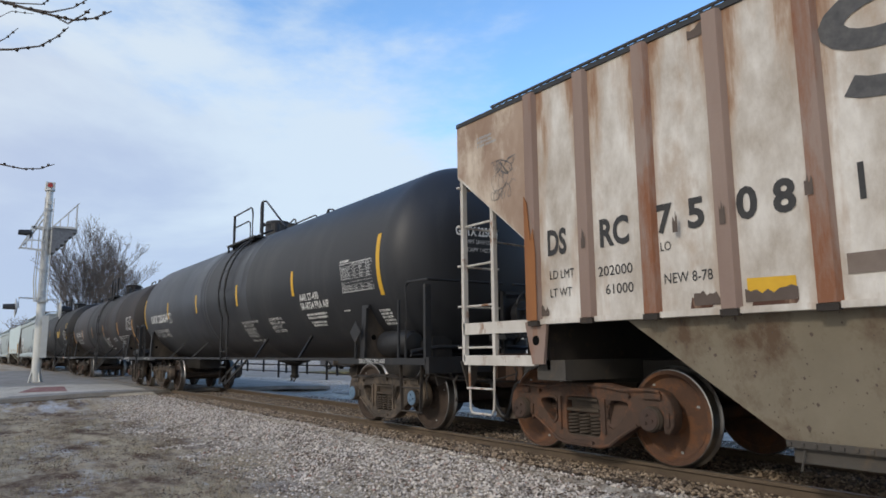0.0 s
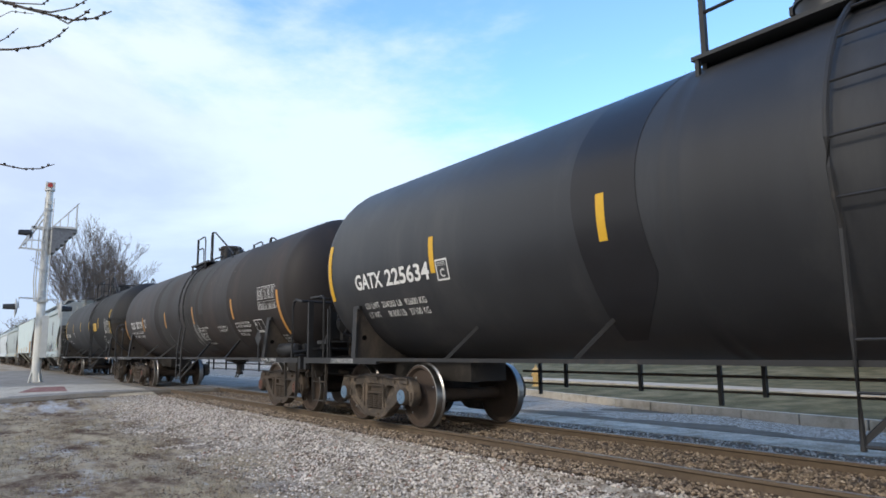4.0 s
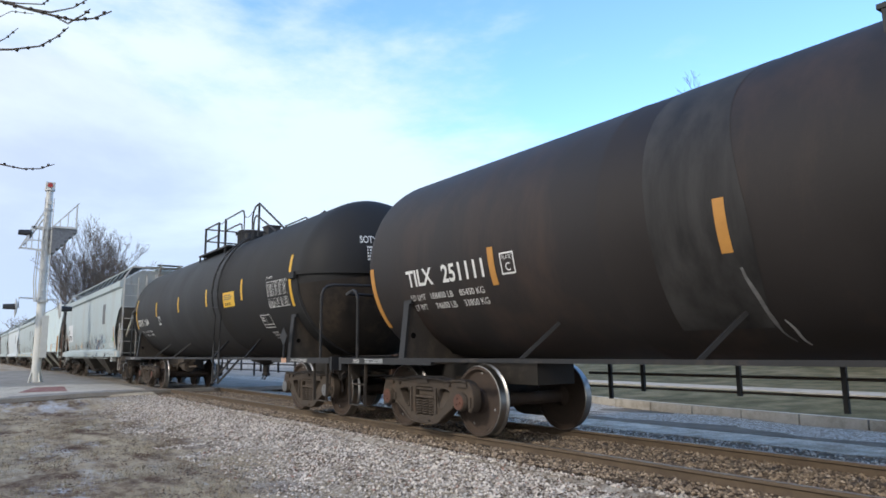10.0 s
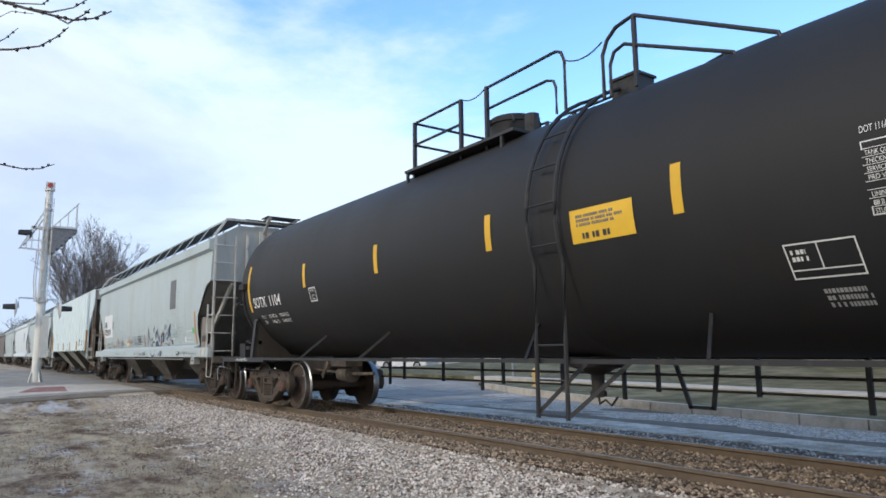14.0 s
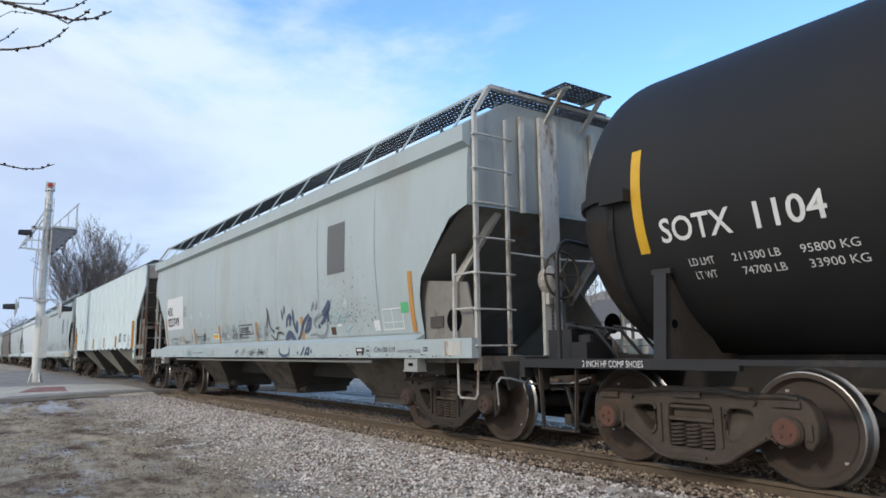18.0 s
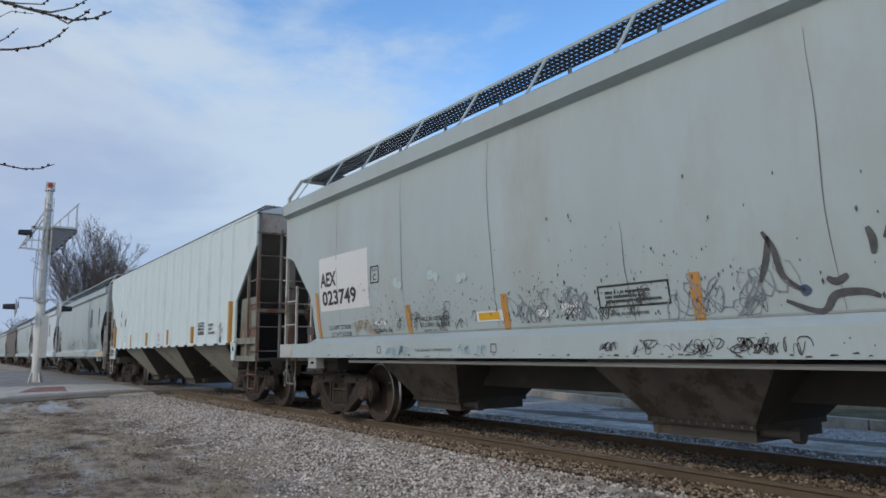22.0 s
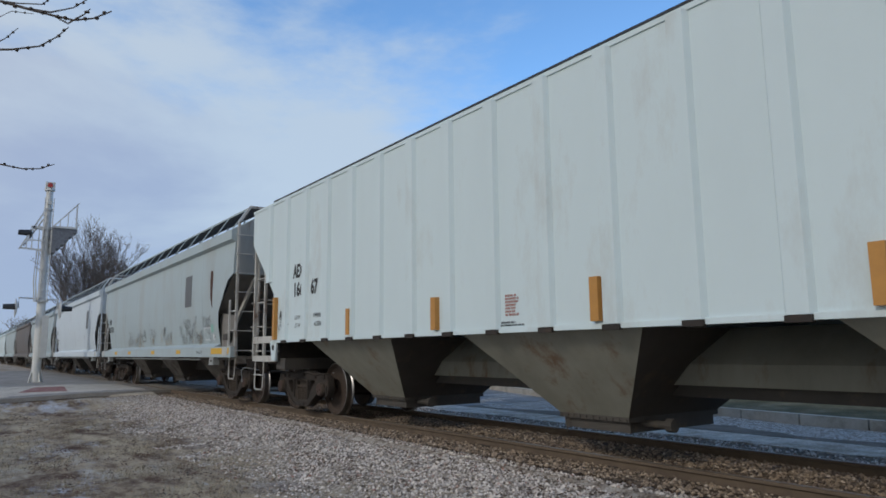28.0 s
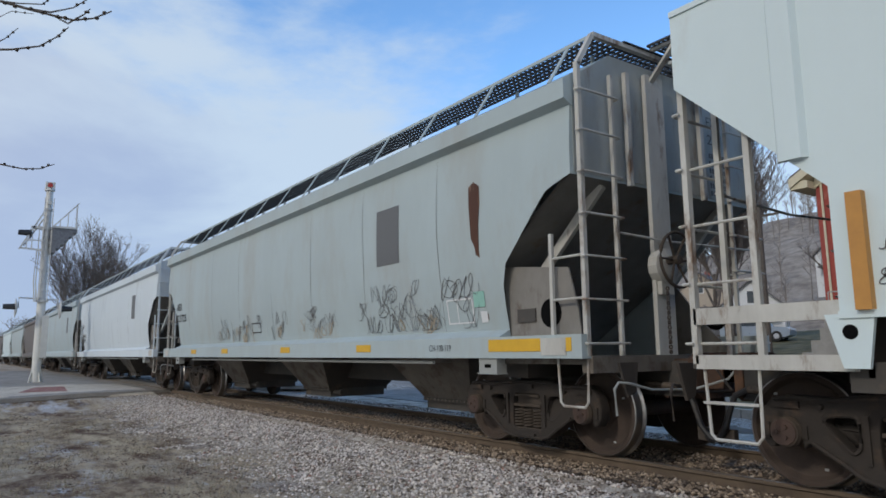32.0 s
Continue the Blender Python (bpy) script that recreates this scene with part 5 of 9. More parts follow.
def smooth_hopper(name, xc, label, paint, half=7.78, half_truck=6.575, detail=2, walkway=True, cut=1.1, cap="rusty"):
    car = new_car(name, xc, label, "hopper car")
    s = Shape()
    rows = HPROF + [(-1.56, 3.84), (-0.95, 4.22), (0.95, 4.22), (1.56, 3.84)] + [(-y, z) for y, z in reversed(HPROF)]

    def reach(z):
        if z >= 2.83:
            return half
        if z >= 2.74:
            return half - 0.34 * (2.83 - z) / 0.09
        if z >= 1.98:
            return half - 0.34 - (cut - 0.34) * (2.74 - z) / 0.76
        return half - cut
    dense = []
    for (ya, za), (yb, zb) in zip(rows, rows[1:]):
        m = 6 if 1.9 < za < 2.8 else (2 if abs(zb - za) > 0.25 else 1)
        dense += [(ya + (yb - ya) * i / m, za + (zb - za) * i / m) for i in range(m)]
    dense.append(rows[-1])
    s.sheet(lambda u, v: ((2 * u - 1) * reach(dense[round(v * (len(dense) - 1))][1]), *dense[round(v * (len(dense) - 1))]), 12, len(dense) - 1)
    upper = [(y, z) for y, z in dense if z >= 2.82]
    for k in (1, -1):
        s.add([(k * half, y, z) for y, z in upper], [tuple(range(len(upper)))])
    part("body", s, paint, car, "", smooth=True)
    for k in (1, -1):
        if detail > 1:
            flat_end = [(y, z) for y, z in rows if z >= 2.9]
            s = Shape().prism([(max(-1.535, min(1.535, y)), z) for y, z in flat_end] + [(1.535, 2.86), (-1.535, 2.86)], k * (half + 0.002), k * (half + 0.008), "yz")
            part("end_sheet", s, M_ENDDIRT, car, "dirt-streaked grey end sheet")
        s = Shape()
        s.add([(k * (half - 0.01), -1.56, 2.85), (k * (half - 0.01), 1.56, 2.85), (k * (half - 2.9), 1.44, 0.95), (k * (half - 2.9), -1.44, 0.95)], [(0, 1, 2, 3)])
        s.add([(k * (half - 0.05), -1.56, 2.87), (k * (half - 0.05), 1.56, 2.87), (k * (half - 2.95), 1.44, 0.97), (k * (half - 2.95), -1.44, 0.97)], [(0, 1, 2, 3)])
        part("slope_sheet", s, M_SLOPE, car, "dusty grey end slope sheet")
    for sy in (-1, 1):
        s = Shape().prism([(sy * 1.54, 3.54), (sy * 1.66, 3.60), (sy * 1.66, 3.80), (sy * 1.50, 3.90)], -half - 0.02, half + 0.02, "yz")
        part("top_chord", s, paint, car)
        s = Shape().span(-half - 0.1, half + 0.1, sy * 1.50, sy * 1.625, 1.02, 1.25)
        s.prism([(sy * 1.46, 1.24), (sy * 1.625, 1.25), (sy * 1.47, 1.33)], -half + cut, half - cut, "yz")
        part("side_sill", s, paint, car)
        s = Shape().tube([(-half_truck + 1.2, sy * 1.52, 0.965), (half_truck - 1.2, sy * 1.52, 0.965)], 0.022, 6)
        part("gate_rod", s, M_GREYD, car)
    if detail:
        for x, high in ((-5.7, 3.5), (-3.76, 3.5), (-1.86, 3.5), (0.02, 2.25), (1.8, 3.4), (3.66, 3.5), (5.6, 3.5)):
            part("seam", Shape().sheet(lambda u, v: (x + (0.004 + 0.006 * math.sin(3.1 * v) ** 2) * (u - 0.5) - 0.05 * v + 0.012 * math.sin(9 * v + x), hside(1.34 + (high - 1.34) * v, 0.004), 1.34 + (high - 1.34) * v), 1, 12), M_FADED, car)
    # centre sill and bolsters under the ends
    part("centre_sill", Shape().span(-half - 0.35, half + 0.35, -0.32, 0.32, 0.62, 0.98), M_CHUTED, car)
    for k in (1, -1):
        part("body_bolster", Shape().span(k * half_truck - 0.2, k * half_truck + 0.2, -1.22, 1.22, 0.80, 1.02), M_CHUTED, car)
        part("end_sill", Shape().span(k * half - 0.02, k * half + k * 0.12, -1.5, 1.5, 0.88, 1.04), M_CHUTEB, car)
        part("end_deck", Shape().span(k * (half - 1.35), k * half, -1.48, 1.48, 0.96, 1.03), M_CHUTEB, car)
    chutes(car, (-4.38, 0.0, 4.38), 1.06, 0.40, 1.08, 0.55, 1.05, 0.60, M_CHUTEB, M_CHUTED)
    for k in (1, -1):
        coupler(car, k * (half + 0.35), k, M_GREYD)
        xe = k * (half + 0.08)
        pm = M_PALEPOST if paint is M_GREY else paint
        for sy in (-1, 1):
            y = sy * 1.52
            part("corner_post", Shape().bar((xe, y, 1.04), (xe, y, 3.98), 0.05, 0.05).bar((xe, y, 3.96), (xe, sy * 1.28, 4.34), 0.05, 0.05), pm, car)
            parts("ladder_rail", (Shape().bar((xe, sy * 1.03, 1.04), (xe, sy * 1.03, 3.95), 0.035, 0.045), Shape().bar((xe - k * 0.45, y, 1.04), (xe - k * 0.45, y, 2.28), 0.035, 0.04)), pm, car)
            for i in range(9):
                z = 1.16 + i * 0.42
                if z < 4.0:
                    part("rung", Shape().tube([(xe, y + sy * 0.05, z), (xe + k * 0.055, y + sy * 0.05, z), (xe + k * 0.06, y, z), (xe + k * 0.06, sy * 1.03, z), (xe + k * 0.055, sy * 0.98, z), (xe, sy * 0.98, z)], 0.013, 6), pm, car)
                if z < 2.3:
                    part("rung", Shape().tube([(xe - k * 0.45, y, z + 0.02), (xe, y, z + 0.02)], 0.013, 6), pm, car)
            stirrup(car, min(xe - k * 0.42, xe - k * 0.02), max(xe - k * 0.42, xe - k * 0.02), y - sy * 0.02, 0.56, 1.03, M_PALEPOST if k == 1 else M_ENDPOST)
            if detail and k == 1:
                s = Shape().bar((k * (half - 1.05), sy * 1.15, 1.8), (k * (half - 0.08), sy * 1.05, 2.8), 0.06, 0.10)
                part("end_brace", s, pm, car)
        parts("end_post", (Shape().bar((xe - k * 0.02, -0.30, 0.98), (xe - k * 0.02, -0.30, 4.1), 0.30, 0.05), Shape().bar((xe - k * 0.02, 0.55, 2.8), (xe - k * 0.02, 0.55, 4.05), 0.06, 0.05),
                           Shape().bar((xe - k * 0.02, -0.75, 2.8), (xe - k * 0.02, -0.75, 4.05), 0.06, 0.05)), pm, car)
        part("end_top_rail", Shape().bar((xe, -1.28, 4.34), (xe, 1.28, 4.34), 0.06, 0.05), pm, car)
        part("end_handrail", Shape().tube([(xe, -1.03, 2.28), (xe + k * 0.05, -0.3, 2.24), (xe, 1.5, 2.28)], 0.013, 6), pm, car)
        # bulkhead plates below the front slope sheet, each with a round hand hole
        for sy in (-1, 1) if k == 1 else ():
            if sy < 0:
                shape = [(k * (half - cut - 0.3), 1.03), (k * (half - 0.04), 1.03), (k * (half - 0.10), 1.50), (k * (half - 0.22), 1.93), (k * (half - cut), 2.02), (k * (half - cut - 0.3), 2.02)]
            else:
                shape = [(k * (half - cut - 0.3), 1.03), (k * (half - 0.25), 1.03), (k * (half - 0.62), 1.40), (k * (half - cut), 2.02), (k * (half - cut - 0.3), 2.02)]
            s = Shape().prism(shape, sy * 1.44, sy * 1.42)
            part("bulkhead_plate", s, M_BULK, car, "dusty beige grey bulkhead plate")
            s = Shape().lathe([(sy * 1.43, 0.15), (sy * 1.446, 0.15), (sy * 1.446, 0.0)], "y", (k * (half - 0.48), 0, 1.48), 18)
            part("hand_hole", s, M_HOLE, car)
        part("defect_card_holder", Shape().span(k * (half - 0.98), k * (half - 0.70), -1.46, -1.44, 1.40, 1.54), M_CHUTED, car)
    brake_wheel(car, (half + 0.30, -0.35, 2.02), 1, 0.29, M_GRIME, M_PALEPOST)
    for k in (1, -1):
        for sy in (-1, 1):
            pad = part("jacking_pad", Shape().span(k * 6.39, k * 6.70, sy * 1.46, sy * 1.60, 0.855, 1.02).span(k * 6.37, k * 6.72, sy * 1.46, sy * 1.612, 0.845, 0.858), M_GREYD, car, "dirty grey jacking pad with a slot")
            part("slot", Shape().span(k * 6.49, k * 6.60, sy * 1.59, sy * 1.603, 0.915, 0.955), M_HOLE, pad)
            part("sill_bracket", Shape().span(k * (half - 0.45), k * (half - 0.10), sy * 1.624, sy * 1.634, 1.05, 1.22), M_PALEPOST, car)
    ch = Shape()
    for i in range(14):
        ch.lathe([(-0.006, 0.012), (0.006, 0.012), (0.006, 0.024), (-0.006, 0.024)], "x" if i % 2 else "y", (half + 0.22, -0.45, 1.72 - 0.05 * i), 8, True)
    part("brake_chain", ch, M_GRIME, car)
    if walkway:
        for sy in (-1, 1):
            s = grating(Shape(), -half - 0.08, half + 0.08, sy * 0.82, sy * 1.22, 4.36, 0.075 if detail > 1 else 0.2)
            part("running_board", s, M_GRATE, car, "dark perforated roof walkway")
            s = Shape()
            n = 13
            for i in range(n):
                x = -half + 0.3 + (2 * half - 0.6) * i / (n - 1)
                s.bar((x, sy * 1.54, 3.88), (x, sy * 1.23, 4.35), 0.05, 0.015)
                s.bar((x, sy * 0.85, 4.25), (x, sy * 0.85, 4.35), 0.04, 0.03)
            s.span(-half, half, sy * 1.225, sy * 1.245, 4.34, 4.375)
            part("walkway_bracket", s, M_GREY, car)
        for k in (1, -1):
            s = grating(Shape(), k * (half - 0.55), k * (half + 0.12), -0.8, 0.8, 4.37, 0.075 if detail > 1 else 0.2)
            part("end_platform", s, M_GRATE, car)
            part("end_platform", grating(Shape(), k * (half + 0.12), k * (half + 0.55), -0.42, 0.42, 4.42, 0.06), M_GRATE, car, "dark grating end platform")
            for y in (-0.34, 0.34):
                part("platform_bracket", Shape().bar((k * (half + 0.06), y, 4.02), (k * (half + 0.45), y, 4.40), 0.07, 0.03).bar((k * (half + 0.06), y, 4.39), (k * (half + 0.54), y, 4.395), 0.05, 0.03), pm, car)
        s = Shape().span(-half + 0.6, half - 0.6, -0.33, 0.33, 4.2, 4.36)
        part("hatch_cover", s, paint, car)
    truck(car, half_truck, cap, M_GRIMEH)
    truck(car, -half_truck, cap, M_GRIMEH)
    return car, (lambda g, x, z: lay(g, lambda u, w: (x + u, hside(z + w), z + w)))


def hstripe(car, x, z0, z1, w=0.10, material=M_ORANGE, lift=0.008):
    part("reflective_stripe", Shape().sheet(lambda u, v: (x + w * (u - 0.5), hside(z0 + (z1 - z0) * v, lift), z0 + (z1 - z0) * v), 1, 6), material, car, "faded orange reflective stripe")


def hpatch(car, x0, x1, z0, z1, material, name="paint_patch", label="", lift=0.0045):
    part(name, Shape().sheet(lambda u, v: (x0 + (x1 - x0) * u, hside(z0 + (z1 - z0) * v, lift), z0 + (z1 - z0) * v), 1, 6), material, car, label)


def ribbed_hopper(name, xc, label, paint, rib_paint, chute, half, half_truck, ribs, top=3.96, bottom=1.32, corner=3.28, cut=1.17, rib_w=0.17, end_paint=M_GREYD, detail=2, bays=(), deep=0.055):
    car = new_car(name, xc, label, "hopper car")
    outline_ = [(half, top), (half, corner), (half - cut, 2.2), (half - cut, bottom), (-half + cut, bottom), (-half + cut, 2.2), (-half, corner), (-half, top)]
    for sy in (-1, 1):
        part("side_sheet", Shape().prism(outline_, sy * 1.56, sy * 1.60), paint, car, "")
        part("top_chord", Shape().span(-half, half, sy * 1.54, sy * 1.615, top - 0.035, top + 0.015), paint if paint is M_WHITEH else M_GRATE, car)
        part("bottom_flange", Shape().span(-half + cut, half - cut, sy * 1.52, sy * 1.625, bottom - 0.03, bottom + 0.02), paint, car)
        for x in ribs:
            lo = bottom - 0.02 if abs(x) < half - cut + 0.05 else 2.2 + (abs(x) - (half - cut)) / cut * (corner - 2.2)
            s = Shape().prism([(x - rib_w / 2, sy * 1.60), (x - rib_w * 0.36, sy * (1.60 + deep)), (x + rib_w * 0.36, sy * (1.60 + deep)), (x + rib_w / 2, sy * 1.60)], lo + 0.03, top - 0.02, "xy")
            part("side_post", s, rib_paint, car)
            if lo < bottom + 0.1:
                part("post_foot", Shape().span(x - rib_w * 0.42, x + rib_w * 0.42, sy * 1.601, sy * (1.605 + deep), bottom - 0.045, bottom + 0.006), M_GRIMEH, car)
        for k in (1, -1):
            s = Shape().prism([(k * (half - cut - 0.22), bottom), (k * (half - cut + 0.10), bottom), (k * (half - cut), 0.96), (k * (half - cut - 0.16), 0.96)], sy * 1.575, sy * 1.61)
            part("jacking_plate", s, rib_paint if rib_paint is not paint else paint, car)
            part("hand_hole", Shape().lathe([(sy * 1.60, 0.05), (sy * 1.6135, 0.05), (sy * 1.6135, 0.0)], "y", (k * (half - cut - 0.06), 0, 1.2), 14), M_HOLE, car)
    s = Shape().add([(x, y, z) for x in (-half, half) for y, z in ((-1.58, top), (-0.7, top + 0.28), (0.7, top + 0.28), (1.58, top))], [(0, 1, 5, 4), (1, 2, 6, 5), (2, 3, 7, 6), (0, 3, 2, 1), (4, 5, 6, 7)])
    part("roof", s, paint, car)
    for k in (1, -1):
        s = Shape().prism([(k * (half - 0.06), top), (k * (half - 0.06), corner + 0.28), (k * (half - 0.02), corner + 0.25), (k * (half - 0.02), top)], -1.56, 1.56)
        part("end_sheet", s, M_ENDSHEET if end_paint is M_OLIVE else end_paint, car, "rust-stained end sheet")
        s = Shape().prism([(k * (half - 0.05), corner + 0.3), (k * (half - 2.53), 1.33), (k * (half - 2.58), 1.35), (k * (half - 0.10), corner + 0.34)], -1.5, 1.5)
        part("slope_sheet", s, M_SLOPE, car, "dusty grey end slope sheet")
        for sy in (-1, 1) if k == 1 else ():
            b = Shape().prism([(k * (half - cut), 1.0), (k * (half - 0.12), 1.0), (k * (half - 0.10), 2.05), (k * (half - 0.16), 2.25), (k * (half - cut), 2.25)], sy * 1.47, sy * 1.45)
            part("bulkhead_plate", b, end_paint, car)
            part("rusty_band", Shape().span(k * (half - cut + 0.02), k * (half - 0.15), sy * 1.475, sy * 1.485, 1.40, 1.58), M_ENDPOST, car)
    for bay in bays:
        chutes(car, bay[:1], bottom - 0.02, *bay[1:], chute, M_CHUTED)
    part("centre_sill", Shape().span(-half - 0.35, half + 0.35, -0.32, 0.32, 0.62, 0.98), M_CHUTED, car)
    part("sill_hood", Shape().prism([(-0.42, 0.74), (0.42, 0.74), (0.42, 0.95), (0.16, bottom - 0.02), (-0.16, bottom - 0.02), (-0.42, 0.95)], -half_truck + 1.3, half_truck - 1.3, "yz"), chute, car, "painted hood over the centre sill")
    for k in (1, -1):
        part("end_bulkhead", Shape().span(k * (half - cut - 0.14), k * (half - cut - 0.10), -1.5, 1.5, 0.9, 1.95), M_GRIMEH, car, "dark brown end bulkhead")
        part("body_bolster", Shape().span(k * half_truck - 0.2, k * half_truck + 0.2, -1.5, 1.5, 0.80, 1.0), M_CHUTED, car)
        part("end_deck", Shape().span(k * (half - cut), k * (half + 0.05), -1.5, 1.5, 0.94, 1.0), M_CHUTED, car)
    for k in (1, -1):
        coupler(car, k * (half + 0.35), k)
        xe = k * (half - 0.02)
        for sy in (-1, 1):
            y = sy * 1.53
            pm = end_paint if end_paint is not M_OLIVE else (M_ENDPOST if k == 1 else M_PALEPOST)
            part("corner_post", Shape().bar((xe, y, 0.98), (xe, y, top), 0.06, 0.05), pm, car)
            parts("ladder_rail", (Shape().bar((xe, sy * 1.06, 0.98), (xe, sy * 1.06, corner + 0.35), 0.04, 0.05), Shape().bar((xe - k * 0.55, y, 0.98), (xe - k * 0.55, y, corner - 0.25), 0.05, 0.05)), pm, car)
            for i in range(8):
                z = 1.14 + i * 0.48
                if z < corner + 0.3:
                    part("rung", Shape().tube([(xe, y + sy * 0.05, z), (xe + k * 0.06, y + sy * 0.05, z), (xe + k * 0.065, y, z), (xe + k * 0.065, sy * 1.06, z), (xe + k * 0.06, sy * 1.0, z), (xe, sy * 1.0, z)], 0.013, 6), pm, car)
                if z < 2.7:
                    part("rung", Shape().tube([(xe - k * 0.55, y - sy * 0.02, z), (xe, y - sy * 0.02, z)], 0.013, 6), pm, car)
            parts("end_rail", [Shape().span(min(xe, xe - k * 1.2), max(xe, xe - k * 1.2), y - 0.03, y + 0.03, a, b) for a, b in ((1.29, 1.42), (0.94, 1.05))], end_paint if k == 1 else pm, car)
            stirrup(car, min(xe - k * 0.5, xe - k * 0.04), max(xe - k * 0.5, xe - k * 0.04), y - sy * 0.02, 0.40, 0.96, pm)
            part("step_tread", Shape().bar((xe - k * 0.5, y, 0.68), (xe - k * 0.04, y, 0.68), 0.05, 0.02), pm, car)
        if k == 1:
            parts("end_post", [Shape().bar((xe, y, 0.98), (xe, y, corner + 0.5), 0.13, 0.06) for y in (-0.82, -0.36, 0.62)], pm, car)
        if k == 1:
            part("end_beam", Shape().bar((xe, -1.5, 1.95), (xe, 1.5, 1.95), 0.10, 0.08), pm, car)
        part("end_handrail", Shape().tube([(xe + k * 0.04, -1.06, 2.45), (xe + k * 0.06, 0.2, 2.4), (xe + k * 0.04, 1.5, 2.45)], 0.013, 6), pm, car)
        if k == 1:
            part("side_beam", Shape().bar((xe, -1.5, 2.05), (k * (half - 1.3), -1.4, 2.05), 0.05, 0.1), pm, car)
        s = grating(Shape(), k * (half - 0.5), k * (half + 0.1), -0.75, 0.75, top + 0.36, 0.09)
        part("end_platform", s, M_GRATE, car)
        part("end_platform", grating(Shape(), k * (half + 0.12), k * (half + 0.55), -0.6, 0.6, top + 0.33, 0.09), M_GRATE, car, "dark grating end platform")
        for y in (-0.45, 0.45):
            part("platform_bracket", Shape().bar((k * (half - 0.01), y, top - 0.12), (k * (half + 0.45), y, top + 0.31), 0.09, 0.03), M_ENDPOST, car, "rusty platform bracket")
    for sy in (-1, 1):
        s = grating(Shape(), -half + 0.3, half - 0.3, sy * 0.95, sy * 1.3, top + 0.22, 0.12 if detail > 1 else 0.3)
        part("running_board", s, M_GRATE, car, "dark perforated roof walkway")
    part("hatch_cover", Shape().span(-half + 0.7, half - 0.7, -0.3, 0.3, top + 0.26, top + 0.4), paint, car)
    brake_wheel(car, (half + 0.24, -0.35, 1.95), 1, 0.28, M_GRIME)
    truck(car, half_truck, "rusty", M_GRIMER if paint is M_CREAM else M_GRIMEH, paint is M_CREAM)
    truck(car, -half_truck, "rusty", M_GRIMER if paint is M_CREAM else M_GRIMEH, paint is M_CREAM)
    return car


# rust-stained hopper at the head, centre at 49.55
C1 = 49.55
H1 = C1 - 41.55
ribs = [-H1 + 1.32 + 0.725 * i for i in range(19)]
car = ribbed_hopper("hopper_car", C1, "rust-stained white ribbed hopper car with black stencilled marks", M_CREAM, M_RUST, M_CREAMC, H1, 6.6, ribs, bays=((-3.25, 0.40, 2.35, 1.02, 1.52, 1.34), (3.25, 0.40, 2.35, 1.02, 1.52, 1.34)), top=3.83, bottom=1.39, corner=3.17, cut=1.25, rib_w=0.175, end_paint=M_RUSTWHITE)
on = flat_side(-1.606)
write(car, on, "DS", 43.06 - C1, 2.05, 0.27, 0.24, M_STENCIL, 0.05)
write(car, on, "RC", 43.75 - C1, 2.05, 0.35, 0.24, M_STENCIL, 0.05)
for ch, x, w in (("7", 44.40, 0.16), ("5", 44.70, 0.16), ("0", 45.14, 0.17), ("8", 45.43, 0.17), ("1", 45.98, 0.08)):
    write(car, on, ch, x - C1, 2.08, w, 0.23, M_STENCIL, 0.05)
write(car, on, "LD LMT", 43.08 - C1, 1.80, 0.34, 0.085, M_STENCIL)
write(car, on, "LT WT", 43.08 - C1, 1.62, 0.30, 0.085, M_STENCIL)
write(car, on, "202000", 43.72 - C1, 1.77, 0.40, 0.09, M_STENCIL)
write(car, on, "61000", 43.80 - C1, 1.60, 0.32, 0.09, M_STENCIL)
write(car, on, "NEW 8-78", 44.44 - C1, 1.64, 0.46, 0.085, M_STENCIL)
write(car, on, "LO", 44.42 - C1, 1.92, 0.11, 0.075, M_STENCIL)
scribble(car, on, 3, 0.34, 0.14, 41.95 - C1, 3.45, M_DULLW, 51)
part("yellow_patch", lay(([(0, 0), (0.37, 0.0), (0.37, 0.13), (0, 0.14)], [(0, 1, 2, 3)]), lambda u, w: (45.18 - C1 + u, -1.606, 1.48 + w)), M_YELLOW, car, "yellow reflective patch")
part("worn_patch", lay(([(0, 0), (0.3, -0.02), (0.36, 0.06), (0.02, 0.08)], [(0, 1, 2, 3)]), lambda u, w: (45.2 - C1 + u, -1.605, 1.38 + w)), M_RUSTY, car)
part("worn_patch", lay(([(0, 0), (0.2, 0.0), (0.22, 0.08), (0.12, 0.06), (0.02, 0.09)], [(0, 1, 2, 3, 4)]), lambda u, w: (44.68 - C1 + u, -1.605, 1.42 + w)), M_RUSTY, car)
M_CORNER = mat("orange running rust", (0.36, 0.15, 0.05), (0.22, 0.09, 0.04), 4, 0.9, c3=(0.34, 0.26, 0.21), lo3=0.56, hi3=0.64, scale3=2, streak=4, bump=0.15)
M_CHIPPED = mat("bare brown primer", (0.13, 0.10, 0.085), (0.09, 0.068, 0.055), 9, 0.85, bump=0.1)
rnd = random.Random(57)
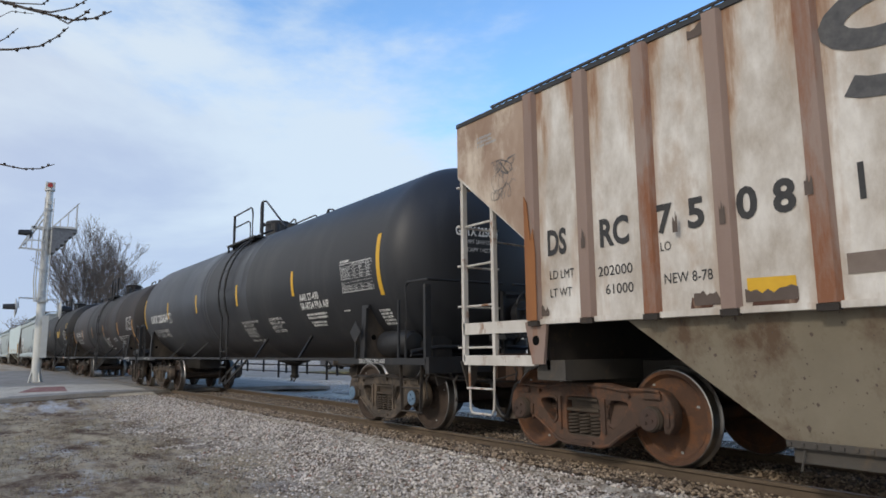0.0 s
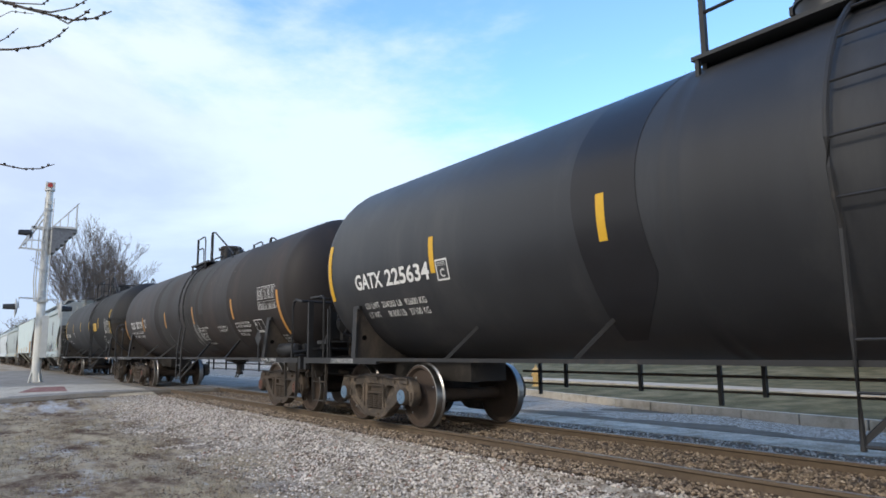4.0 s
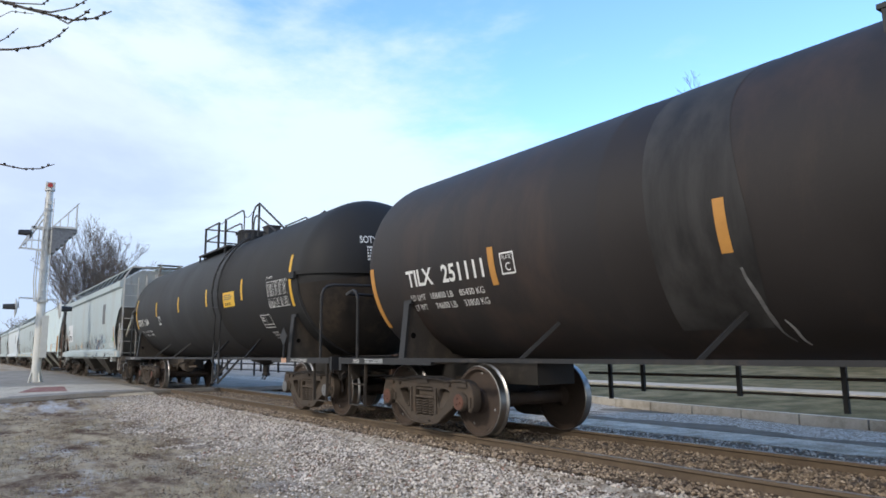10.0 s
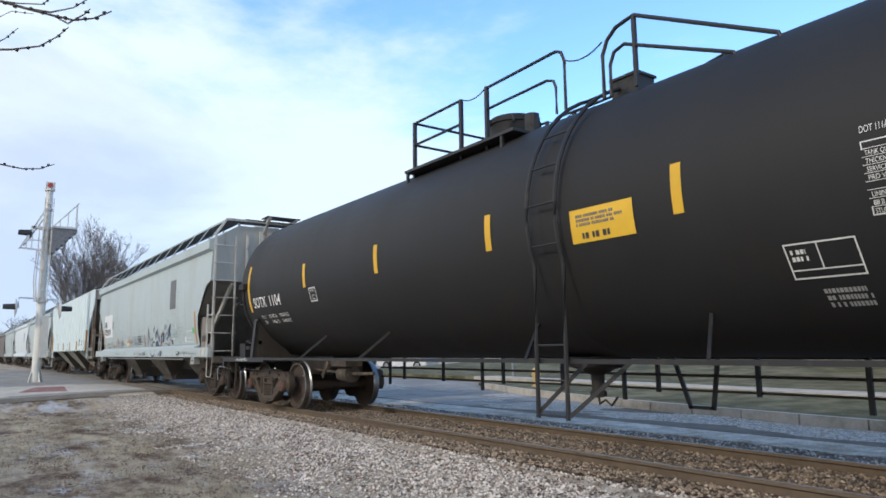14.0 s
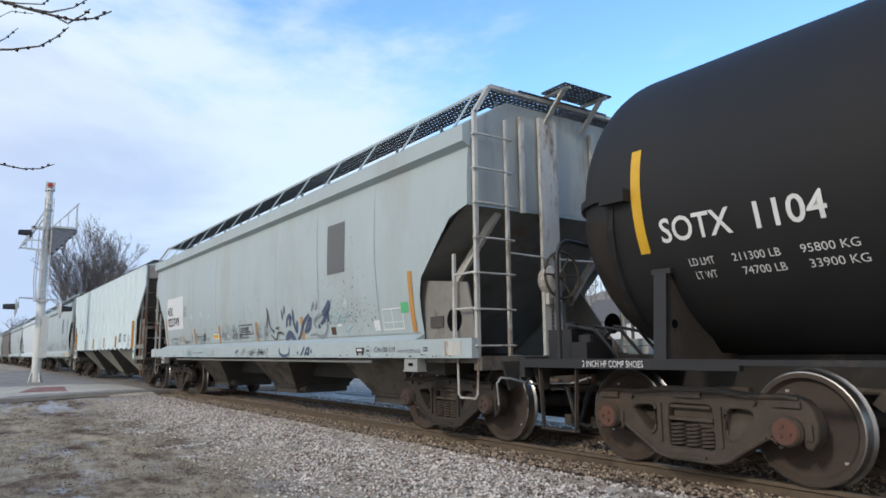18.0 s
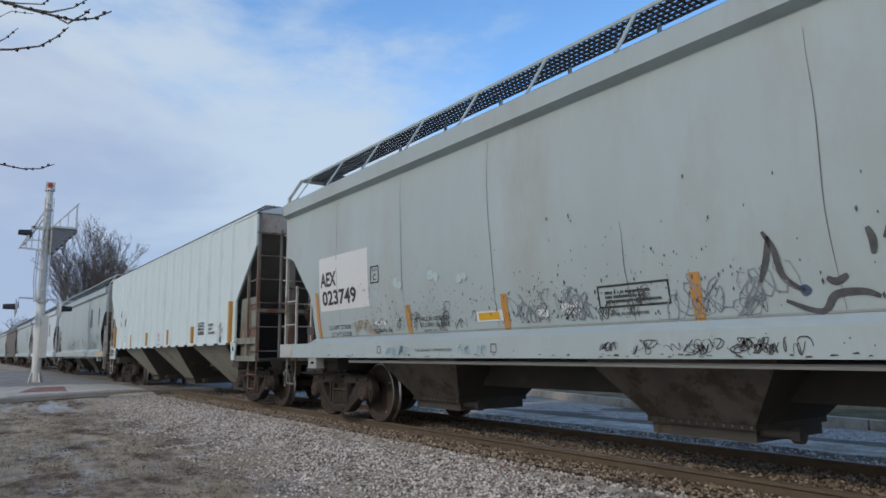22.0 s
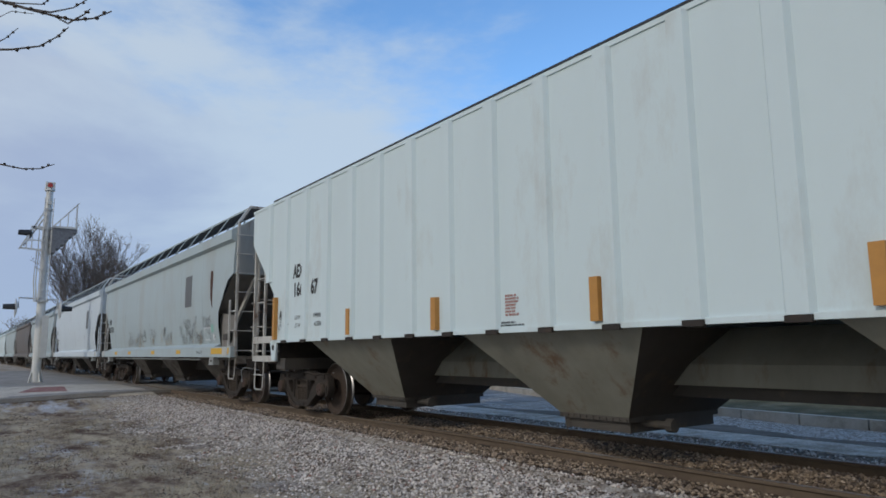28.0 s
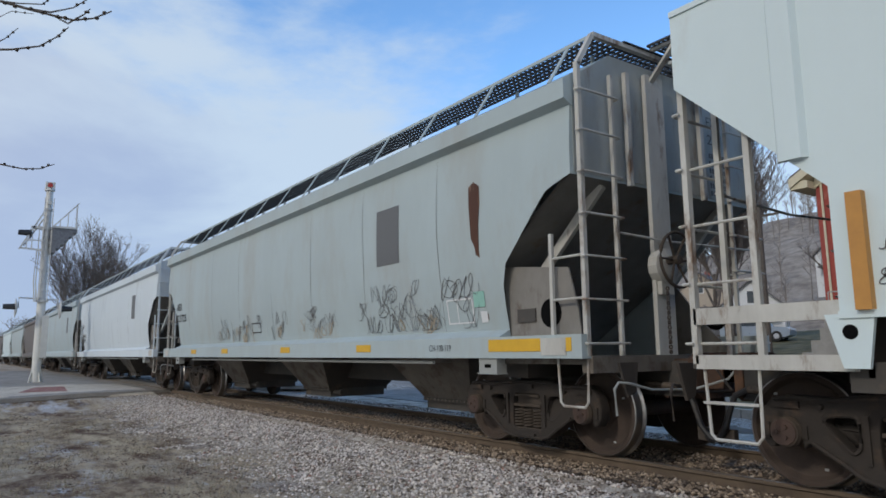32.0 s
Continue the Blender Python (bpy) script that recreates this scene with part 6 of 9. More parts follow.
for x, z, wide, n in ((42.98, 1.44, 0.16, 7), (44.85, 1.44, 0.26, 9), (45.36, 1.44, 0.40, 9), (44.96, 3.66, 0.30, 8), (44.62, 2.05, 0.05, 6), (45.05, 2.05, 0.05, 6), (45.72, 2.15, 0.06, 7), (43.6, 2.05, 0.05, 6)):
    pts = [(-wide / 2 + wide * i / n, 0.0) for i in range(n + 1)] + [(wide / 2 - wide * i / n, rnd.uniform(0.05, 0.12) * (1.6 if wide < 0.1 else 1.0)) for i in range(n + 1)]
    part("chipped_paint", lay((pts, [(i, i + 1, 2 * n - i, 2 * n + 1 - i) for i in range(n)]), lambda u, w: (x - C1 + u, -1.6075 if wide > 0.1 else -1.6625, z + w)), M_CHIPPED, car, "chipped patch down to brown primer")
on_chute = lambda u, w: (u, -1.346 - 0.18 * (w - 0.40) / 0.99, w)
g = []
for i in range(420):
    x, z = rnd.uniform(-5.3, -1.2), 0.42 + 0.95 * rnd.random()
    if abs(x + 3.25) > 1.0 + 1.33 * (z - 0.40) / 0.99:
        continue
    r = rnd.uniform(0.003, 0.009) if i % 7 else rnd.uniform(0.008, 0.02)
    g.append((([(0, -r * rnd.uniform(0.8, 1.8)), (r, 0), (r * 0.2, r), (-r * 0.9, r * 0.3)], [(0, 1, 2, 3)]), x, z))
tagged(part("paint_chips", lay(joined(*g), on_chute), M_CHIPPED, car, "brown rust specks on the chute"), kind="stuff")
part("corner_rust", Shape().prism([(-H1 + 1.245, 1.40), (-H1 + 1.395, 1.40), (-H1 + 1.395, 2.10), (-H1 + 1.37, 2.34), (-H1 + 1.33, 2.22), (-H1 + 1.29, 2.62), (-H1 + 1.245, 2.70)], -1.672, -1.6625), M_CORNER, car, "orange rust on the corner post")
# brown rear panel
part("end_panel", lay(([(0.02, 1.80), (1.2, 0.86), (1.2, 2.42), (0.02, 2.42)], [(0, 1, 2, 3)]), lambda u, w: (-H1 + u, -1.6035, 1.39 + w)), M_BROWNP, car, "brown weathered end panel")
part("rust_patch", lay(([(0.0, 0.0), (0.16, 0.0), (0.13, 0.62), (0.05, 0.74), (0.0, 0.7)], [(0, 1, 2, 3, 4)]), lambda u, w: (-H1 + 1.22 + u, -1.6045, 1.4 + w)), mat("fresh orange rust", (0.40, 0.17, 0.05), (0.28, 0.11, 0.04), 6, 0.9), car, "fresh orange rust")
# thick curved letter-like mark, built as a plain swept band
arc = []
for i in range(13):
    a = radians(40 + 230 * i / 12)
    arc.append((0.36 * math.cos(a), 0.62 + 0.21 * math.sin(a)))
for i in range(1, 13):
    a = radians(90 - 230 * i / 12)
    arc.append((0.36 * math.cos(a), 0.20 + 0.21 * math.sin(a)))
vs, fs = [], []
for i, (x, z) in enumerate(arc):
    a, b = arc[max(0, i - 1)], arc[min(len(arc) - 1, i + 1)]
    d = Vector((b[0] - a[0], b[1] - a[1])).normalized() * 0.09
    vs += [(x - d.y, z + d.x), (x + d.y, z - d.x)]
    if i:
        fs.append((2 * i - 2, 2 * i - 1, 2 * i + 1, 2 * i))
part("painted_emblem", lay((vs, fs), lambda u, w: (46.3 - C1 + u, -1.607, 2.80 + 0.8 * w)), M_SPRAY[1], car, "large dark curved painted emblem")
part("dark_band", lay(([(0, 0), (4, 0), (4, 0.14), (0, 0.14)], [(0, 1, 2, 3)]), lambda u, w: (45.9 - C1 + u, -1.606, 1.58 + w)), mat("faded brown paint", (0.16, 0.12, 0.10), (0.22, 0.18, 0.15), 6, 0.7), car)
scrawl(car, lambda u, w: (u, -1.608, w), 42.05 - C1, 42.55 - C1, 2.8, 3.15, 8, M_FADED, 61, 0.004, 0.22)

# grey hopper with sprayed sides, centre at -19.08
C5 = -19.08
car, on = smooth_hopper("hopper_car", C5, "pale grey covered hopper car with sprayed scrawls", M_GREY)
hpatch(car, -15.07 - C5, -14.46 - C5, 2.34, 3.14, M_PATCH, label="grey painted-over rectangle")
for x, a, b in ((-12.6, 1.36, 2.16), (-25.55, 1.30, 2.08), (-22.78, 1.34, 1.72), (-20.8, 1.32, 1.72), (-18.4, 1.32, 1.72), (-16.18, 1.32, 1.72)):
    hstripe(car, x - C5, a, b)
hpatch(car, -6.36, -4.72, 1.76, 2.63, M_PATCHW, label="fresh white patch behind the car number", lift=0.0035)
write(car, on, "AEX", -6.3, 2.16, 0.55, 0.215, M_STENCIL, 0.045)
write(car, on, "023749", -6.26, 1.86, 1.16, 0.215, M_STENCIL, 0.045)
write(car, on, "LD LMT 223500", -25.2 - C5, 1.46, 0.75, 0.065, M_STENCIL, 0)
write(car, on, "LT WT 62500", -25.15 - C5, 1.35, 0.70, 0.065, M_STENCIL, 0)
write(car, on, "NEW 9-94", -23.75 - C5, 1.36, 0.5, 0.065, M_STENCIL, 0)
part("plate_mark", on(joined((outline(0.24, 0.25, 0.018), 0, 0), (fit_letters("PLATE", 0.15, 0.04), 0.045, 0.17), (fit_letters("C", 0.09, 0.09, 0.02), 0.075, 0.04)), -23.72 - C5, 2.08), M_STENCIL, car)
sill = flat_side(-1.631)
write(car, sill, "CH-100-119", 5.64, 1.095, 0.56, 0.075, M_STENCIL)
write(car, sill, "2 INCH HF COMP SHOES", 6.27, 1.085, 0.55, 0.045, M_FADED, 0)
scribble(car, sill, 2, 0.14, 0.07, 6.88, 1.10, M_FADED, 71)
holder = part("card_holder", Shape().span(5.12, 5.34, -1.642, -1.624, 1.09, 1.165).span(5.14, 5.17, -1.640, -1.624, 1.055, 1.09).span(5.29, 5.32, -1.640, -1.624, 1.055, 1.09), M_CHUTED, car, "dark steel card holder on the sill")
part("card", Shape().span(5.16, 5.30, -1.646, -1.641, 1.115, 1.145), M_PATCHW, holder, "white card")
ring = [(r * math.cos(a * math.pi / 12), r * math.sin(a * math.pi / 12)) for r in (0.062, 0.056) for a in range(24)]
part("round_mark", sill(joined(((ring, [(a, (a + 1) % 24, 24 + (a + 1) % 24, 24 + a) for a in range(24)]), 0, 0), (bars(1, 0.085, 0.04, 72), -0.042, -0.02)), 5.47, 1.125), M_STENCIL, car)
# black scuffs where the side meets the sill and along its lower lip
rnd = random.Random(15)
g = []
for i in range(160):
    x, z = rnd.uniform(-6.0, 7.6), (rnd.uniform(1.03, 1.06) if i % 3 else rnd.uniform(1.08, 1.22))
    w, h = rnd.uniform(0.01, 0.07) if i % 3 else rnd.uniform(0.006, 0.018), rnd.uniform(0.004, 0.016)
    g.append((([(0, 0), (w, rnd.uniform(-0.003, 0.003)), (w * 0.8, h), (w * 0.2, h * rnd.uniform(0.5, 1.2))], [(0, 1, 2, 3)]), x, z))
tagged(part("paint_chips", sill(joined(*g), 0, 0), M_CHUTED, car, "dark scuffs along the sill"), kind="stuff")
part("dirt_line", lay(([(-6.6, 0), (6.6, 0), (6.6, 0.016), (-6.6, 0.016)], [(0, 1, 2, 3)]), lambda u, w: (u, hside(1.335 + w, 0.008), 1.335 + w)), M_GREYD, car, "darker grey line along the foot of the side")
place5 = lambda u, w: (u, hside(w, 0.009), w)


def sprayed(car, place, strokes, w, material, label):
    """Broad soft-ended strokes through a few turning points each."""
    for path in strokes:
        pts = [Vector(p) for p in path]
        if len(pts) == 2:
            pts.insert(1, (pts[0] + pts[1]) / 2 + Vector((0.015, 0.0)))
        fine = []
        for i in range(len(pts) - 1):
            a, b, c, d = pts[max(0, i - 1)], pts[i], pts[i + 1], pts[min(len(pts) - 1, i + 2)]
            for k in range(6):
                t = k / 6
                fine.append(tuple(0.5 * (2 * b + (c - a) * t + (2 * a - 5 * b + 4 * c - d) * t * t + (3 * b - a - 3 * c + d) * t ** 3)))
        fine.append(tuple(pts[-1]))
        part("sprayed_mark", lay(ribbon(fine, w), place), material, car, label)


def blot(r, seed):
    """A ragged round dab of paint."""
    rr = random.Random(seed)
    return [(r * rr.uniform(0.8, 1.15) * math.cos(a * 0.524), r * rr.uniform(0.8, 1.15) * math.sin(a * 0.524)) for a in range(12)], [tuple(range(12))]


on_sill = lambda u, w: (u, -1.632, w)
sprayed(car, place5, ([(1.30, 1.96), (1.37, 1.82), (1.42, 1.61), (1.56, 1.50)], [(1.34, 1.92), (1.24, 1.59)], [(1.41, 1.44), (1.65, 1.35), (1.76, 1.46), (1.94, 1.47), (2.04, 1.43)],
                      [(2.02, 1.89), (2.04, 1.71)], [(2.17, 1.95), (2.12, 1.80)], [(1.72, 1.58), (1.78, 1.55), (1.86, 1.59)]), 0.026, M_SPRAY[1], "dark sprayed stroke")
sprayed(car, place5, ([(2.21, 1.56), (2.29, 1.72), (2.43, 1.75), (2.36, 1.58)], [(2.55, 1.86), (2.55, 1.68), (2.64, 1.47), (2.71, 1.66)], [(2.66, 1.33), (2.82, 1.43), (2.99, 1.62), (3.23, 1.75)],
                      [(2.99, 1.45), (3.26, 1.68), (3.21, 1.52), (3.02, 1.44)], [(3.67, 1.57), (3.84, 1.65), (3.98, 1.78)], [(3.95, 1.59), (3.94, 1.73)]), 0.042, M_SPRAY[0], "broad dark blue sprayed stroke")
sprayed(car, place5, ([(2.10, 1.32), (2.34, 1.43), (2.55, 1.31)], [(3.75, 1.72), (3.95, 1.81), (4.04, 1.93)]), 0.075, M_SPRAY[0], "broad dark blue sprayed stroke")
sprayed(car, place5, ([(3.17, 1.39), (3.42, 1.40), (3.63, 1.36), (3.80, 1.40), (3.89, 1.50), (3.91, 1.60)], [(3.50, 1.51), (3.41, 1.58), (3.50, 1.68), (3.75, 1.72)], [(3.33, 1.80), (3.43, 1.95)], [(3.48, 1.81), (3.58, 1.94)]), 0.030, M_SPRAY[5], "faded grey blue sprayed stroke")
sprayed(car, on_sill, ([(2.17, 1.19), (2.17, 1.10), (2.36, 1.05), (2.59, 1.08), (2.62, 1.20)], [(3.11, 1.05), (3.26, 1.20)], [(3.28, 1.05), (3.35, 1.15), (3.45, 1.17), (3.41, 1.05)], [(3.28, 1.09), (3.46, 1.08)]), 0.024, M_SPRAY[0], "dark blue sprayed stroke")
sprayed(car, place5, ([(4.17, 1.71), (4.18, 1.60), (4.26, 1.58), (4.35, 1.69), (4.43, 1.68), (4.48, 1.56), (4.57, 1.64), (4.75, 1.70)], [(4.52, 1.34), (4.62, 1.46), (4.75, 1.5)]), 0.022, M_SPRAY[3], "pale blue sprayed stroke")
for i, (x, z) in enumerate(((1.56, 1.51), (3.60, 1.53), (3.66, 1.34))):
    part("sprayed_mark", lay(joined((blot(0.04, i), x, z)), place5), M_SPRAY[0], car, "dark blue dab")
for i, (x, z) in enumerate(((3.0, 1.10), (3.54, 1.12))):
    part("sprayed_mark", lay(joined((blot(0.03, i + 9), x, z)), on_sill), M_SPRAY[0], car, "dark blue dab")
for i, (x, z, r) in enumerate(((4.59, 1.85, 0.07), (-3.95, 2.04, 0.07), (-3.85, 2.0, 0.06), (-3.1, 2.06, 0.07), (-2.98, 2.03, 0.06), (-2.5, 1.96, 0.06), (-2.4, 1.98, 0.05))):
    part("sprayed_mark", lay(joined((blot(r, i + 20), x, z)), place5), M_SPRAY[6], car, "faint pale blue cloud of spray")
# the small wild scrawls along the foot of the side
scrawl(car, place5, -0.9, 1.2, 1.40, 1.62, 10, M_SPRAY[1], 73, 0.0045, 0.16)
scrawl(car, place5, -4.9, -1.9, 1.40, 1.66, 15, M_SPRAY[1], 74, 0.004, 0.15)
scrawl(car, place5, -1.7, -0.4, 1.42, 1.66, 12, M_SPRAY[5], 79, 0.006, 0.2)
scrawl(car, place5, -5.3, -4.7, 1.38, 1.52, 10, M_SPRAY[4], 76, 0.007, 0.16)
scrawl(car, place5, 0.3, 1.1, 1.38, 1.66, 9, M_SPRAY[5], 80, 0.006, 0.24)
scrawl(car, on_sill, -0.3, 1.6, 1.08, 1.15, 26, M_SPRAY[1], 77, 0.0045, 0.09)
scrawl(car, on_sill, -4.2, -3.6, 1.08, 1.14, 7, M_SPRAY[3], 78, 0.008, 0.12)
scrawl(car, on_sill, -2.5, -1.2, 1.09, 1.14, 5, M_SPRAY[3], 82, 0.006, 0.09)
write(car, on, "THIS CAR DESIGNED", -3.46, 1.49, 0.66, 0.05, M_STENCIL, 0)
write(car, on, "TO CARRY 286,000 LB", -3.46, 1.41, 0.66, 0.05, M_STENCIL, 0)
write(car, on, "GROSS RAIL LOAD", -3.38, 1.33, 0.52, 0.05, M_STENCIL, 0)
write(car, sill, "THIS CAR HAS 3 COMPARTMENTS", -3.38, 1.10, 0.80, 0.035, M_STENCIL, 0)
for x in (-4.35, -1.85):
    part("sill_mark", sill(outline(0.10, 0.10, 0.012), x, 1.08), M_FADED, car)
hpatch(car, -2.2, -1.83, 1.45, 1.53, M_YELLOW, "worn_patch", "worn yellow sticker", 0.007)
for x0, x1, z0, z1 in ((-2.24, -1.76, 1.43, 1.55), (-0.86, -0.62, 1.45, 1.56), (-1.2, -1.05, 1.44, 1.52), (4.25, 4.42, 1.50, 1.54), (-4.62, -4.3, 1.48, 1.53)):
    hpatch(car, x0, x1, z0, z1, M_PATCHW, "worn_patch", "scraped white sticker remains", 0.0055)
hpatch(car, 4.02, 4.18, 1.38, 1.50, M_RUSTY, "rust_patch", "", 0.0055)
rnd = random.Random(9)
g = []
chips = ((-4.6, 0.35), (-3.7, 0.5), (-3.0, 0.4), (-1.3, 0.35), (-0.7, 0.4), (-0.2, 0.5), (0.6, 0.3), (3.7, 0.35), (4.15, 0.3), (4.6, 0.3), (5.0, 0.4))
for i in range(1150):
    cx, wide = rnd.choice(chips)
    x = rnd.gauss(cx, wide) if i % 9 else rnd.uniform(-5.0, 5.9)
    z = 1.40 + min(1.6, rnd.expovariate(4.5)) + (0.15 if cx > 3 else 0.0)
    r = rnd.uniform(0.003, 0.010) if i % 6 else rnd.uniform(0.008, 0.016)
    g.append((([(0, -r * rnd.uniform(1.0, 2.4)), (r * 0.7, 0), (r * 0.2, r * 1.6), (-r * 0.7, r * 0.3)], [(0, 1, 2, 3)]), x, z))
tagged(part("paint_chips", lay(joined(*g), place5), M_SPRAY[1], car, "dark chips and drips"), kind="stuff")
part("stencil_box", on(joined((outline(0.55, 0.30, 0.02), 0, 0), (([(0, 0), (0.015, 0), (0.015, 0.3), (0, 0.3)], [(0, 1, 2, 3)]), 0.26, 0), (([(0, 0), (0.55, 0), (0.55, 0.013), (0, 0.013)], [(0, 1, 2, 3)]), 0, 0.1)), -13.4 - C5, 1.4), M_PATCHW, car)
hpatch(car, -12.88 - C5, -12.7 - C5, 1.62, 1.76, mat("green sticker", (0.12, 0.5, 0.2), (0.1, 0.42, 0.18), 8, 0.6), "sticker", "green sticker", 0.008)
hpatch(car, -13.65 - C5, -13.48 - C5, 1.4, 1.55, M_PATCHW, "sticker", "white sticker", 0.008)
part("frame_mark", on(joined((outline(0.80, 0.21, 0.018), 0, 0), (bars(3, 0.62, 0.12, 88), 0.09, 0.045)), -0.37, 1.48), M_STENCIL, car)
scribble(car, on, 1, 0.6, 0.04, -0.25, 1.41, M_FADED, 89)
part("lettering", lay(joined((fit_letters("EX", 0.2, 0.12), 0, 0.3), (fit_letters("23749", 0.5, 0.12), 0, 0.08), (bars(6, 0.45, 0.55, 79), 0.02, -0.55)), lambda u, w: (7.79, 0.75 + u, 3.45 + w)), M_FADED, car)

# white ribbed hopper, centre at -36.35
C6 = -36.35
ribs = [-7.0 + 0.842 * i for i in range(18)]
car = ribbed_hopper("hopper_car", C6, "white ribbed covered hopper car with orange stripes", M_WHITEH, M_WHITEH, M_CHUTE, 7.95, 6.6, [x for x in ribs if abs(x) < 7.2], end_paint=M_OLIVE, bays=tuple((x, 0.38, 1.32, 0.46, 1.52, 0.74) for x in (-3.95, 0.35, 4.62)), deep=0.05, rib_w=0.23)
on = flat_side(-1.606)
for x, a, b in ((-29.8, 1.32, 2.22), (-42.95, 1.34, 2.12), (-40.0, 1.36, 1.75), (-37.72, 1.36, 1.76), (-35.1, 1.36, 1.77), (-32.7, 1.36, 1.77)):
    part("reflective_stripe", Shape().span(x - C6 - 0.05, x - C6 + 0.05, -1.668, -1.60, a, b), M_ORANGE, car, "faded orange reflective stripe")
write(car, on, "AEX", -42.2 - C6, 2.42, 0.42, 0.22, M_STENCIL, 0.055)
write(car, on, "166", -42.19 - C6, 2.09, 0.43, 0.225, M_STENCIL, 0.055)
write(car, on, "67", -41.45 - C6, 2.09, 0.27, 0.225, M_STENCIL, 0.055)
write(car, on, "LD LMT", -42.1 - C6, 1.68, 0.3, 0.07, M_STENCIL)
write(car, on, "LT WT", -42.08 - C6, 1.54, 0.26, 0.07, M_STENCIL)
write(car, on, "199800", -41.35 - C6, 1.68, 0.3, 0.07, M_STENCIL)
write(car, on, "63200", -41.3 - C6, 1.54, 0.26, 0.07, M_STENCIL)
scribble(car, on, 7, 0.22, 0.24, -36.42 - C6, 1.47, mat("faded red stencil", (0.36, 0.12, 0.10), (0.42, 0.24, 0.2), 9, 0.7), 81)
scribble(car, on, 2, 0.5, 0.06, -36.62 - C6, 1.36, M_STENCIL, 82)
scrawl(car, lambda u, w: (u, -1.607, w), -42.85 - C6, -42.5 - C6, 1.42, 1.85, 16, M_SPRAY[1], 83, 0.007, 0.11)
part("stencil_box", on(joined((outline(0.5, 0.3, 0.03), 0, 0), (bars(3, 0.44, 0.24, 84, 0.3), 0.03, 0.03)), -32.3 - C6, 1.55), M_STENCIL, car)
scribble(car, on, 3, 0.62, 0.28, -31.55 - C6, 1.55, M_FADED, 85)
scrawl(car, lambda u, w: (u, -1.607, w), -30.9 - C6, -30.55 - C6, 1.38, 1.75, 9, M_FADED, 86, 0.006, 0.16)
write(car, flat_side(-1.618), "PULL HERE", 7.95 - 1.42, 1.10, 0.18, 0.03, M_FADED, 0)

# second grey hopper, centre at -53.43
C7 = -53.43
car, on = smooth_hopper("hopper_car", C7, "pale grey covered hopper car with rust streak, yellow sill patches", M_GREY, 7.88)
hpatch(car, -49.39 - C7, -48.78 - C7, 2.3, 3.1, M_PATCH, label="grey painted-over rectangle")
g = ([(0, 0.92), (0.0, 0.7), (0.03, 0.3), (0.09, 0.2), (0.2, -0.65), (0.235, -0.65), (0.17, 0.15), (0.18, 0.45), (0.21, 0.7), (0.2, 0.9), (0.1, 0.97)], [(0, 1, 8, 9, 10), (1, 2, 7, 8), (2, 3, 6, 7), (3, 4, 5, 6)])
part("rust_streak", on(g, -47.2 - C7, 2.1), M_RUSTY, car, "brown rust streak")
write(car, on, "AEX", -60.3 - C7, 2.25, 0.5, 0.18, M_STENCIL, 0.03)
write(car, on, "023725", -60.4 - C7, 1.95, 1.0, 0.18, M_STENCIL, 0.03)
for x in (-58.6, -56.2, -52.8, -49.9):
    part("yellow_patch", Shape().span(x - C7, x - C7 + 0.42, -1.632, -1.62, 1.1, 1.2), M_YELLOW, car, "yellow reflective patch")
part("yellow_patch", Shape().span(6.6, 7.85, -1.632, -1.62, 1.09, 1.22), M_YELLOW, car, "yellow reflective patch")
place7 = lambda u, w: (u, hside(w, 0.009), w)
scrawl(car, place7, -50 - C7, -47.3 - C7, 1.4, 1.95, 26, M_FADED, 91, 0.006, 0.26)
scrawl(car, place7, -58 - C7, -51 - C7, 1.4, 1.8, 30, M_FADED, 92, 0.006, 0.22)
scrawl(car, place7, -58 - C7, -48 - C7, 1.36, 1.6, 18, M_SPRAY[4], 93, 0.009, 0.2)
part("stencil_box", on(joined((outline(0.52, 0.30, 0.02), 0, 0), (([(0, 0), (0.015, 0), (0.015, 0.3), (0, 0.3)], [(0, 1, 2, 3)]), 0.2, 0)), -47.75 - C7, 1.42), M_PATCHW, car)
hpatch(car, -47.2 - C7, -47.0 - C7, 1.6, 1.78, mat("pale green sticker", (0.3, 0.55, 0.45), (0.25, 0.46, 0.4), 8, 0.6), "sticker", "pale green sticker", 0.008)
hpatch(car, -47.1 - C7, -46.98 - C7, 1.42, 1.55, M_PATCHW, "sticker", "white sticker", 0.008)
write(car, sill, "CH-100-119", -48.0 - C7, 1.10, 0.46, 0.075, M_STENCIL)
part("frame_mark", on(outline(0.5, 0.2, 0.02), -54.6 - C7, 1.5), M_STENCIL, car)
part("lettering", lay(joined((fit_letters("EX", 0.2, 0.12), 0, 0.3), (fit_letters("23", 0.22, 0.12), 0, 0.08), (bars(6, 0.45, 0.55, 95), 0.02, -0.55)), lambda u, w: (7.89, 0.75 + u, 3.45 + w)), M_FADED, car)

# the cars that follow, never close
far = [(-70.55, M_BLUEW, "bluish white covered hopper car", 1), (-87.65, M_GREY, "pale grey covered hopper car", 1), (-104.75, M_BROWNH, "dark brownish hopper car", 1),
       (-121.85, M_GREY, "pale grey covered hopper car", 0), (-138.95, M_WHITEH, "white covered hopper car", 0), (-156.05, M_BROWNH, "dark brownish hopper car", 0)]
for xc, paint, label, d in far:
    car, on = smooth_hopper("hopper_car", xc, label, paint, detail=d)
    if d:
        write(car, on, "AEX", -6.9, 2.3, 0.5, 0.18, M_STENCIL, 0.03)
        scribble(car, on, 2, 1.0, 0.4, -6.9, 1.7, M_FADED, int(-xc))
        hpatch(car, 4.2, 4.75, 2.3, 3.1, M_PATCH, label="grey painted-over rectangle")


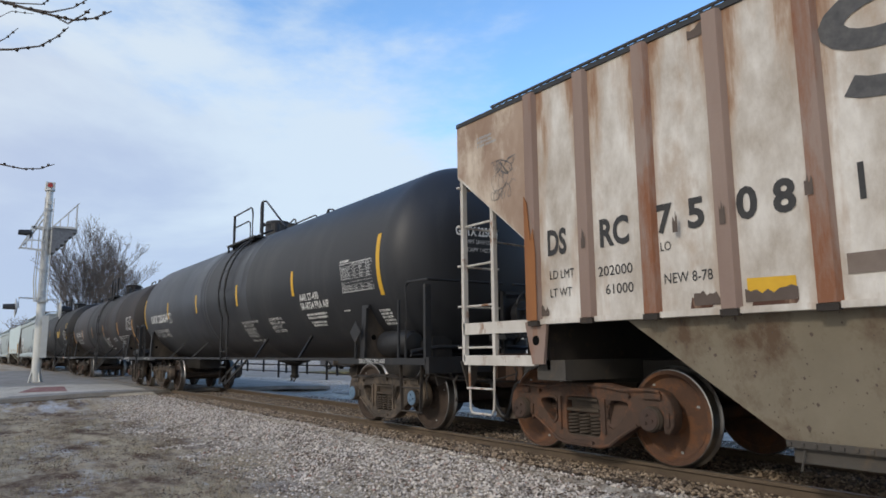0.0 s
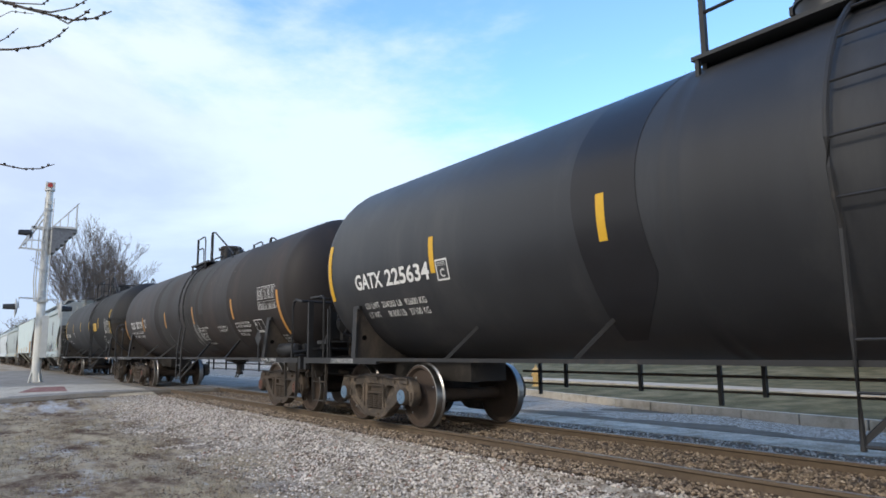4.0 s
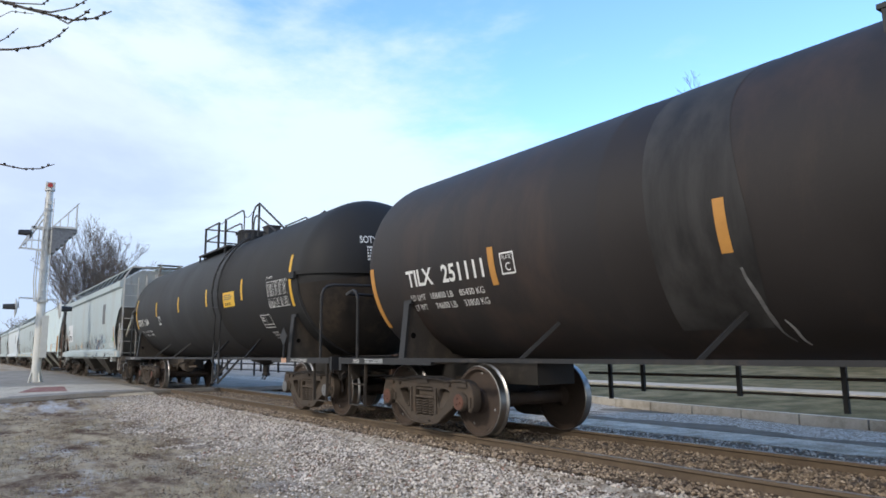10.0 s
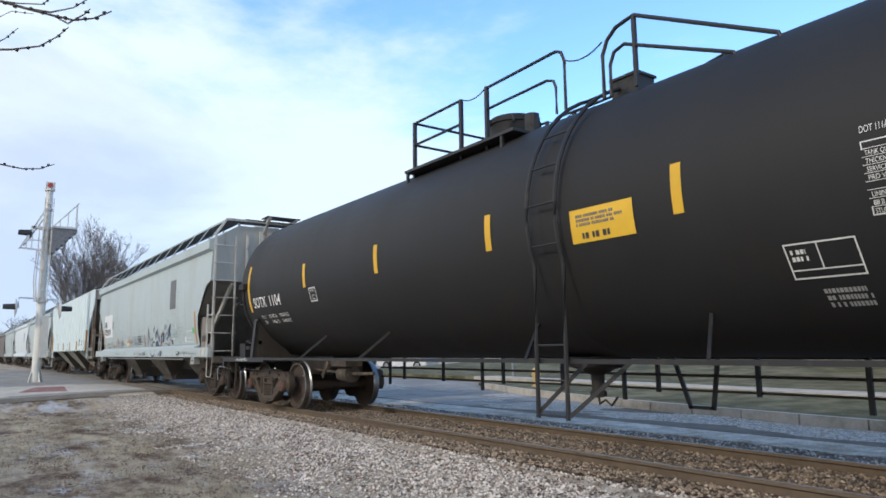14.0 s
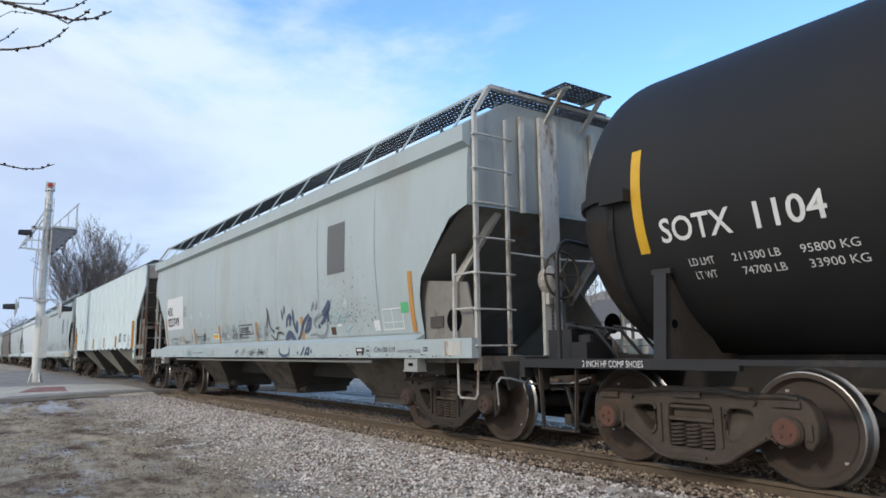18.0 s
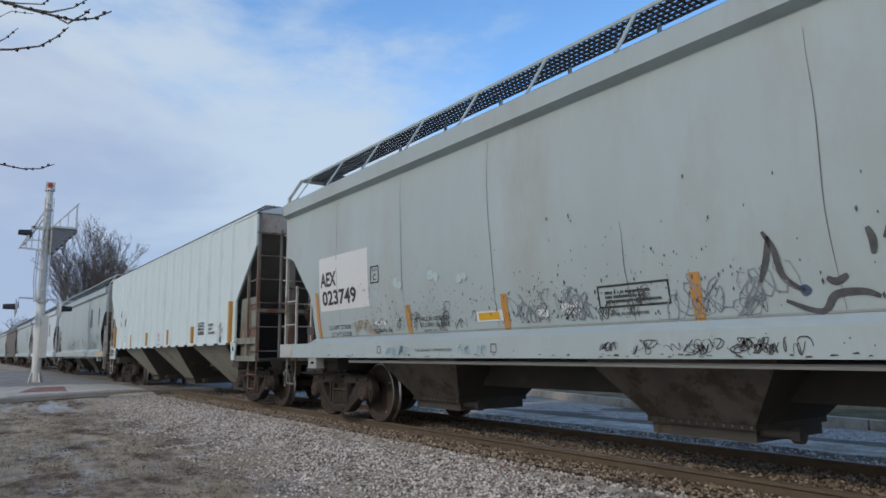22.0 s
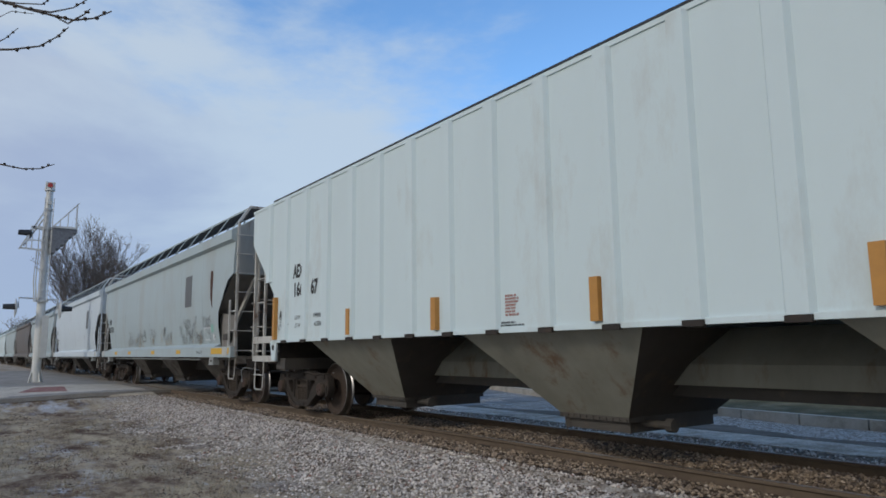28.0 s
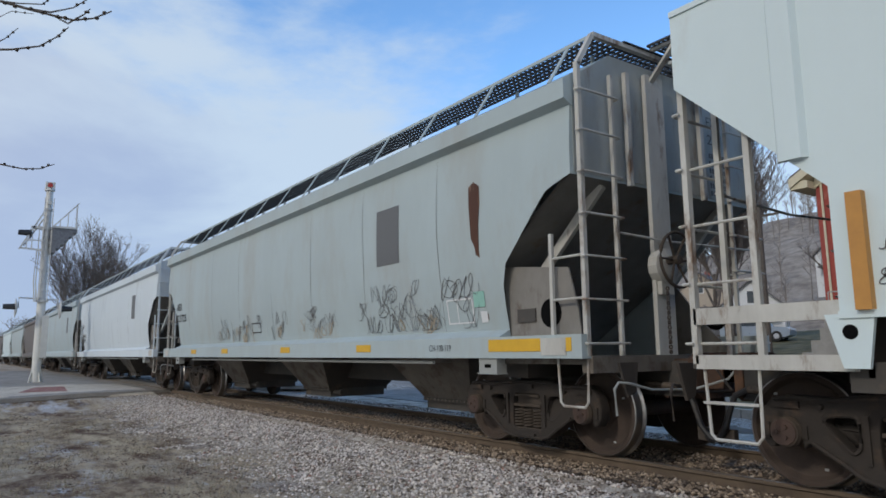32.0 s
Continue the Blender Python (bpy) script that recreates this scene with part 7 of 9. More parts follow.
# ---- ground, track, road ----
def ground_z(x, y):
    """Height of the ground: flat grass, a low ballast bank, a slight rise far away."""
    a = abs(y)
    z = -0.42
    if a < 1.45:
        z = -0.17
    elif a < 3.3:
        k = (a - 1.45) / 1.85
        z = -0.17 - 0.25 * k * k * (3 - 2 * k)
    if y > 3.3:
        z = -0.42 + 0.12 * min(1, (y - 3.3) / 2)
    # the road climbs to the rails at the crossing
    k = min(1.0, max(0.0, (-21.5 - x) / 2.5)) if x > -60 else 1.0
    flat = -0.05 if a < 3 else -0.05 - 0.25 * min(1, (a - 3) / 6)
    return z * (1 - k) + max(z, flat) * k


def noise_at(x, y, s):
    return noise.noise(Vector((x * s, y * s, 3.1)))


def soil_z(x, y):
    return ground_z(x, y) + 0.035 * noise_at(x, y, 0.5) + 0.02 * noise_at(x, y, 2.1)


def surface(name, cols, bump, rough=0.95, mids=(0.35, 0.5, 0.65), scale=1.2, fine=60.0, big=0.35, rough_mix=0.35):
    """Ground cover: several colours by noise at two scales."""
    m = bpy.data.materials.new(name)
    m.use_nodes = True
    nt = m.node_tree
    b = nt.nodes["Principled BSDF"]
    b.inputs["Roughness"].default_value = rough
    b.inputs["Specular IOR Level"].default_value = 0.25
    tc = nt.nodes.new("ShaderNodeTexCoord")
    ns = []
    for sc, det in ((scale, 9), (fine, 5), (big, 3)):
        n = nt.nodes.new("ShaderNodeTexNoise")
        n.inputs["Scale"].default_value, n.inputs["Detail"].default_value, n.inputs["Roughness"].default_value = sc, det, 0.7
        nt.links.new(tc.outputs["Object"], n.inputs["Vector"])
        ns.append(n)
    add = nt.nodes.new("ShaderNodeMath")
    add.operation = "MULTIPLY_ADD"
    add.inputs[1].default_value = rough_mix
    nt.links.new(ns[1].outputs[0], add.inputs[0])
    nt.links.new(ns[0].outputs[0], add.inputs[2])
    add2 = nt.nodes.new("ShaderNodeMath")
    add2.operation = "MULTIPLY_ADD"
    add2.inputs[1].default_value = 0.5
    nt.links.new(ns[2].outputs[0], add2.inputs[0])
    nt.links.new(add.outputs[0], add2.inputs[2])
    sub = nt.nodes.new("ShaderNodeMath")
    sub.operation = "SUBTRACT"
    sub.inputs[1].default_value = 0.25 + 0.5 * rough_mix
    nt.links.new(add2.outputs[0], sub.inputs[0])
    r = nt.nodes.new("ShaderNodeValToRGB")
    els = r.color_ramp.elements
    els[0].position, els[0].color = mids[0], (*cols[0], 1)
    els[1].position, els[1].color = mids[-1], (*cols[-1], 1)
    for p, c in zip(mids[1:-1], cols[1:-1]):
        els.new(p).color = (*c, 1)
    nt.links.new(sub.outputs[0], r.inputs[0])
    nt.links.new(r.outputs[0], b.inputs["Base Color"])
    bp = nt.nodes.new("ShaderNodeBump")
    bp.inputs["Strength"].default_value, bp.inputs["Distance"].default_value = bump, 0.03
    nt.links.new(add.outputs[0], bp.inputs["Height"])
    nt.links.new(bp.outputs[0], b.inputs["Normal"])
    return m


M_GRASS = surface("dry winter grass", [(0.12, 0.085, 0.055), (0.25, 0.19, 0.13), (0.36, 0.295, 0.21), (0.46, 0.41, 0.33)], 0.9, mids=(0.28, 0.44, 0.56, 0.72), fine=22.0, rough_mix=0.8)


def patches(m, colour, scale, lo, hi, seed):
    """Adds patches of another cover to a ground material."""
    nt = m.node_tree
    b = nt.nodes["Principled BSDF"]
    old = b.inputs["Base Color"].links[0].from_socket
    tc = nt.nodes.new("ShaderNodeTexCoord")
    mp = nt.nodes.new("ShaderNodeMapping")
    mp.inputs["Location"].default_value = (seed, seed * 1.7, 0)
    mp.inputs["Scale"].default_value = (0.55, 1.0, 1.0)
    n = nt.nodes.new("ShaderNodeTexNoise")
    n.inputs["Scale"].default_value, n.inputs["Detail"].default_value, n.inputs["Roughness"].default_value = scale, 9, 0.72
    r = nt.nodes.new("ShaderNodeMapRange")
    r.inputs["From Min"].default_value, r.inputs["From Max"].default_value = lo, hi
    mx = nt.nodes.new("ShaderNodeMix")
    mx.data_type = "RGBA"
    mx.inputs[7].default_value = (*colour, 1)
    nt.links.new(tc.outputs["Object"], mp.inputs["Vector"])
    nt.links.new(mp.outputs[0], n.inputs["Vector"])
    nt.links.new(n.outputs[0], r.inputs["Value"])
    nt.links.new(r.outputs[0], mx.inputs[0])
    nt.links.new(old, mx.inputs[6])
    nt.links.new(mx.outputs[2], b.inputs["Base Color"])


patches(M_GRASS, (0.105, 0.062, 0.04), 1.5, 0.47, 0.58, 3.0)
patches(M_GRASS, (0.56, 0.57, 0.59), 0.9, 0.53, 0.66, 11.0)
patches(M_GRASS, (0.48, 0.39, 0.26), 1.3, 0.46, 0.62, 23.0)


def gravelled(m, colours, far_y, near_y):
    """Blends crushed stone into a ground material towards the track, with a ragged edge."""
    nt = m.node_tree
    b = nt.nodes["Principled BSDF"]
    old = b.inputs["Base Color"].links[0].from_socket
    tc = nt.nodes.new("ShaderNodeTexCoord")
    xyz = nt.nodes.new("ShaderNodeSeparateXYZ")
    nt.links.new(tc.outputs["Object"], xyz.inputs[0])
    big, cell = nt.nodes.new("ShaderNodeTexNoise"), nt.nodes.new("ShaderNodeTexVoronoi")
    big.inputs["Scale"].default_value, big.inputs["Detail"].default_value, big.inputs["Roughness"].default_value = 1.1, 9, 0.75
    cell.inputs["Scale"].default_value = 32.0
    nt.links.new(tc.outputs["Object"], big.inputs["Vector"])
    nt.links.new(tc.outputs["Object"], cell.inputs["Vector"])
    edge = nt.nodes.new("ShaderNodeMath")
    edge.operation = "MULTIPLY_ADD"
    edge.inputs[1].default_value = 4.2
    nt.links.new(big.outputs[0], edge.inputs[0])
    nt.links.new(xyz.outputs["Y"], edge.inputs[2])
    mr = nt.nodes.new("ShaderNodeMapRange")
    mr.inputs["From Min"].default_value, mr.inputs["From Max"].default_value = far_y + 2.1, near_y + 2.1
    nt.links.new(edge.outputs[0], mr.inputs["Value"])
    grey = nt.nodes.new("ShaderNodeSeparateColor")
    nt.links.new(cell.outputs["Color"], grey.inputs[0])
    ramp = nt.nodes.new("ShaderNodeValToRGB")
    ramp.color_ramp.elements[0].color, ramp.color_ramp.elements[1].color = (*colours[0], 1), (*colours[2], 1)
    ramp.color_ramp.elements.new(0.5).color = (*colours[1], 1)
    nt.links.new(grey.outputs[0], ramp.inputs[0])
    mx = nt.nodes.new("ShaderNodeMix")
    mx.data_type = "RGBA"
    nt.links.new(mr.outputs[0], mx.inputs[0])
    nt.links.new(old, mx.inputs[6])
    nt.links.new(ramp.outputs[0], mx.inputs[7])
    nt.links.new(mx.outputs[2], b.inputs["Base Color"])


gravelled(M_GRASS, ((0.16, 0.125, 0.09), (0.42, 0.36, 0.295), (0.66, 0.61, 0.53)), -3.7, -2.0)
M_BALLAST = surface("dusty ballast bed", [(0.17, 0.13, 0.095), (0.40, 0.345, 0.28), (0.62, 0.57, 0.49)], 1.0, scale=9, fine=45)
M_FROST = surface("frosted gravel", [(0.27, 0.215, 0.155), (0.46, 0.385, 0.295), (0.70, 0.62, 0.51)], 0.8, scale=2.5, fine=30, mids=(0.30, 0.46, 0.64), rough_mix=0.7)
M_SHOULDER = surface("brown grey shoulder gravel", [(0.10, 0.078, 0.056), (0.19, 0.15, 0.11), (0.36, 0.295, 0.225)], 0.9, scale=5, fine=38, rough_mix=0.7)
M_ASPHALT = surface("worn asphalt", [(0.125, 0.098, 0.070), (0.165, 0.131, 0.096), (0.215, 0.175, 0.132)], 0.4, rough=0.9, scale=2, fine=90)
M_PALEROAD = surface("salt-pale asphalt", [(0.20, 0.182, 0.158), (0.26, 0.24, 0.212), (0.32, 0.298, 0.268)], 0.35, rough=0.85, scale=1.5, fine=80)
M_CONC = surface("pale concrete", [(0.36, 0.315, 0.25), (0.48, 0.43, 0.35), (0.56, 0.51, 0.43)], 0.3, rough=0.85, scale=3, fine=70)
M_REDPAV = surface("faded red paving", [(0.20, 0.085, 0.075), (0.27, 0.13, 0.115), (0.33, 0.22, 0.19)], 0.3, scale=4)
M_VERGE = surface("rough green brown verge", [(0.065, 0.062, 0.03), (0.125, 0.115, 0.06), (0.22, 0.19, 0.115)], 0.9)
M_RAIL = mat("rusty rail steel", (0.15, 0.11, 0.075), (0.09, 0.065, 0.045), 10, 0.9, bump=0.2)
M_RAILTOP = mat("polished rail head", (0.34, 0.30, 0.25), (0.24, 0.20, 0.16), 10, 0.5, metal=0.7)
M_TIE = mat("dark weathered tie wood", (0.085, 0.068, 0.055), (0.05, 0.04, 0.034), 8, 0.9, bump=0.5)

rnd = random.Random(4)
s = Shape()
edge_x = [-2500, -900, -400, -200, -120, -80] + [-60 + i * 0.75 for i in range(96)] + [12, 16, 24, 40, 80, 200, 600, 2500]
edge_y = [-2500, -600, -200, -80, -40, -20, -12] + [-9 + i * 0.3 for i in range(54)] + [8, 10, 13, 17, 22, 30, 45, 70, 120, 250, 700, 2500]
nx, ny = len(edge_x), len(edge_y)
vs = []
for x in edge_x:
    for y in edge_y:
        near = abs(x) < 70 and abs(y) < 20
        z = ground_z(x, y) + (0.035 * noise_at(x, y, 0.5) + 0.02 * noise_at(x, y, 2.1) if near and abs(y) > 1.6 else 0)
        vs.append((x, y, z))
s.add(vs, [(i * ny + j, (i + 1) * ny + j, (i + 1) * ny + j + 1, i * ny + j + 1) for i in range(nx - 1) for j in range(ny - 1)])
tagged(new("ground", s.mesh("ground", M_GRASS, True, 60)), "frosty dry grass and dirt beside the track", "ground", kind="structure")


def strip(name, fn, nu, nv, material, label, category, lift=0.0):
    sh = Shape().sheet(fn, nu, nv)
    n = (nu + 1) * (nv + 1)
    low = [(x, y, z - 0.12) for x, y, z in sh.v]
    rim = [i * (nv + 1) for i in range(nu + 1)] + [nu * (nv + 1) + j for j in range(1, nv + 1)] + [i * (nv + 1) + nv for i in range(nu - 1, -1, -1)] + [j for j in range(nv - 1, 0, -1)]
    sh.v += low
    for a, b in zip(rim, rim[1:] + rim[:1]):
        sh.f.append((a, b, b + n, a + n))
        sh.mi.append(0)
    return tagged(new(name, sh.mesh(name, material, True, 60)), label, category, kind="structure")


def bank(u, v):
    x = -24 + 40 * u
    y = -1.62 + 4.2 * v
    a = abs(y)
    z = -0.135 if a < 1.5 else -0.135 - 0.285 * min(1, (a - 1.5) / 1.6)
    if y < -1.45:
        z = ground_z(x, y) + (0.006 if v else -0.05)
    return (x, y, z + 0.02 * noise_at(x, y, 1.7))


strip("ballast", bank, 120, 24, M_BALLAST, "dusty pale ballast bank under the track", "ballast")
strip("gravel_shoulder", lambda u, v: (-23 + 40 * u, 2.3 + 1.5 * v, -0.345 + 0.015 * noise_at(u * 40, v * 2, 0.9)), 80, 6, M_SHOULDER, "brown grey gravel shoulder beside the track", "gravel")
strip("frost_strip", lambda u, v: (-23 + 40 * u, 3.5 + 0.95 * v + 0.22 * noise_at(u * 40, v * 3, 0.5) * (1 - 0.7 * v), -0.325 + 0.012 * v), 160, 4, M_FROST, "narrow band of frosted gravel beside the street", "gravel")
strip("road", lambda u, v: (-14.5 + 34 * u, 4.5 + (3.2 + 2.6 * max(0, 1 - 3.2 * u) ** 1.5) * v - 0.5 * u * v * 2.6, -0.315), 40, 6, M_ASPHALT, "dark asphalt street beside the tracks", "road")
strip("road", lambda u, v: (-62 + 47.6 * u, 4.45 + 24 * v, -0.3 + 0.1 * (1 - u) * (1 - v)), 24, 12, M_PALEROAD, "pale worn asphalt of the side street", "road")
strip("road", lambda u, v: (-62 + 37.4 * u + 2.0 * v, -30 + 34.6 * v, max(ground_z(-40, -30 + 34.6 * v), -0.32) + 0.035), 20, 60, M_PALEROAD, "pale worn asphalt road over the level crossing", "road")


def quad(corners, lift):
    """A flat piece over the ground between four corners."""
    (x0, y0), (x1, y1), (x2, y2), (x3, y3) = corners

    def at(u, v):
        x = (x0 * (1 - u) + x1 * u) * (1 - v) + (x3 * (1 - u) + x2 * u) * v
        y = (y0 * (1 - u) + y1 * u) * (1 - v) + (y3 * (1 - u) + y2 * u) * v
        return (x, y, ground_z(x, y) + lift)
    return at


strip("pavement", quad(((-34.5, -9.5), (-25.5, -9.5), (-22.6, -1.35), (-28.6, -1.35)), 0.048), 8, 10, M_CONC, "pale concrete walk beside the crossing", "pavement")
strip("tactile_paving", quad(((-25.90, -4.72), (-24.71, -3.46), (-28.16, -3.17), (-28.98, -4.01)), 0.054), 3, 3, M_REDPAV, "faded red paving patch", "pavement")
# dark fines packed along both rails
M_FINES = surface("dark brown track fines", [(0.055, 0.039, 0.028), (0.105, 0.076, 0.054), (0.21, 0.16, 0.115)], 0.9, scale=6, fine=50)
for y0, y1 in ((-1.25, -0.83), (-0.68, 0.68), (0.83, 1.3)):
    strip("track_fines", lambda u, v: (-24 + 36 * u, y0 + (y1 - y0) * v + (0.06 * noise_at(u * 60, v, 1.0) if v in (0.0, 1.0) and abs(y0) > 0.8 else 0), -0.096 + 0.012 * noise_at(u * 90, v * 2, 1.0)), 110, 3, M_FINES, "dark brown fines between the rails and ties", "ballast")

# rails, ties
for y in (-0.753, 0.753):
    s = Shape()
    prof = [(-0.07, -0.18), (0.07, -0.18), (0.07, -0.165), (0.012, -0.14), (0.012, -0.04), (0.036, -0.03), (0.036, -0.008), (0.028, 0.0), (-0.028, 0.0), (-0.036, -0.008), (-0.036, -0.03), (-0.012, -0.04), (-0.012, -0.14), (-0.07, -0.165)]
    n = len(prof)
    s.add([(x, y + a, z) for x in (-400, 60) for a, z in prof], [(i, (i + 1) % n, (i + 1) % n + n, i + n) for i in range(n) if i != 7])
    s.cur = 1
    s.add([(x, y + a, z) for x in (-400, 60) for a, z in (prof[7], prof[8])], [(0, 1, 3, 2)])
    tagged(new("rail", s.mesh("rail", [M_RAIL, M_RAILTOP])), "rusty steel rail with a polished head", "rail", "rails of the track", "structure")
me = Shape().span(-0.11, 0.11, -1.3, 1.3, -0.34, -0.108).mesh("tie", M_TIE)
for i in range(70):
    ob = new("tie", me)
    ob.matrix_basis = pose(8 - 0.52 * i + rnd.uniform(-0.03, 0.03), rnd.uniform(-0.05, 0.05), rnd.uniform(-0.012, 0.012), 0, 0, rnd.uniform(-1.5, 1.5))
    tagged(ob, "weathered dark wooden tie", "tie", "ties of the track", "structure")

# loose stones and blades
M_STONE = mat("pale crushed stone", (0.55, 0.52, 0.48), (0.26, 0.23, 0.20), 3.0, 0.9, c3=(0.30, 0.17, 0.12), lo3=0.60, hi3=0.64, scale3=5, spread=0.7)


def island(m, lo, hi, tint=None):
    """Varies a joined material from piece to piece."""
    nt = m.node_tree
    b = nt.nodes["Principled BSDF"]
    geo = nt.nodes.new("ShaderNodeNewGeometry")
    r = nt.nodes.new("ShaderNodeValToRGB")
    r.color_ramp.elements[0].color, r.color_ramp.elements[1].color = (*lo, 1), (*hi, 1)
    if tint:
        r.color_ramp.elements.new(0.93).color = (*hi, 1)
        r.color_ramp.elements[2].color = (*tint, 1)
    nt.links.new(geo.outputs["Random Per Island"], r.inputs[0])
    nt.links.new(r.outputs[0], b.inputs["Base Color"])


island(M_STONE, (0.10, 0.078, 0.06), (0.80, 0.725, 0.64), (0.28, 0.13, 0.09))
M_STONE2 = mat("brown track stone", (0.3, 0.22, 0.15))
island(M_STONE2, (0.055, 0.038, 0.027), (0.40, 0.305, 0.21), (0.60, 0.51, 0.40))


def stones(name, n, place, r0, r1, label, material=None):
    s = Shape()
    for _ in range(n):
        x, y, z = place()
        r = rnd.uniform(r0, r1)
        pts = []
        for i in range(6):
            d = ((1, 0, 0), (-1, 0, 0), (0, 1, 0), (0, -1, 0), (0, 0, 1), (0, 0, -1))[i]
            k = r * rnd.uniform(0.6, 1.2)
            pts.append((x + d[0] * k + rnd.uniform(-0.3, 0.3) * r, y + d[1] * k + rnd.uniform(-0.3, 0.3) * r, z + d[2] * k * 0.75 + r * 0.2))
        s.add(pts, [(0, 2, 4), (2, 1, 4), (1, 3, 4), (3, 0, 4), (2, 0, 5), (1, 2, 5), (3, 1, 5), (0, 3, 5)])
    return tagged(new(name, s.mesh(name, material or M_STONE)), label, "stones", kind="stuff")


def near_bank():
    """Dense by the track, thinning out raggedly into the dirt."""
    while True:
        x = -22 + 22 * rnd.random() ** 0.75
        y = -1.15 - 2.5 * rnd.random()
        keep = 1.25 - (-1.15 - y) / 1.9 + 0.75 * noise_at(x, y, 0.9) + 0.45 * noise_at(x + 7, y, 2.3)
        if rnd.random() < keep:
            return x, y, -0.13 if y > -1.45 else soil_z(x, y)


stones("ballast_stones", 46000, near_bank, 0.008, 0.028, "loose pale and brown crushed stones")


def between():
    y = rnd.choice((rnd.uniform(-1.35, -0.83), rnd.uniform(-0.68, 0.68), rnd.uniform(-0.68, 0.68)))
    return -22 + 20 * rnd.random() ** 0.8, y, -0.095


stones("track_stones", 22000, between, 0.009, 0.027, "brown stones and fines between the rails", M_STONE2)


def far_bank():
    x, y = -22 + 21 * rnd.random(), 0.85 + 2.6 * rnd.random()
    return x, y, -0.13 if y < 1.5 else -0.13 - 0.2 * min(1, (y - 1.5) / 1.2)


stones("ballast_stones", 9000, far_bank, 0.012, 0.03, "loose grey crushed stones")
stones("scattered_stones", 9000, lambda: (-24 + 22 * rnd.random() ** 0.8, -2.3 - 2.9 * rnd.random() ** 1.8, -0.415), 0.007, 0.017, "stones scattered in the grass", M_STONE2)

# dead leaves blown into drifts on the dirt and along the ballast edge
M_LEAF = mat("dead leaf", (0.12, 0.07, 0.045), (0.07, 0.045, 0.03), 6, 0.9)
island(M_LEAF, (0.045, 0.03, 0.022), (0.17, 0.095, 0.062), (0.30, 0.20, 0.12))
s = Shape()
while len(s.f) < 9000:
    x, y = -24 + 24 * rnd.random() ** 0.8, -1.2 - 4.6 * rnd.random() ** 1.1
    drift = noise_at(x * 0.8 + 3, y * 1.6, 0.9) + 0.5 * noise_at(x, y, 3.1)
    if rnd.random() > (0.5 if y > -1.65 else 1.0 if drift > 0.30 else 0.05):
        continue
    z = (-0.11 if y > -1.45 else soil_z(x, y) + 0.012)
    r, a, tip = rnd.uniform(0.010, 0.026), rnd.uniform(0, 6.28), rnd.uniform(-0.008, 0.02)
    c, d = math.cos(a), math.sin(a)
    s.add([(x + r * c, y + r * d, z + tip), (x - 0.55 * r * d, y + 0.55 * r * c, z), (x - r * c, y - r * d, z + abs(tip) * 0.6), (x + 0.55 * r * d, y - 0.55 * r * c, z + 0.004)], [(0, 1, 2, 3)])
tagged(new("dead_leaves", s.mesh("dead_leaves", M_LEAF)), "dark red-brown dead leaves in drifts", "leaves", kind="stuff")

M_BLADE = mat("dry grass blades", (0.40, 0.33, 0.2), (0.2, 0.16, 0.1), 3, 0.9)
island(M_BLADE, (0.13, 0.10, 0.065), (0.42, 0.36, 0.24), (0.15, 0.16, 0.07))
s = Shape()
for _ in range(45000):
    x, y = -24 + 22 * rnd.random() ** 0.8, -6.6 + 4.1 * rnd.random()
    if noise_at(x, y, 0.8) < 0.02:
        continue
    h, a, t = rnd.uniform(0.015, 0.055), rnd.uniform(0, 6.28), rnd.uniform(-0.05, 0.05)
    z = ground_z(x, y) + 0.035 * noise_at(x, y, 0.5) + 0.02 * noise_at(x, y, 2.1) - 0.005
    dx, dy = 0.004 * math.cos(a), 0.004 * math.sin(a)
    s.add([(x - dx, y - dy, z), (x + dx, y + dy, z), (x + t * math.sin(a) + rnd.uniform(-0.02, 0.02), y + t * math.cos(a), z + h)], [(0, 1, 2)])
tagged(new("grass", s.mesh("grass", M_BLADE)), "short dry straw-coloured grass", "grass", kind="stuff")

# kerb of the street corner, walk and verge behind it
s = Shape()
M_KERB = M_CONC
for i in range(26):
    x0 = 12 - i * 1.25
    y = lambda x: 6.6 - 0.125 * (x + 8) + (0.012 * (x + 8) ** 2 if x < -8 else 0)
    ya, yb = y(x0), y(x0 - 1.22)
    ob = new("kerb", Shape().bar((x0, ya, -0.22), (x0 - 1.22, yb, -0.22), 0.16, 0.22).mesh("kerb", M_KERB))
    tagged(ob, "pale concrete kerb stone", "kerb", "kerb stones of the street", "structure")
strip("verge", lambda u, v: (-22 + 36 * u, 6.75 - 0.125 * (-14 + 36 * u) + (0.012 * (-14 + 36 * u) ** 2 if u < 0.39 else 0) + 4.0 * v, -0.15 + 0.12 * v), 30, 6, M_VERGE, "rough verge of brown and green grass", "verge")
strip("pavement", lambda u, v: (-24 + 40 * u, 10.9 - 0.1 * (-16 + 40 * u) * 0.8 + 1.3 * v, -0.005), 20, 2, M_CONC, "pale concrete walk behind the verge", "pavement")


def lawn_z(x, y):
    k = min(1.0, max(0.0, (x + 52) / 16))
    rise = 1.9 * (max(0, y - 13) / 29) ** 1.3 if y < 42 else 1.9 + 0.045 * (y - 42)
    return -0.06 - 0.3 * (1 - k) + rise * k * k * (3 - 2 * k)


strip("lawn", lambda u, v: (-54 + 94 * u, 13.0 + 64 * v, lawn_z(-54 + 94 * u, 13.0 + 64 * v)), 40, 24, M_VERGE, "winter lawn sloping up to the houses", "lawn")


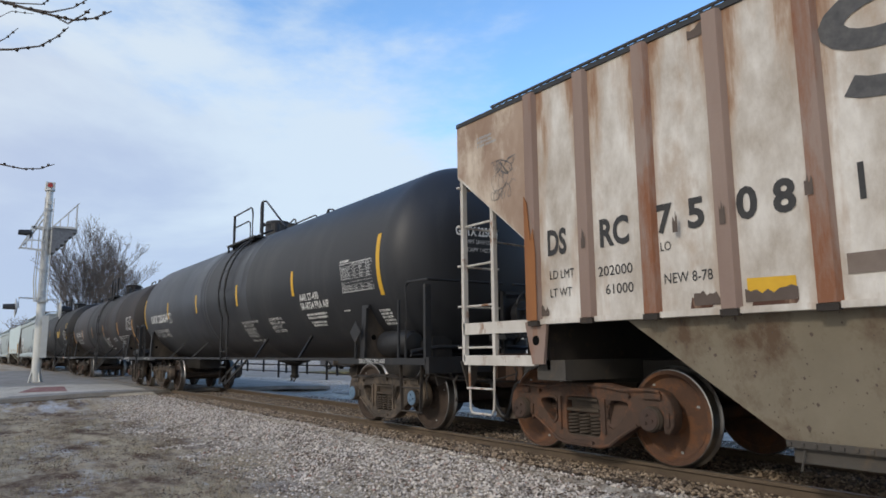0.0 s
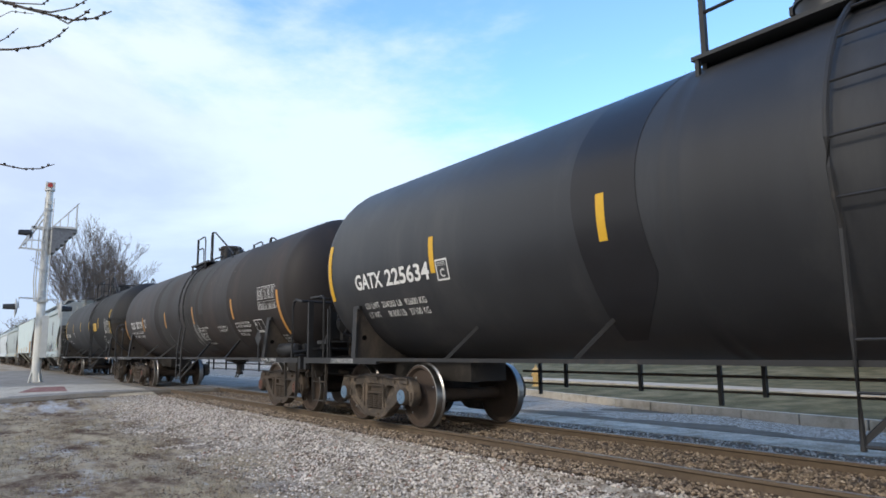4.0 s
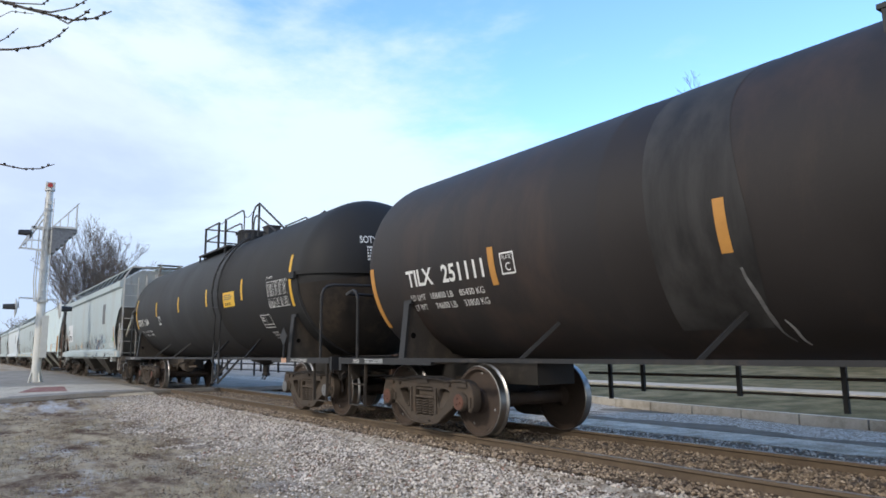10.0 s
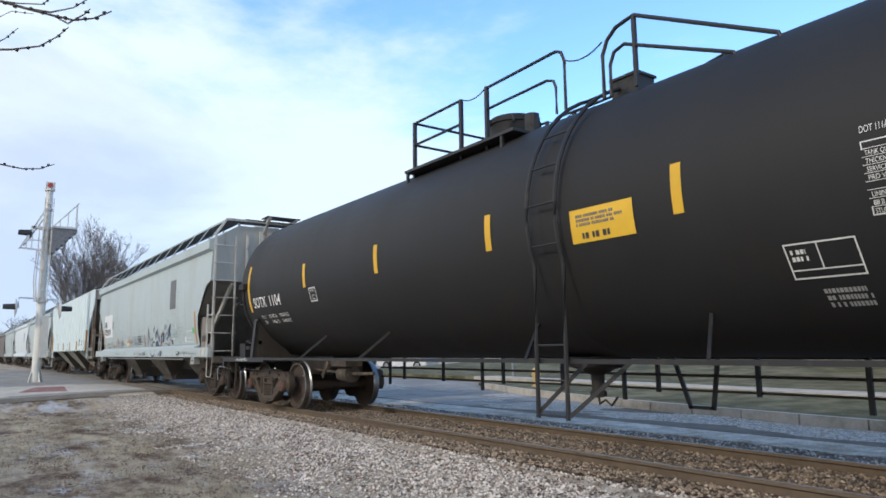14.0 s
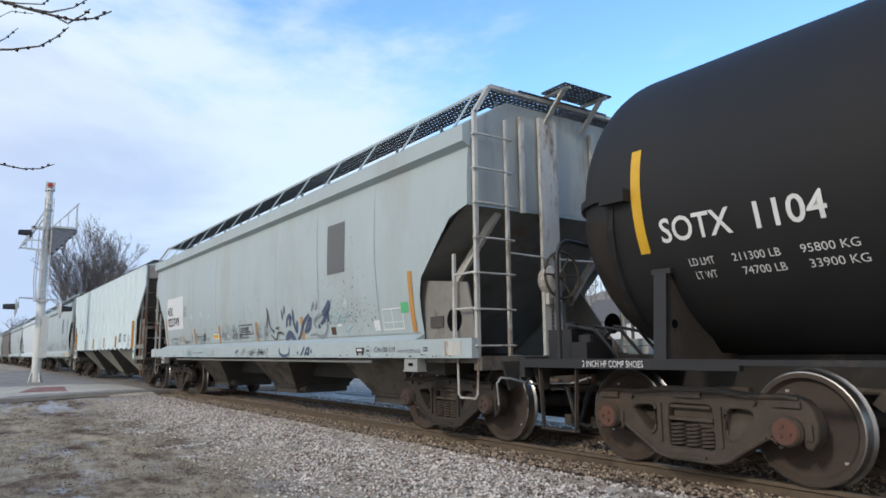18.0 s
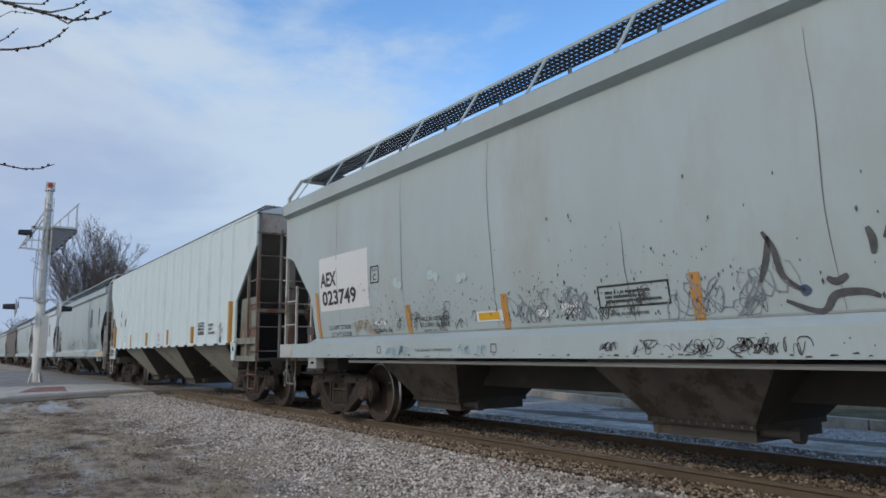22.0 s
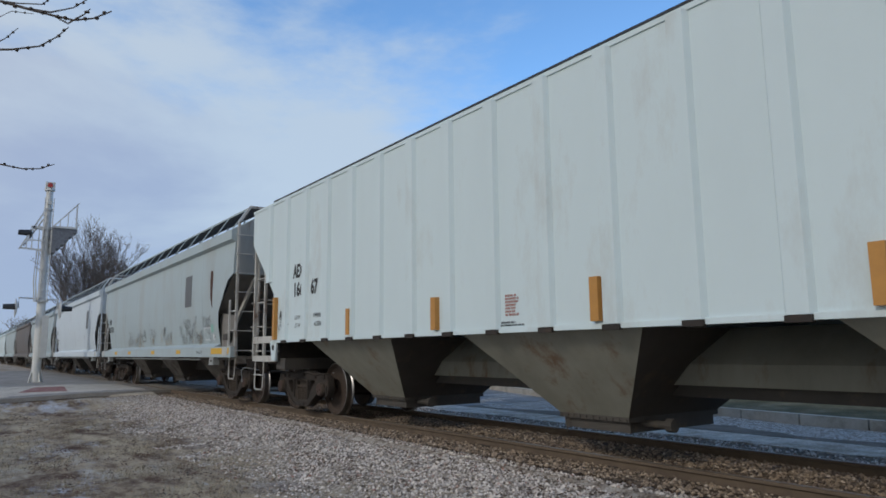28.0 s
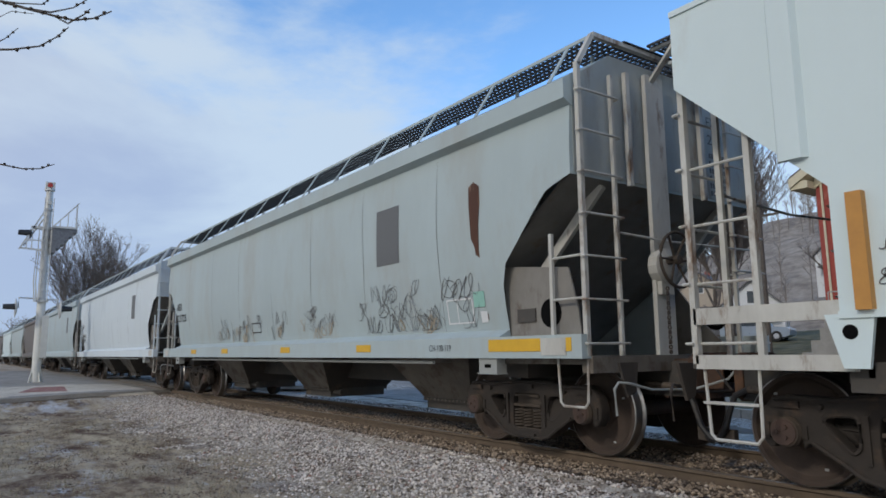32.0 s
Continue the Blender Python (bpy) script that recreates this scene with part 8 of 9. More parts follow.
# ---- crossing signal mast ----
M_ALU = mat("silver painted mast", (0.62, 0.62, 0.60), (0.50, 0.50, 0.48), 5, 0.4, metal=0.35, bump=0.05)
M_MASTW = mat("off-white mast base paint", (0.68, 0.67, 0.61), (0.58, 0.57, 0.52), 5, 0.6)
M_DARK = mat("black signal hood", (0.018, 0.018, 0.02), (0.03, 0.03, 0.03), 8, 0.6)
M_REDLENS = mat("red lens", (0.45, 0.03, 0.03), (0.35, 0.02, 0.02), 8, 0.25)
GX, GY, GZ = -34.4, -3.55, -0.30
mast = thing("crossing_signal", pose(GX, GY, GZ), "silver cantilever crossing signal mast with platform and lamps", "signal")
part("pole", Shape().lathe([(0, 0.155), (3.7, 0.152), (3.75, 0.15), (8.66, 0.14), (8.68, 0.0)], "z", seg=20), M_ALU, mast, smooth=True)
part("sleeve", Shape().lathe([(0.0, 0.24), (0.05, 0.24), (0.06, 0.185), (3.75, 0.172), (3.8, 0.15)], "z", seg=20), M_MASTW, mast, "off-white sleeve round the mast foot", smooth=True)
for k in range(4):
    a = k * math.pi / 2 + 0.5
    s = Shape().prism([(0.2, 0.0), (0.40, 0.0), (0.22, 0.7), (0.2, 0.7)], -0.02, 0.02)
    part("foot_fin", s, M_MASTW, mast, "", pose(0, 0, 0, 0, 0, math.degrees(a)))
part("base_plate", Shape().span(-0.5, 0.5, -0.5, 0.5, 0.0, 0.04), M_MASTW, mast)
s = Shape()
for y in (0.0, -0.34):
    s.tube([(0.24, y + 0.17, 3.7), (0.24, y + 0.17, 8.3)], 0.022, 6)
part("ladder_rail", s, M_ALU, mast)
for i in range(15):
    part("rung", Shape().tube([(0.24, 0.17, 3.9 + 0.30 * i), (0.24, -0.17, 3.9 + 0.30 * i)], 0.016, 5), M_ALU, mast)
for z, r in ((3.7, 0.25), (5.0, 0.19), (6.2, 0.185), (7.75, 0.18), (8.66, 0.21)):
    part("collar", Shape().lathe([(z, 0.0), (z, r), (z + 0.09, r), (z + 0.09, 0.0)], "z", seg=18), M_ALU, mast)
part("lamp_housing", Shape().span(-0.14, 0.14, -0.18, 0.18, 8.75, 9.05), M_MASTW, mast, "small white lamp housing on top")
part("lens", Shape().lathe([(0.16, 0.0), (0.16, 0.10), (0.13, 0.12)], "x", (0, 0, 8.9), 14), M_REDLENS, mast, "red round lens", pose(0, 0, 0, 0, 0, -10))
part("junction_box", Shape().box((0.2, 0.0, 8.1), (0.12, 0.16, 0.16)), M_MASTW, mast)
# stepped platform on one side, braced frame on the other
for i in range(6):
    part("step_tread", Shape().span(-0.4, 0.45, 0.18 + 0.16 * i, 0.34 + 0.16 * i, 5.85 + 0.19 * i, 6.95), M_GREYCAP, mast, "grey stepped platform plate")
part("platform", Shape().span(-0.45, 0.5, 0.15, 1.12, 6.95, 7.03), M_ALU, mast)
s = Shape().bar((0.45, 0.22, 7.03), (0.45, 1.15, 8.15), 0.05, 0.05).bar((0.45, 0.45, 7.03), (0.45, 0.45, 7.32), 0.035, 0.035).bar((0.45, 0.75, 7.03), (0.45, 0.75, 7.68), 0.035, 0.035).bar((0.45, 1.08, 7.03), (0.45, 1.08, 8.08), 0.06, 0.06)
part("platform_handrail", s, M_ALU, mast)
s = Shape().bar((0.2, -0.12, 7.75), (0.2, -1.0, 5.95), 0.07, 0.07).bar((-0.1, -0.1, 7.5), (0.2, -0.85, 6.1), 0.05, 0.05)
s.bar((0.2, -0.15, 6.95), (0.2, -0.62, 6.95), 0.07, 0.10).bar((0.2, -0.1, 5.95), (0.2, -0.95, 6.0), 0.07, 0.07).bar((0.2, -0.1, 6.4), (0.2, -0.75, 6.35), 0.05, 0.05)
for y in (-0.3, -0.55, -0.75):
    s.bar((0.2, y, 5.95), (0.2, y, 7.5 + 1.9 * (y + 0.1)), 0.04, 0.04)
part("brace_frame", s, M_ALU, mast)
for y, z, k, r in ((-0.62, 6.65, -1, 0.22), (-0.95, 3.42, -1, 0.40), (0.72, 3.38, 1, 0.40)):
    s = Shape().lathe([(y - k * 0.06, 0.0), (y - k * 0.06, r * 0.5), (y, r), (y + k * 0.02, r), (y + k * 0.02, 0.0)], "y", (0.1, 0, z), 24)
    part("flasher_disc", s, M_ALU if r > 0.3 else M_DARK, mast, "round flasher backing disc", smooth=True)
    h = Shape()
    for i in range(10):
        a, b = math.pi * (i - 1) / 8, math.pi * i / 8
        h.add([(0.1 + q * math.cos(c), y + k * d, z + q * math.sin(c)) for q, c, d in ((0.18, a, 0.02), (0.18, b, 0.02), (0.15, b, 0.46), (0.15, a, 0.46))], [(0, 1, 2, 3)])
        h.add([(0.1 + q * math.cos(c), y + k * d, z + q * math.sin(c)) for q, c, d in ((0.17, a, 0.02), (0.17, b, 0.02), (0.14, b, 0.46), (0.14, a, 0.46))], [(0, 1, 2, 3)])
    part("hood", h, M_DARK, mast, "black lamp hood")
    part("lamp_arm", Shape().tube([(0.1, k * 0.15, z + r + 0.02), (0.1, y - k * 0.1, z + r + 0.04), (0.1, y - k * 0.1, z)], 0.035, 8), M_ALU, mast)
for y in (-0.26, -0.34):
    part("conduit", Shape().tube([(0.2, y, 6.0), (0.2, y - 0.04, 4.6), (0.2, y + 0.04, 3.7)], 0.03, 6), M_ALU, mast)
part("control_box", Shape().span(0.2, 0.34, 0.05, 0.3, 1.3, 3.1), M_MASTW, mast)

# ---- bare trees ----
M_BARK = mat("grey brown bark", (0.13, 0.11, 0.095), (0.075, 0.064, 0.056), 6, 0.95, bump=0.4)
M_TWIG = mat("fine grey twigs", (0.20, 0.172, 0.155), (0.13, 0.11, 0.098), 6, 0.95)


def branches(rnd, trunk_h, spread, depth, r0, gap=0.32, up=0.35, kids=(3, 4), thin=0.0):
    """Trunk and crown of a leafless tree, as two shapes."""
    trunk, crown = Shape(), Shape()

    def grow(p, d, length, r, level):
        pts, q = [p], d.copy()
        n = 4 if level < 2 else 3
        for _ in range(n):
            q = (q + Vector((rnd.uniform(-1, 1), rnd.uniform(-1, 1), rnd.uniform(-0.5, 0.9))) * (0.16 if level else 0.06)).normalized()
            pts.append(pts[-1] + q * length / n)
        (trunk if level == 0 else crown).tube(pts, r, 7 if level < 2 else (4 if level < 4 else 3), r * (0.62 if level else 0.6))
        if level >= depth:
            return
        m = rnd.randint(*kids) + (2 if level == 0 else 0)
        for i in range(m):
            k = rnd.uniform(0.35, 1.0) if i else 1.0
            idx = k * n
            a = pts[min(n - 1, int(idx))].lerp(pts[min(n, int(idx) + 1)], idx - int(idx))
            az = rnd.uniform(0, 6.28)
            side = Vector((math.cos(az), math.sin(az), rnd.uniform(-0.1, 0.5)))
            nd = (q * rnd.uniform(0.5, 1.0) + side * spread + Vector((0, 0, up))).normalized()
            grow(a, nd, length * rnd.uniform(0.55, 0.78), max(thin, r * 0.6 * rnd.uniform(0.7, 1.0)), level + 1)
    grow(Vector((0, 0, 0)), Vector((0, 0, 1)), trunk_h, r0, 0)
    return trunk, crown


def bare_tree(x, y, z, trunk_h, spread, depth, r0, seed, label, kids=(3, 4), thin=0.008):
    rnd = random.Random(seed)
    t = thing("tree", pose(x, y, z), label, "tree")
    a, b = branches(rnd, trunk_h, spread, depth, r0, kids=kids, thin=thin)
    part("trunk", a, M_BARK, t, smooth=True)
    part("crown", b, M_TWIG, t, "leafless grey twigs")
    return t


def fan_tree(x, y, z, high, wide, seed, label):
    """A leafless tree with a low fork and a broad fan of upright limbs full of fine twigs."""
    rnd = random.Random(seed)
    t = thing("tree", pose(x, y, z), label, "tree")
    part("trunk", Shape().tube([(0, 0, 0), (0.05, 0, high * 0.1), (0, 0.05, high * 0.22)], 0.42, 10, 0.32), M_BARK, t, smooth=True)
    crown = Shape()

    def twig(p, d, length, r, level):
        pts, q = [p], d
        for _ in range(3):
            q = (q + Vector((rnd.uniform(-0.28, 0.28), rnd.uniform(-0.28, 0.28), rnd.uniform(0.0, 0.2)))).normalized()
            pts.append(pts[-1] + q * length / 3)
        crown.tube(pts, r, 4 if level < 2 else 3, r * 0.5)
        if level < 3:
            for i in range((24, 9, 5)[level]):
                k = rnd.uniform(0.34, 1.0) * 3
                a = pts[min(2, int(k))].lerp(pts[min(3, int(k) + 1)], k - int(k))
                az = rnd.uniform(0, 6.28)
                nd = (q + Vector((math.cos(az), math.sin(az), 0.15)) * rnd.uniform(0.4, 0.75)).normalized()
                twig(a, nd, length * rnd.uniform(0.24, 0.42), max(0.012, r * 0.42), level + 1)
    for i in range(21):
        az = i * 2.4 + rnd.uniform(-0.3, 0.3)
        lean = wide * math.sqrt((i + 0.3) / 20) * rnd.uniform(0.85, 1.05)
        end = Vector((math.cos(az) * lean, math.sin(az) * lean, high * rnd.uniform(0.78, 0.86) * math.sqrt(max(0.12, 1 - 0.80 * min(1.0, lean / wide) ** 2))))
        base = Vector((0, 0, high * rnd.uniform(0.14, 0.21)))
        twig(base, (end - base).normalized(), (end - base).length, 0.06, 0)
    part("crown", crown, M_TWIG, t, "broad crown of leafless grey twigs")


fan_tree(-100.0, 7.6, -0.3, 18.4, 6.9, 12, "tall leafless tree beyond the crossing")
fan_tree(-26.9, 36.5, 1.0, 17.6, 2.6, 41, "tall upright leafless tree behind the street")
bare_tree(-34.0, 46.0, 1.9, 5.5, 0.6, 5, 0.22, 8, "leafless tree between the houses", (3, 4))
bare_tree(-22.5, 44.0, 1.9, 4.6, 0.6, 5, 0.2, 21, "leafless tree between the houses", (3, 4))
bare_tree(-150, 4, -0.3, 4.2, 0.8, 5, 0.3, 31, "leafless tree far down the road", (3, 4))
bare_tree(-165, -9, -0.3, 4.2, 0.8, 5, 0.3, 32, "leafless tree far down the road", (3, 4))
bare_tree(-180, -4, -0.3, 4.4, 0.8, 5, 0.3, 33, "leafless tree far down the road", (3, 4))
bare_tree(-172, 14, -0.3, 4.4, 0.8, 5, 0.3, 34, "leafless tree far down the road", (3, 4))

# twigs of a tree that stands beside the camera; its boughs reach into view
near = thing("tree", pose(-2.6, -7.6, -0.42), "leafless tree beside the track with budded twigs", "tree")
part("trunk", Shape().tube([(0, 0, 0), (0.03, 0.0, 1.2), (0.0, 0.05, 2.4), (0.1, 0.0, 3.6), (0.0, -0.1, 4.8)], 0.16, 12, 0.07), M_BARK, near, smooth=True)


def near_pt(px, py, d):
    """A point d metres before the camera, by its place in the view, in the tree's space."""
    k = 1206.14
    right = (STILL.to_3x3() @ Vector((1, 0, 0)))
    up = (STILL.to_3x3() @ Vector((0, 1, 0)))
    fwd = (STILL.to_3x3() @ Vector((0, 0, -1)))
    return EYE + fwd * d + right * ((px - 784) / k * d) + up * ((441 - py) / k * d) - Vector((-2.6, -7.6, -0.42))


for pts, r in (([(-150, -60), (-40, -20), (0, 2), (45, 15), (95, 28), (130, 36), (165, 33), (198, 20)], 0.008), ([(45, 15), (90, 22), (130, 14), (160, -4)], 0.005),
               ([(95, 28), (120, 42), (150, 25), (160, 16)], 0.005), ([(-120, 70), (-30, 88), (20, 88), (70, 82), (100, 66), (122, 48)], 0.006), ([(-60, 90), (-10, 78), (10, 68), (32, 50)], 0.004),
               ([(-150, 270), (-60, 285), (0, 291), (40, 299), (70, 299), (96, 291)], 0.005), ([(0, 2), (30, 6), (75, 8), (90, -3)], 0.004), ([(-40, -20), (0, 30), (20, 20), (60, 25)], 0.003)):
    s = Shape().tube([near_pt(x, y, 3.0) for x, y in pts], r, 6, r * 0.35)
    rr = random.Random(len(pts) + int(r * 1e4))
    for a, b in zip(pts[2:], pts[3:]):
        for k in (0.2, 0.6):
            q = near_pt(a[0] + (b[0] - a[0]) * k, a[1] + (b[1] - a[1]) * k, 3.0)
            s.lathe([(-0.012, 0.0), (-0.004, r * 1.0 + 0.002), (0.006, r * 0.9), (0.014, 0.0)], "x", q + Vector((0, 0, rr.uniform(-0.006, 0.006))), 5)
    part("bough", s, M_BARK, near, "thin twig with buds", smooth=True)
s = Shape()
for z, p in ((2.6, (-150, 270)), (3.4, (-120, 70)), (3.9, (-150, -60))):
    s.tube([(0, 0, z), (Vector((0, 0, z)) + near_pt(*p, 3.0)) / 2 + Vector((0, 0, 0.15)), near_pt(*p, 3.0)], 0.03, 7, 0.008)
part("limb", s, M_BARK, near)

# ---- red brick building, built brick course by course near the corner ----
M_BRICK = mat("painted red brick", (0.36, 0.075, 0.055), (0.28, 0.055, 0.045), 3, 0.8, c3=(0.40, 0.13, 0.10), scale3=1.2, bump=0.5, fine=25)
M_TRIM = mat("cream trim paint", (0.66, 0.60, 0.44), (0.56, 0.50, 0.36), 4, 0.6)
M_GLASS = bpy.data.materials.new("window glass")
M_GLASS.use_nodes = True
M_GLASS.node_tree.nodes["Principled BSDF"].inputs["Base Color"].default_value = (0.06, 0.07, 0.08, 1)
M_GLASS.node_tree.nodes["Principled BSDF"].inputs["Roughness"].default_value = 0.08
M_SHINGLE = mat("grey shingles", (0.16, 0.15, 0.15), (0.11, 0.105, 0.10), 5, 0.9, bump=0.4)
M_STONEW = mat("grey foundation stone", (0.34, 0.325, 0.30), (0.23, 0.22, 0.20), 2, 0.9, bump=0.4)
BY = 24.0
BX = -14.45
bld = thing("brick_building", pose(BX, BY, 0.4), "two-storey red brick building with arched windows and cream cornice", "building")
W, EAVE, APEX = 13.0, 8.35, 12.1
s = Shape().prism([(0, 0), (W, 0), (W, EAVE), (W / 2, APEX), (0, EAVE)], 0, 14)
part("wall", s, M_BRICK, bld, "painted red brick wall")
for k in (0, 1):
    a, b = ((-0.75, EAVE - 0.42), (W / 2, APEX + 0.1)) if k == 0 else ((W + 0.75, EAVE - 0.42), (W / 2, APEX + 0.1))
    part("roof", Shape().prism([a, b, (b[0], b[1] + 0.3), (a[0], a[1] + 0.25)], -0.75, 14.75), M_SHINGLE, bld, "grey shingled roof slope")
    part("cornice", Shape().prism([(a[0], a[1] - 0.28), (b[0], b[1] - 0.28), (b[0], b[1] + 0.12), (a[0], a[1] + 0.12)], -0.85, -0.70).prism([(a[0], a[1] - 0.30), (b[0], b[1] - 0.30), (b[0], b[1] - 0.22), (a[0], a[1] - 0.22)], -0.70, 0.0)
         .prism([(a[0] + (0.75 if k == 0 else -0.75), a[1] - 0.30), (b[0], b[1] - 0.85), (b[0], b[1] - 0.42), (a[0] + (0.75 if k == 0 else -0.75), a[1] + 0.1)], -0.12, 0.0), M_TRIM, bld, "cream painted cornice")
part("eave_soffit", Shape().span(-0.75, 0.02, -0.75, 14.7, EAVE - 0.75, EAVE - 0.42), M_TRIM, bld)
part("foundation", Shape().span(-0.1, W + 0.1, -0.12, 14.1, -1.2, 2.1), M_STONEW, bld, "grey stone foundation")


def arched_window(x, z, w, h, name="window"):
    pts = [(x - w / 2, z), (x + w / 2, z), (x + w / 2, z + h - 0.18)] + [(x + w / 2 * math.cos(a), z + h - 0.18 + 0.18 * math.sin(a)) for a in (0.5, 1.0, 1.57, 2.1, 2.64)] + [(x - w / 2, z + h - 0.18)]
    fr = part(name, Shape().prism([(x + (p - x) * 1.22, q + (0.05 if q > z else -0.02)) for p, q in pts], -0.06, 0.02), M_TRIM, bld, "cream framed arched window")
    part("pane", Shape().prism([(x + (p - x) * 0.92, z + 0.05 + (q - z) * 0.95) for p, q in pts], -0.075, -0.062), M_GLASS, fr)
    part("glazing_bar", Shape().span(x - w / 2, x + w / 2, -0.10, -0.076, z + h * 0.48, z + h * 0.53).span(x - 0.025, x + 0.025, -0.09, -0.076, z, z + h), M_DARK, fr)
    part("sill", Shape().span(x - w * 0.68, x + w * 0.68, -0.16, 0.0, z - 0.16, z - 0.02), M_TRIM, fr)
    part("keystone", Shape().prism([(x - 0.13, z + h - 0.02), (x + 0.13, z + h - 0.02), (x + 0.2, z + h + 0.38), (x - 0.2, z + h + 0.38)], -0.12, 0.0), M_TRIM, fr)


for x in (1.55, 5.0, 8.4, 11.6):
    arched_window(x, 5.75, 0.74, 2.0)
for x in (5.0, 8.4, 11.6):
    arched_window(x, 2.7, 0.74, 2.1)
dr = part("door", Shape().span(1.1, 2.15, -0.06, 0.02, 2.1, 5.2), M_TRIM, bld, "cream framed doorway with a transom")
part("pane", Shape().span(1.28, 1.97, -0.08, -0.062, 2.5, 4.5).span(1.28, 1.97, -0.08, -0.062, 4.66, 5.08), M_GLASS, dr)
part("porch", Shape().span(0.7, 2.6, -1.4, -0.12, -0.4, 2.0), M_STONEW, bld, "grey concrete porch")
s = Shape()
for x in (0.75, 1.65, 2.55):
    s.bar((x, -1.35, 2.0), (x, -1.35, 2.95), 0.04, 0.04)
s.bar((0.75, -1.35, 2.95), (2.55, -1.35, 2.95), 0.05, 0.05).bar((0.75, -1.35, 2.5), (2.55, -1.35, 2.5), 0.03, 0.03)
part("porch_rail", s, M_GREYD, bld)
part("porch_steps", Shape().span(0.3, 0.7, -1.4, -0.3, -0.4, 1.5).span(-0.1, 0.3, -1.4, -0.3, -0.4, 1.0).span(-0.5, -0.1, -1.4, -0.3, -0.4, 0.5), M_STONEW, bld)
part("downspout", Shape().tube([(0.3, -0.15, EAVE - 0.6), (0.3, -0.12, 2.1)], 0.05, 8), M_TRIM, bld)

# ---- houses, hill and woods behind ----
M_SIDING = mat("white house siding", (0.66, 0.67, 0.68), (0.58, 0.59, 0.60), 3, 0.7, bump=0.1)
M_TANSID = mat("tan house siding", (0.42, 0.36, 0.28), (0.36, 0.30, 0.24), 3, 0.7)


def house(x, y, z, w, d, h, rise, turn, wall_mat, label):
    hs = thing("house", pose(x, y, max(z, lawn_z(x, y) + 0.1) if y < 70 else z, 0, 0, turn), label, "house")
    part("wall", Shape().prism([(-w / 2, -1.5), (w / 2, -1.5), (w / 2, h), (0, h + rise), (-w / 2, h)], 0, d), wall_mat, hs)
    for k in (1, -1):
        a, b = (k * (w / 2 + 0.4), h - 0.4 * rise / (w / 2)), (0, h + rise)
        part("roof", Shape().prism([a, b, (b[0], b[1] + 0.22), (a[0], a[1] + 0.18)], -0.4, d + 0.4), M_SHINGLE, hs)
    for wx, wz in ((-w * 0.22, 1.0), (w * 0.22, 1.0), (0.0, h + 0.3)):
        wn = part("window", Shape().span(wx - 0.5, wx + 0.5, -0.06, 0.0, wz - 0.08, wz + 1.45), M_PATCHW, hs)
        part("pane", Shape().span(wx - 0.4, wx + 0.4, -0.075, -0.06, wz, wz + 1.35), M_GLASS, wn)
    for wy in (d * 0.3, d * 0.7):
        wn = part("window", Shape().span(w / 2, w / 2 + 0.06, wy - 0.5, wy + 0.5, 0.9, 2.4), M_PATCHW, hs)
        part("pane", Shape().span(w / 2 + 0.06, w / 2 + 0.075, wy - 0.4, wy + 0.4, 1.0, 2.3), M_GLASS, wn)
    part("porch_roof", Shape().prism([(-w * 0.4, 2.5), (w * 0.4, 2.5), (w * 0.4, 2.75), (-w * 0.4, 2.75)], -1.8, 0), M_SHINGLE, hs)
    part("chimney", Shape().span(-0.3, 0.3, d * 0.5, d * 0.5 + 0.5, h + rise - 0.6, h + rise + 0.8), M_BRICK, hs)


house(-42.5, 66, 2.2, 6.5, 9, 3.6, 2.8, 25, M_SIDING, "white gabled house up the slope")
house(-50, 62, 1.4, 7, 10, 3.2, 2.6, 100, M_SIDING, "low white house with a grey roof")
house(-57, 78, 4, 8, 9, 4.5, 3, 20, M_TANSID, "tan house on the hillside")
house(-44, 92, 9.5, 7, 9, 4.5, 3, 10, M_SIDING, "white house on the hillside")
house(-66, 60, 1.0, 8, 10, 3.6, 2.6, 60, M_TANSID, "tan house behind the street")
house(-58, 48, 0.5, 7, 9, 3.2, 2.4, 75, M_SIDING, "white house behind the street")

M_HILL = surface("wooded hillside", [(0.20, 0.17, 0.14), (0.29, 0.25, 0.205), (0.38, 0.335, 0.28)], 0.6, scale=0.3)
# paler than the near twigs: distance haze is mixed into this colour
M_WOODS = mat("haze-paled far twigs", (0.30, 0.265, 0.24), (0.20, 0.175, 0.155), 6, 0.95)


def hill(u, v):
    x, y = -260 + 320 * u, 72 + 150 * v
    rise = 47 * min(1, v * 1.6) ** 1.2 * (0.75 + 0.25 * noise.noise(Vector((u * 6, v * 3, 0)))) * min(1, max(0.05, (u - 0.18) * 3))
    return (x, y, -0.8 + rise + 0.9 * noise.noise(Vector((u * 40, v * 20, 1))))


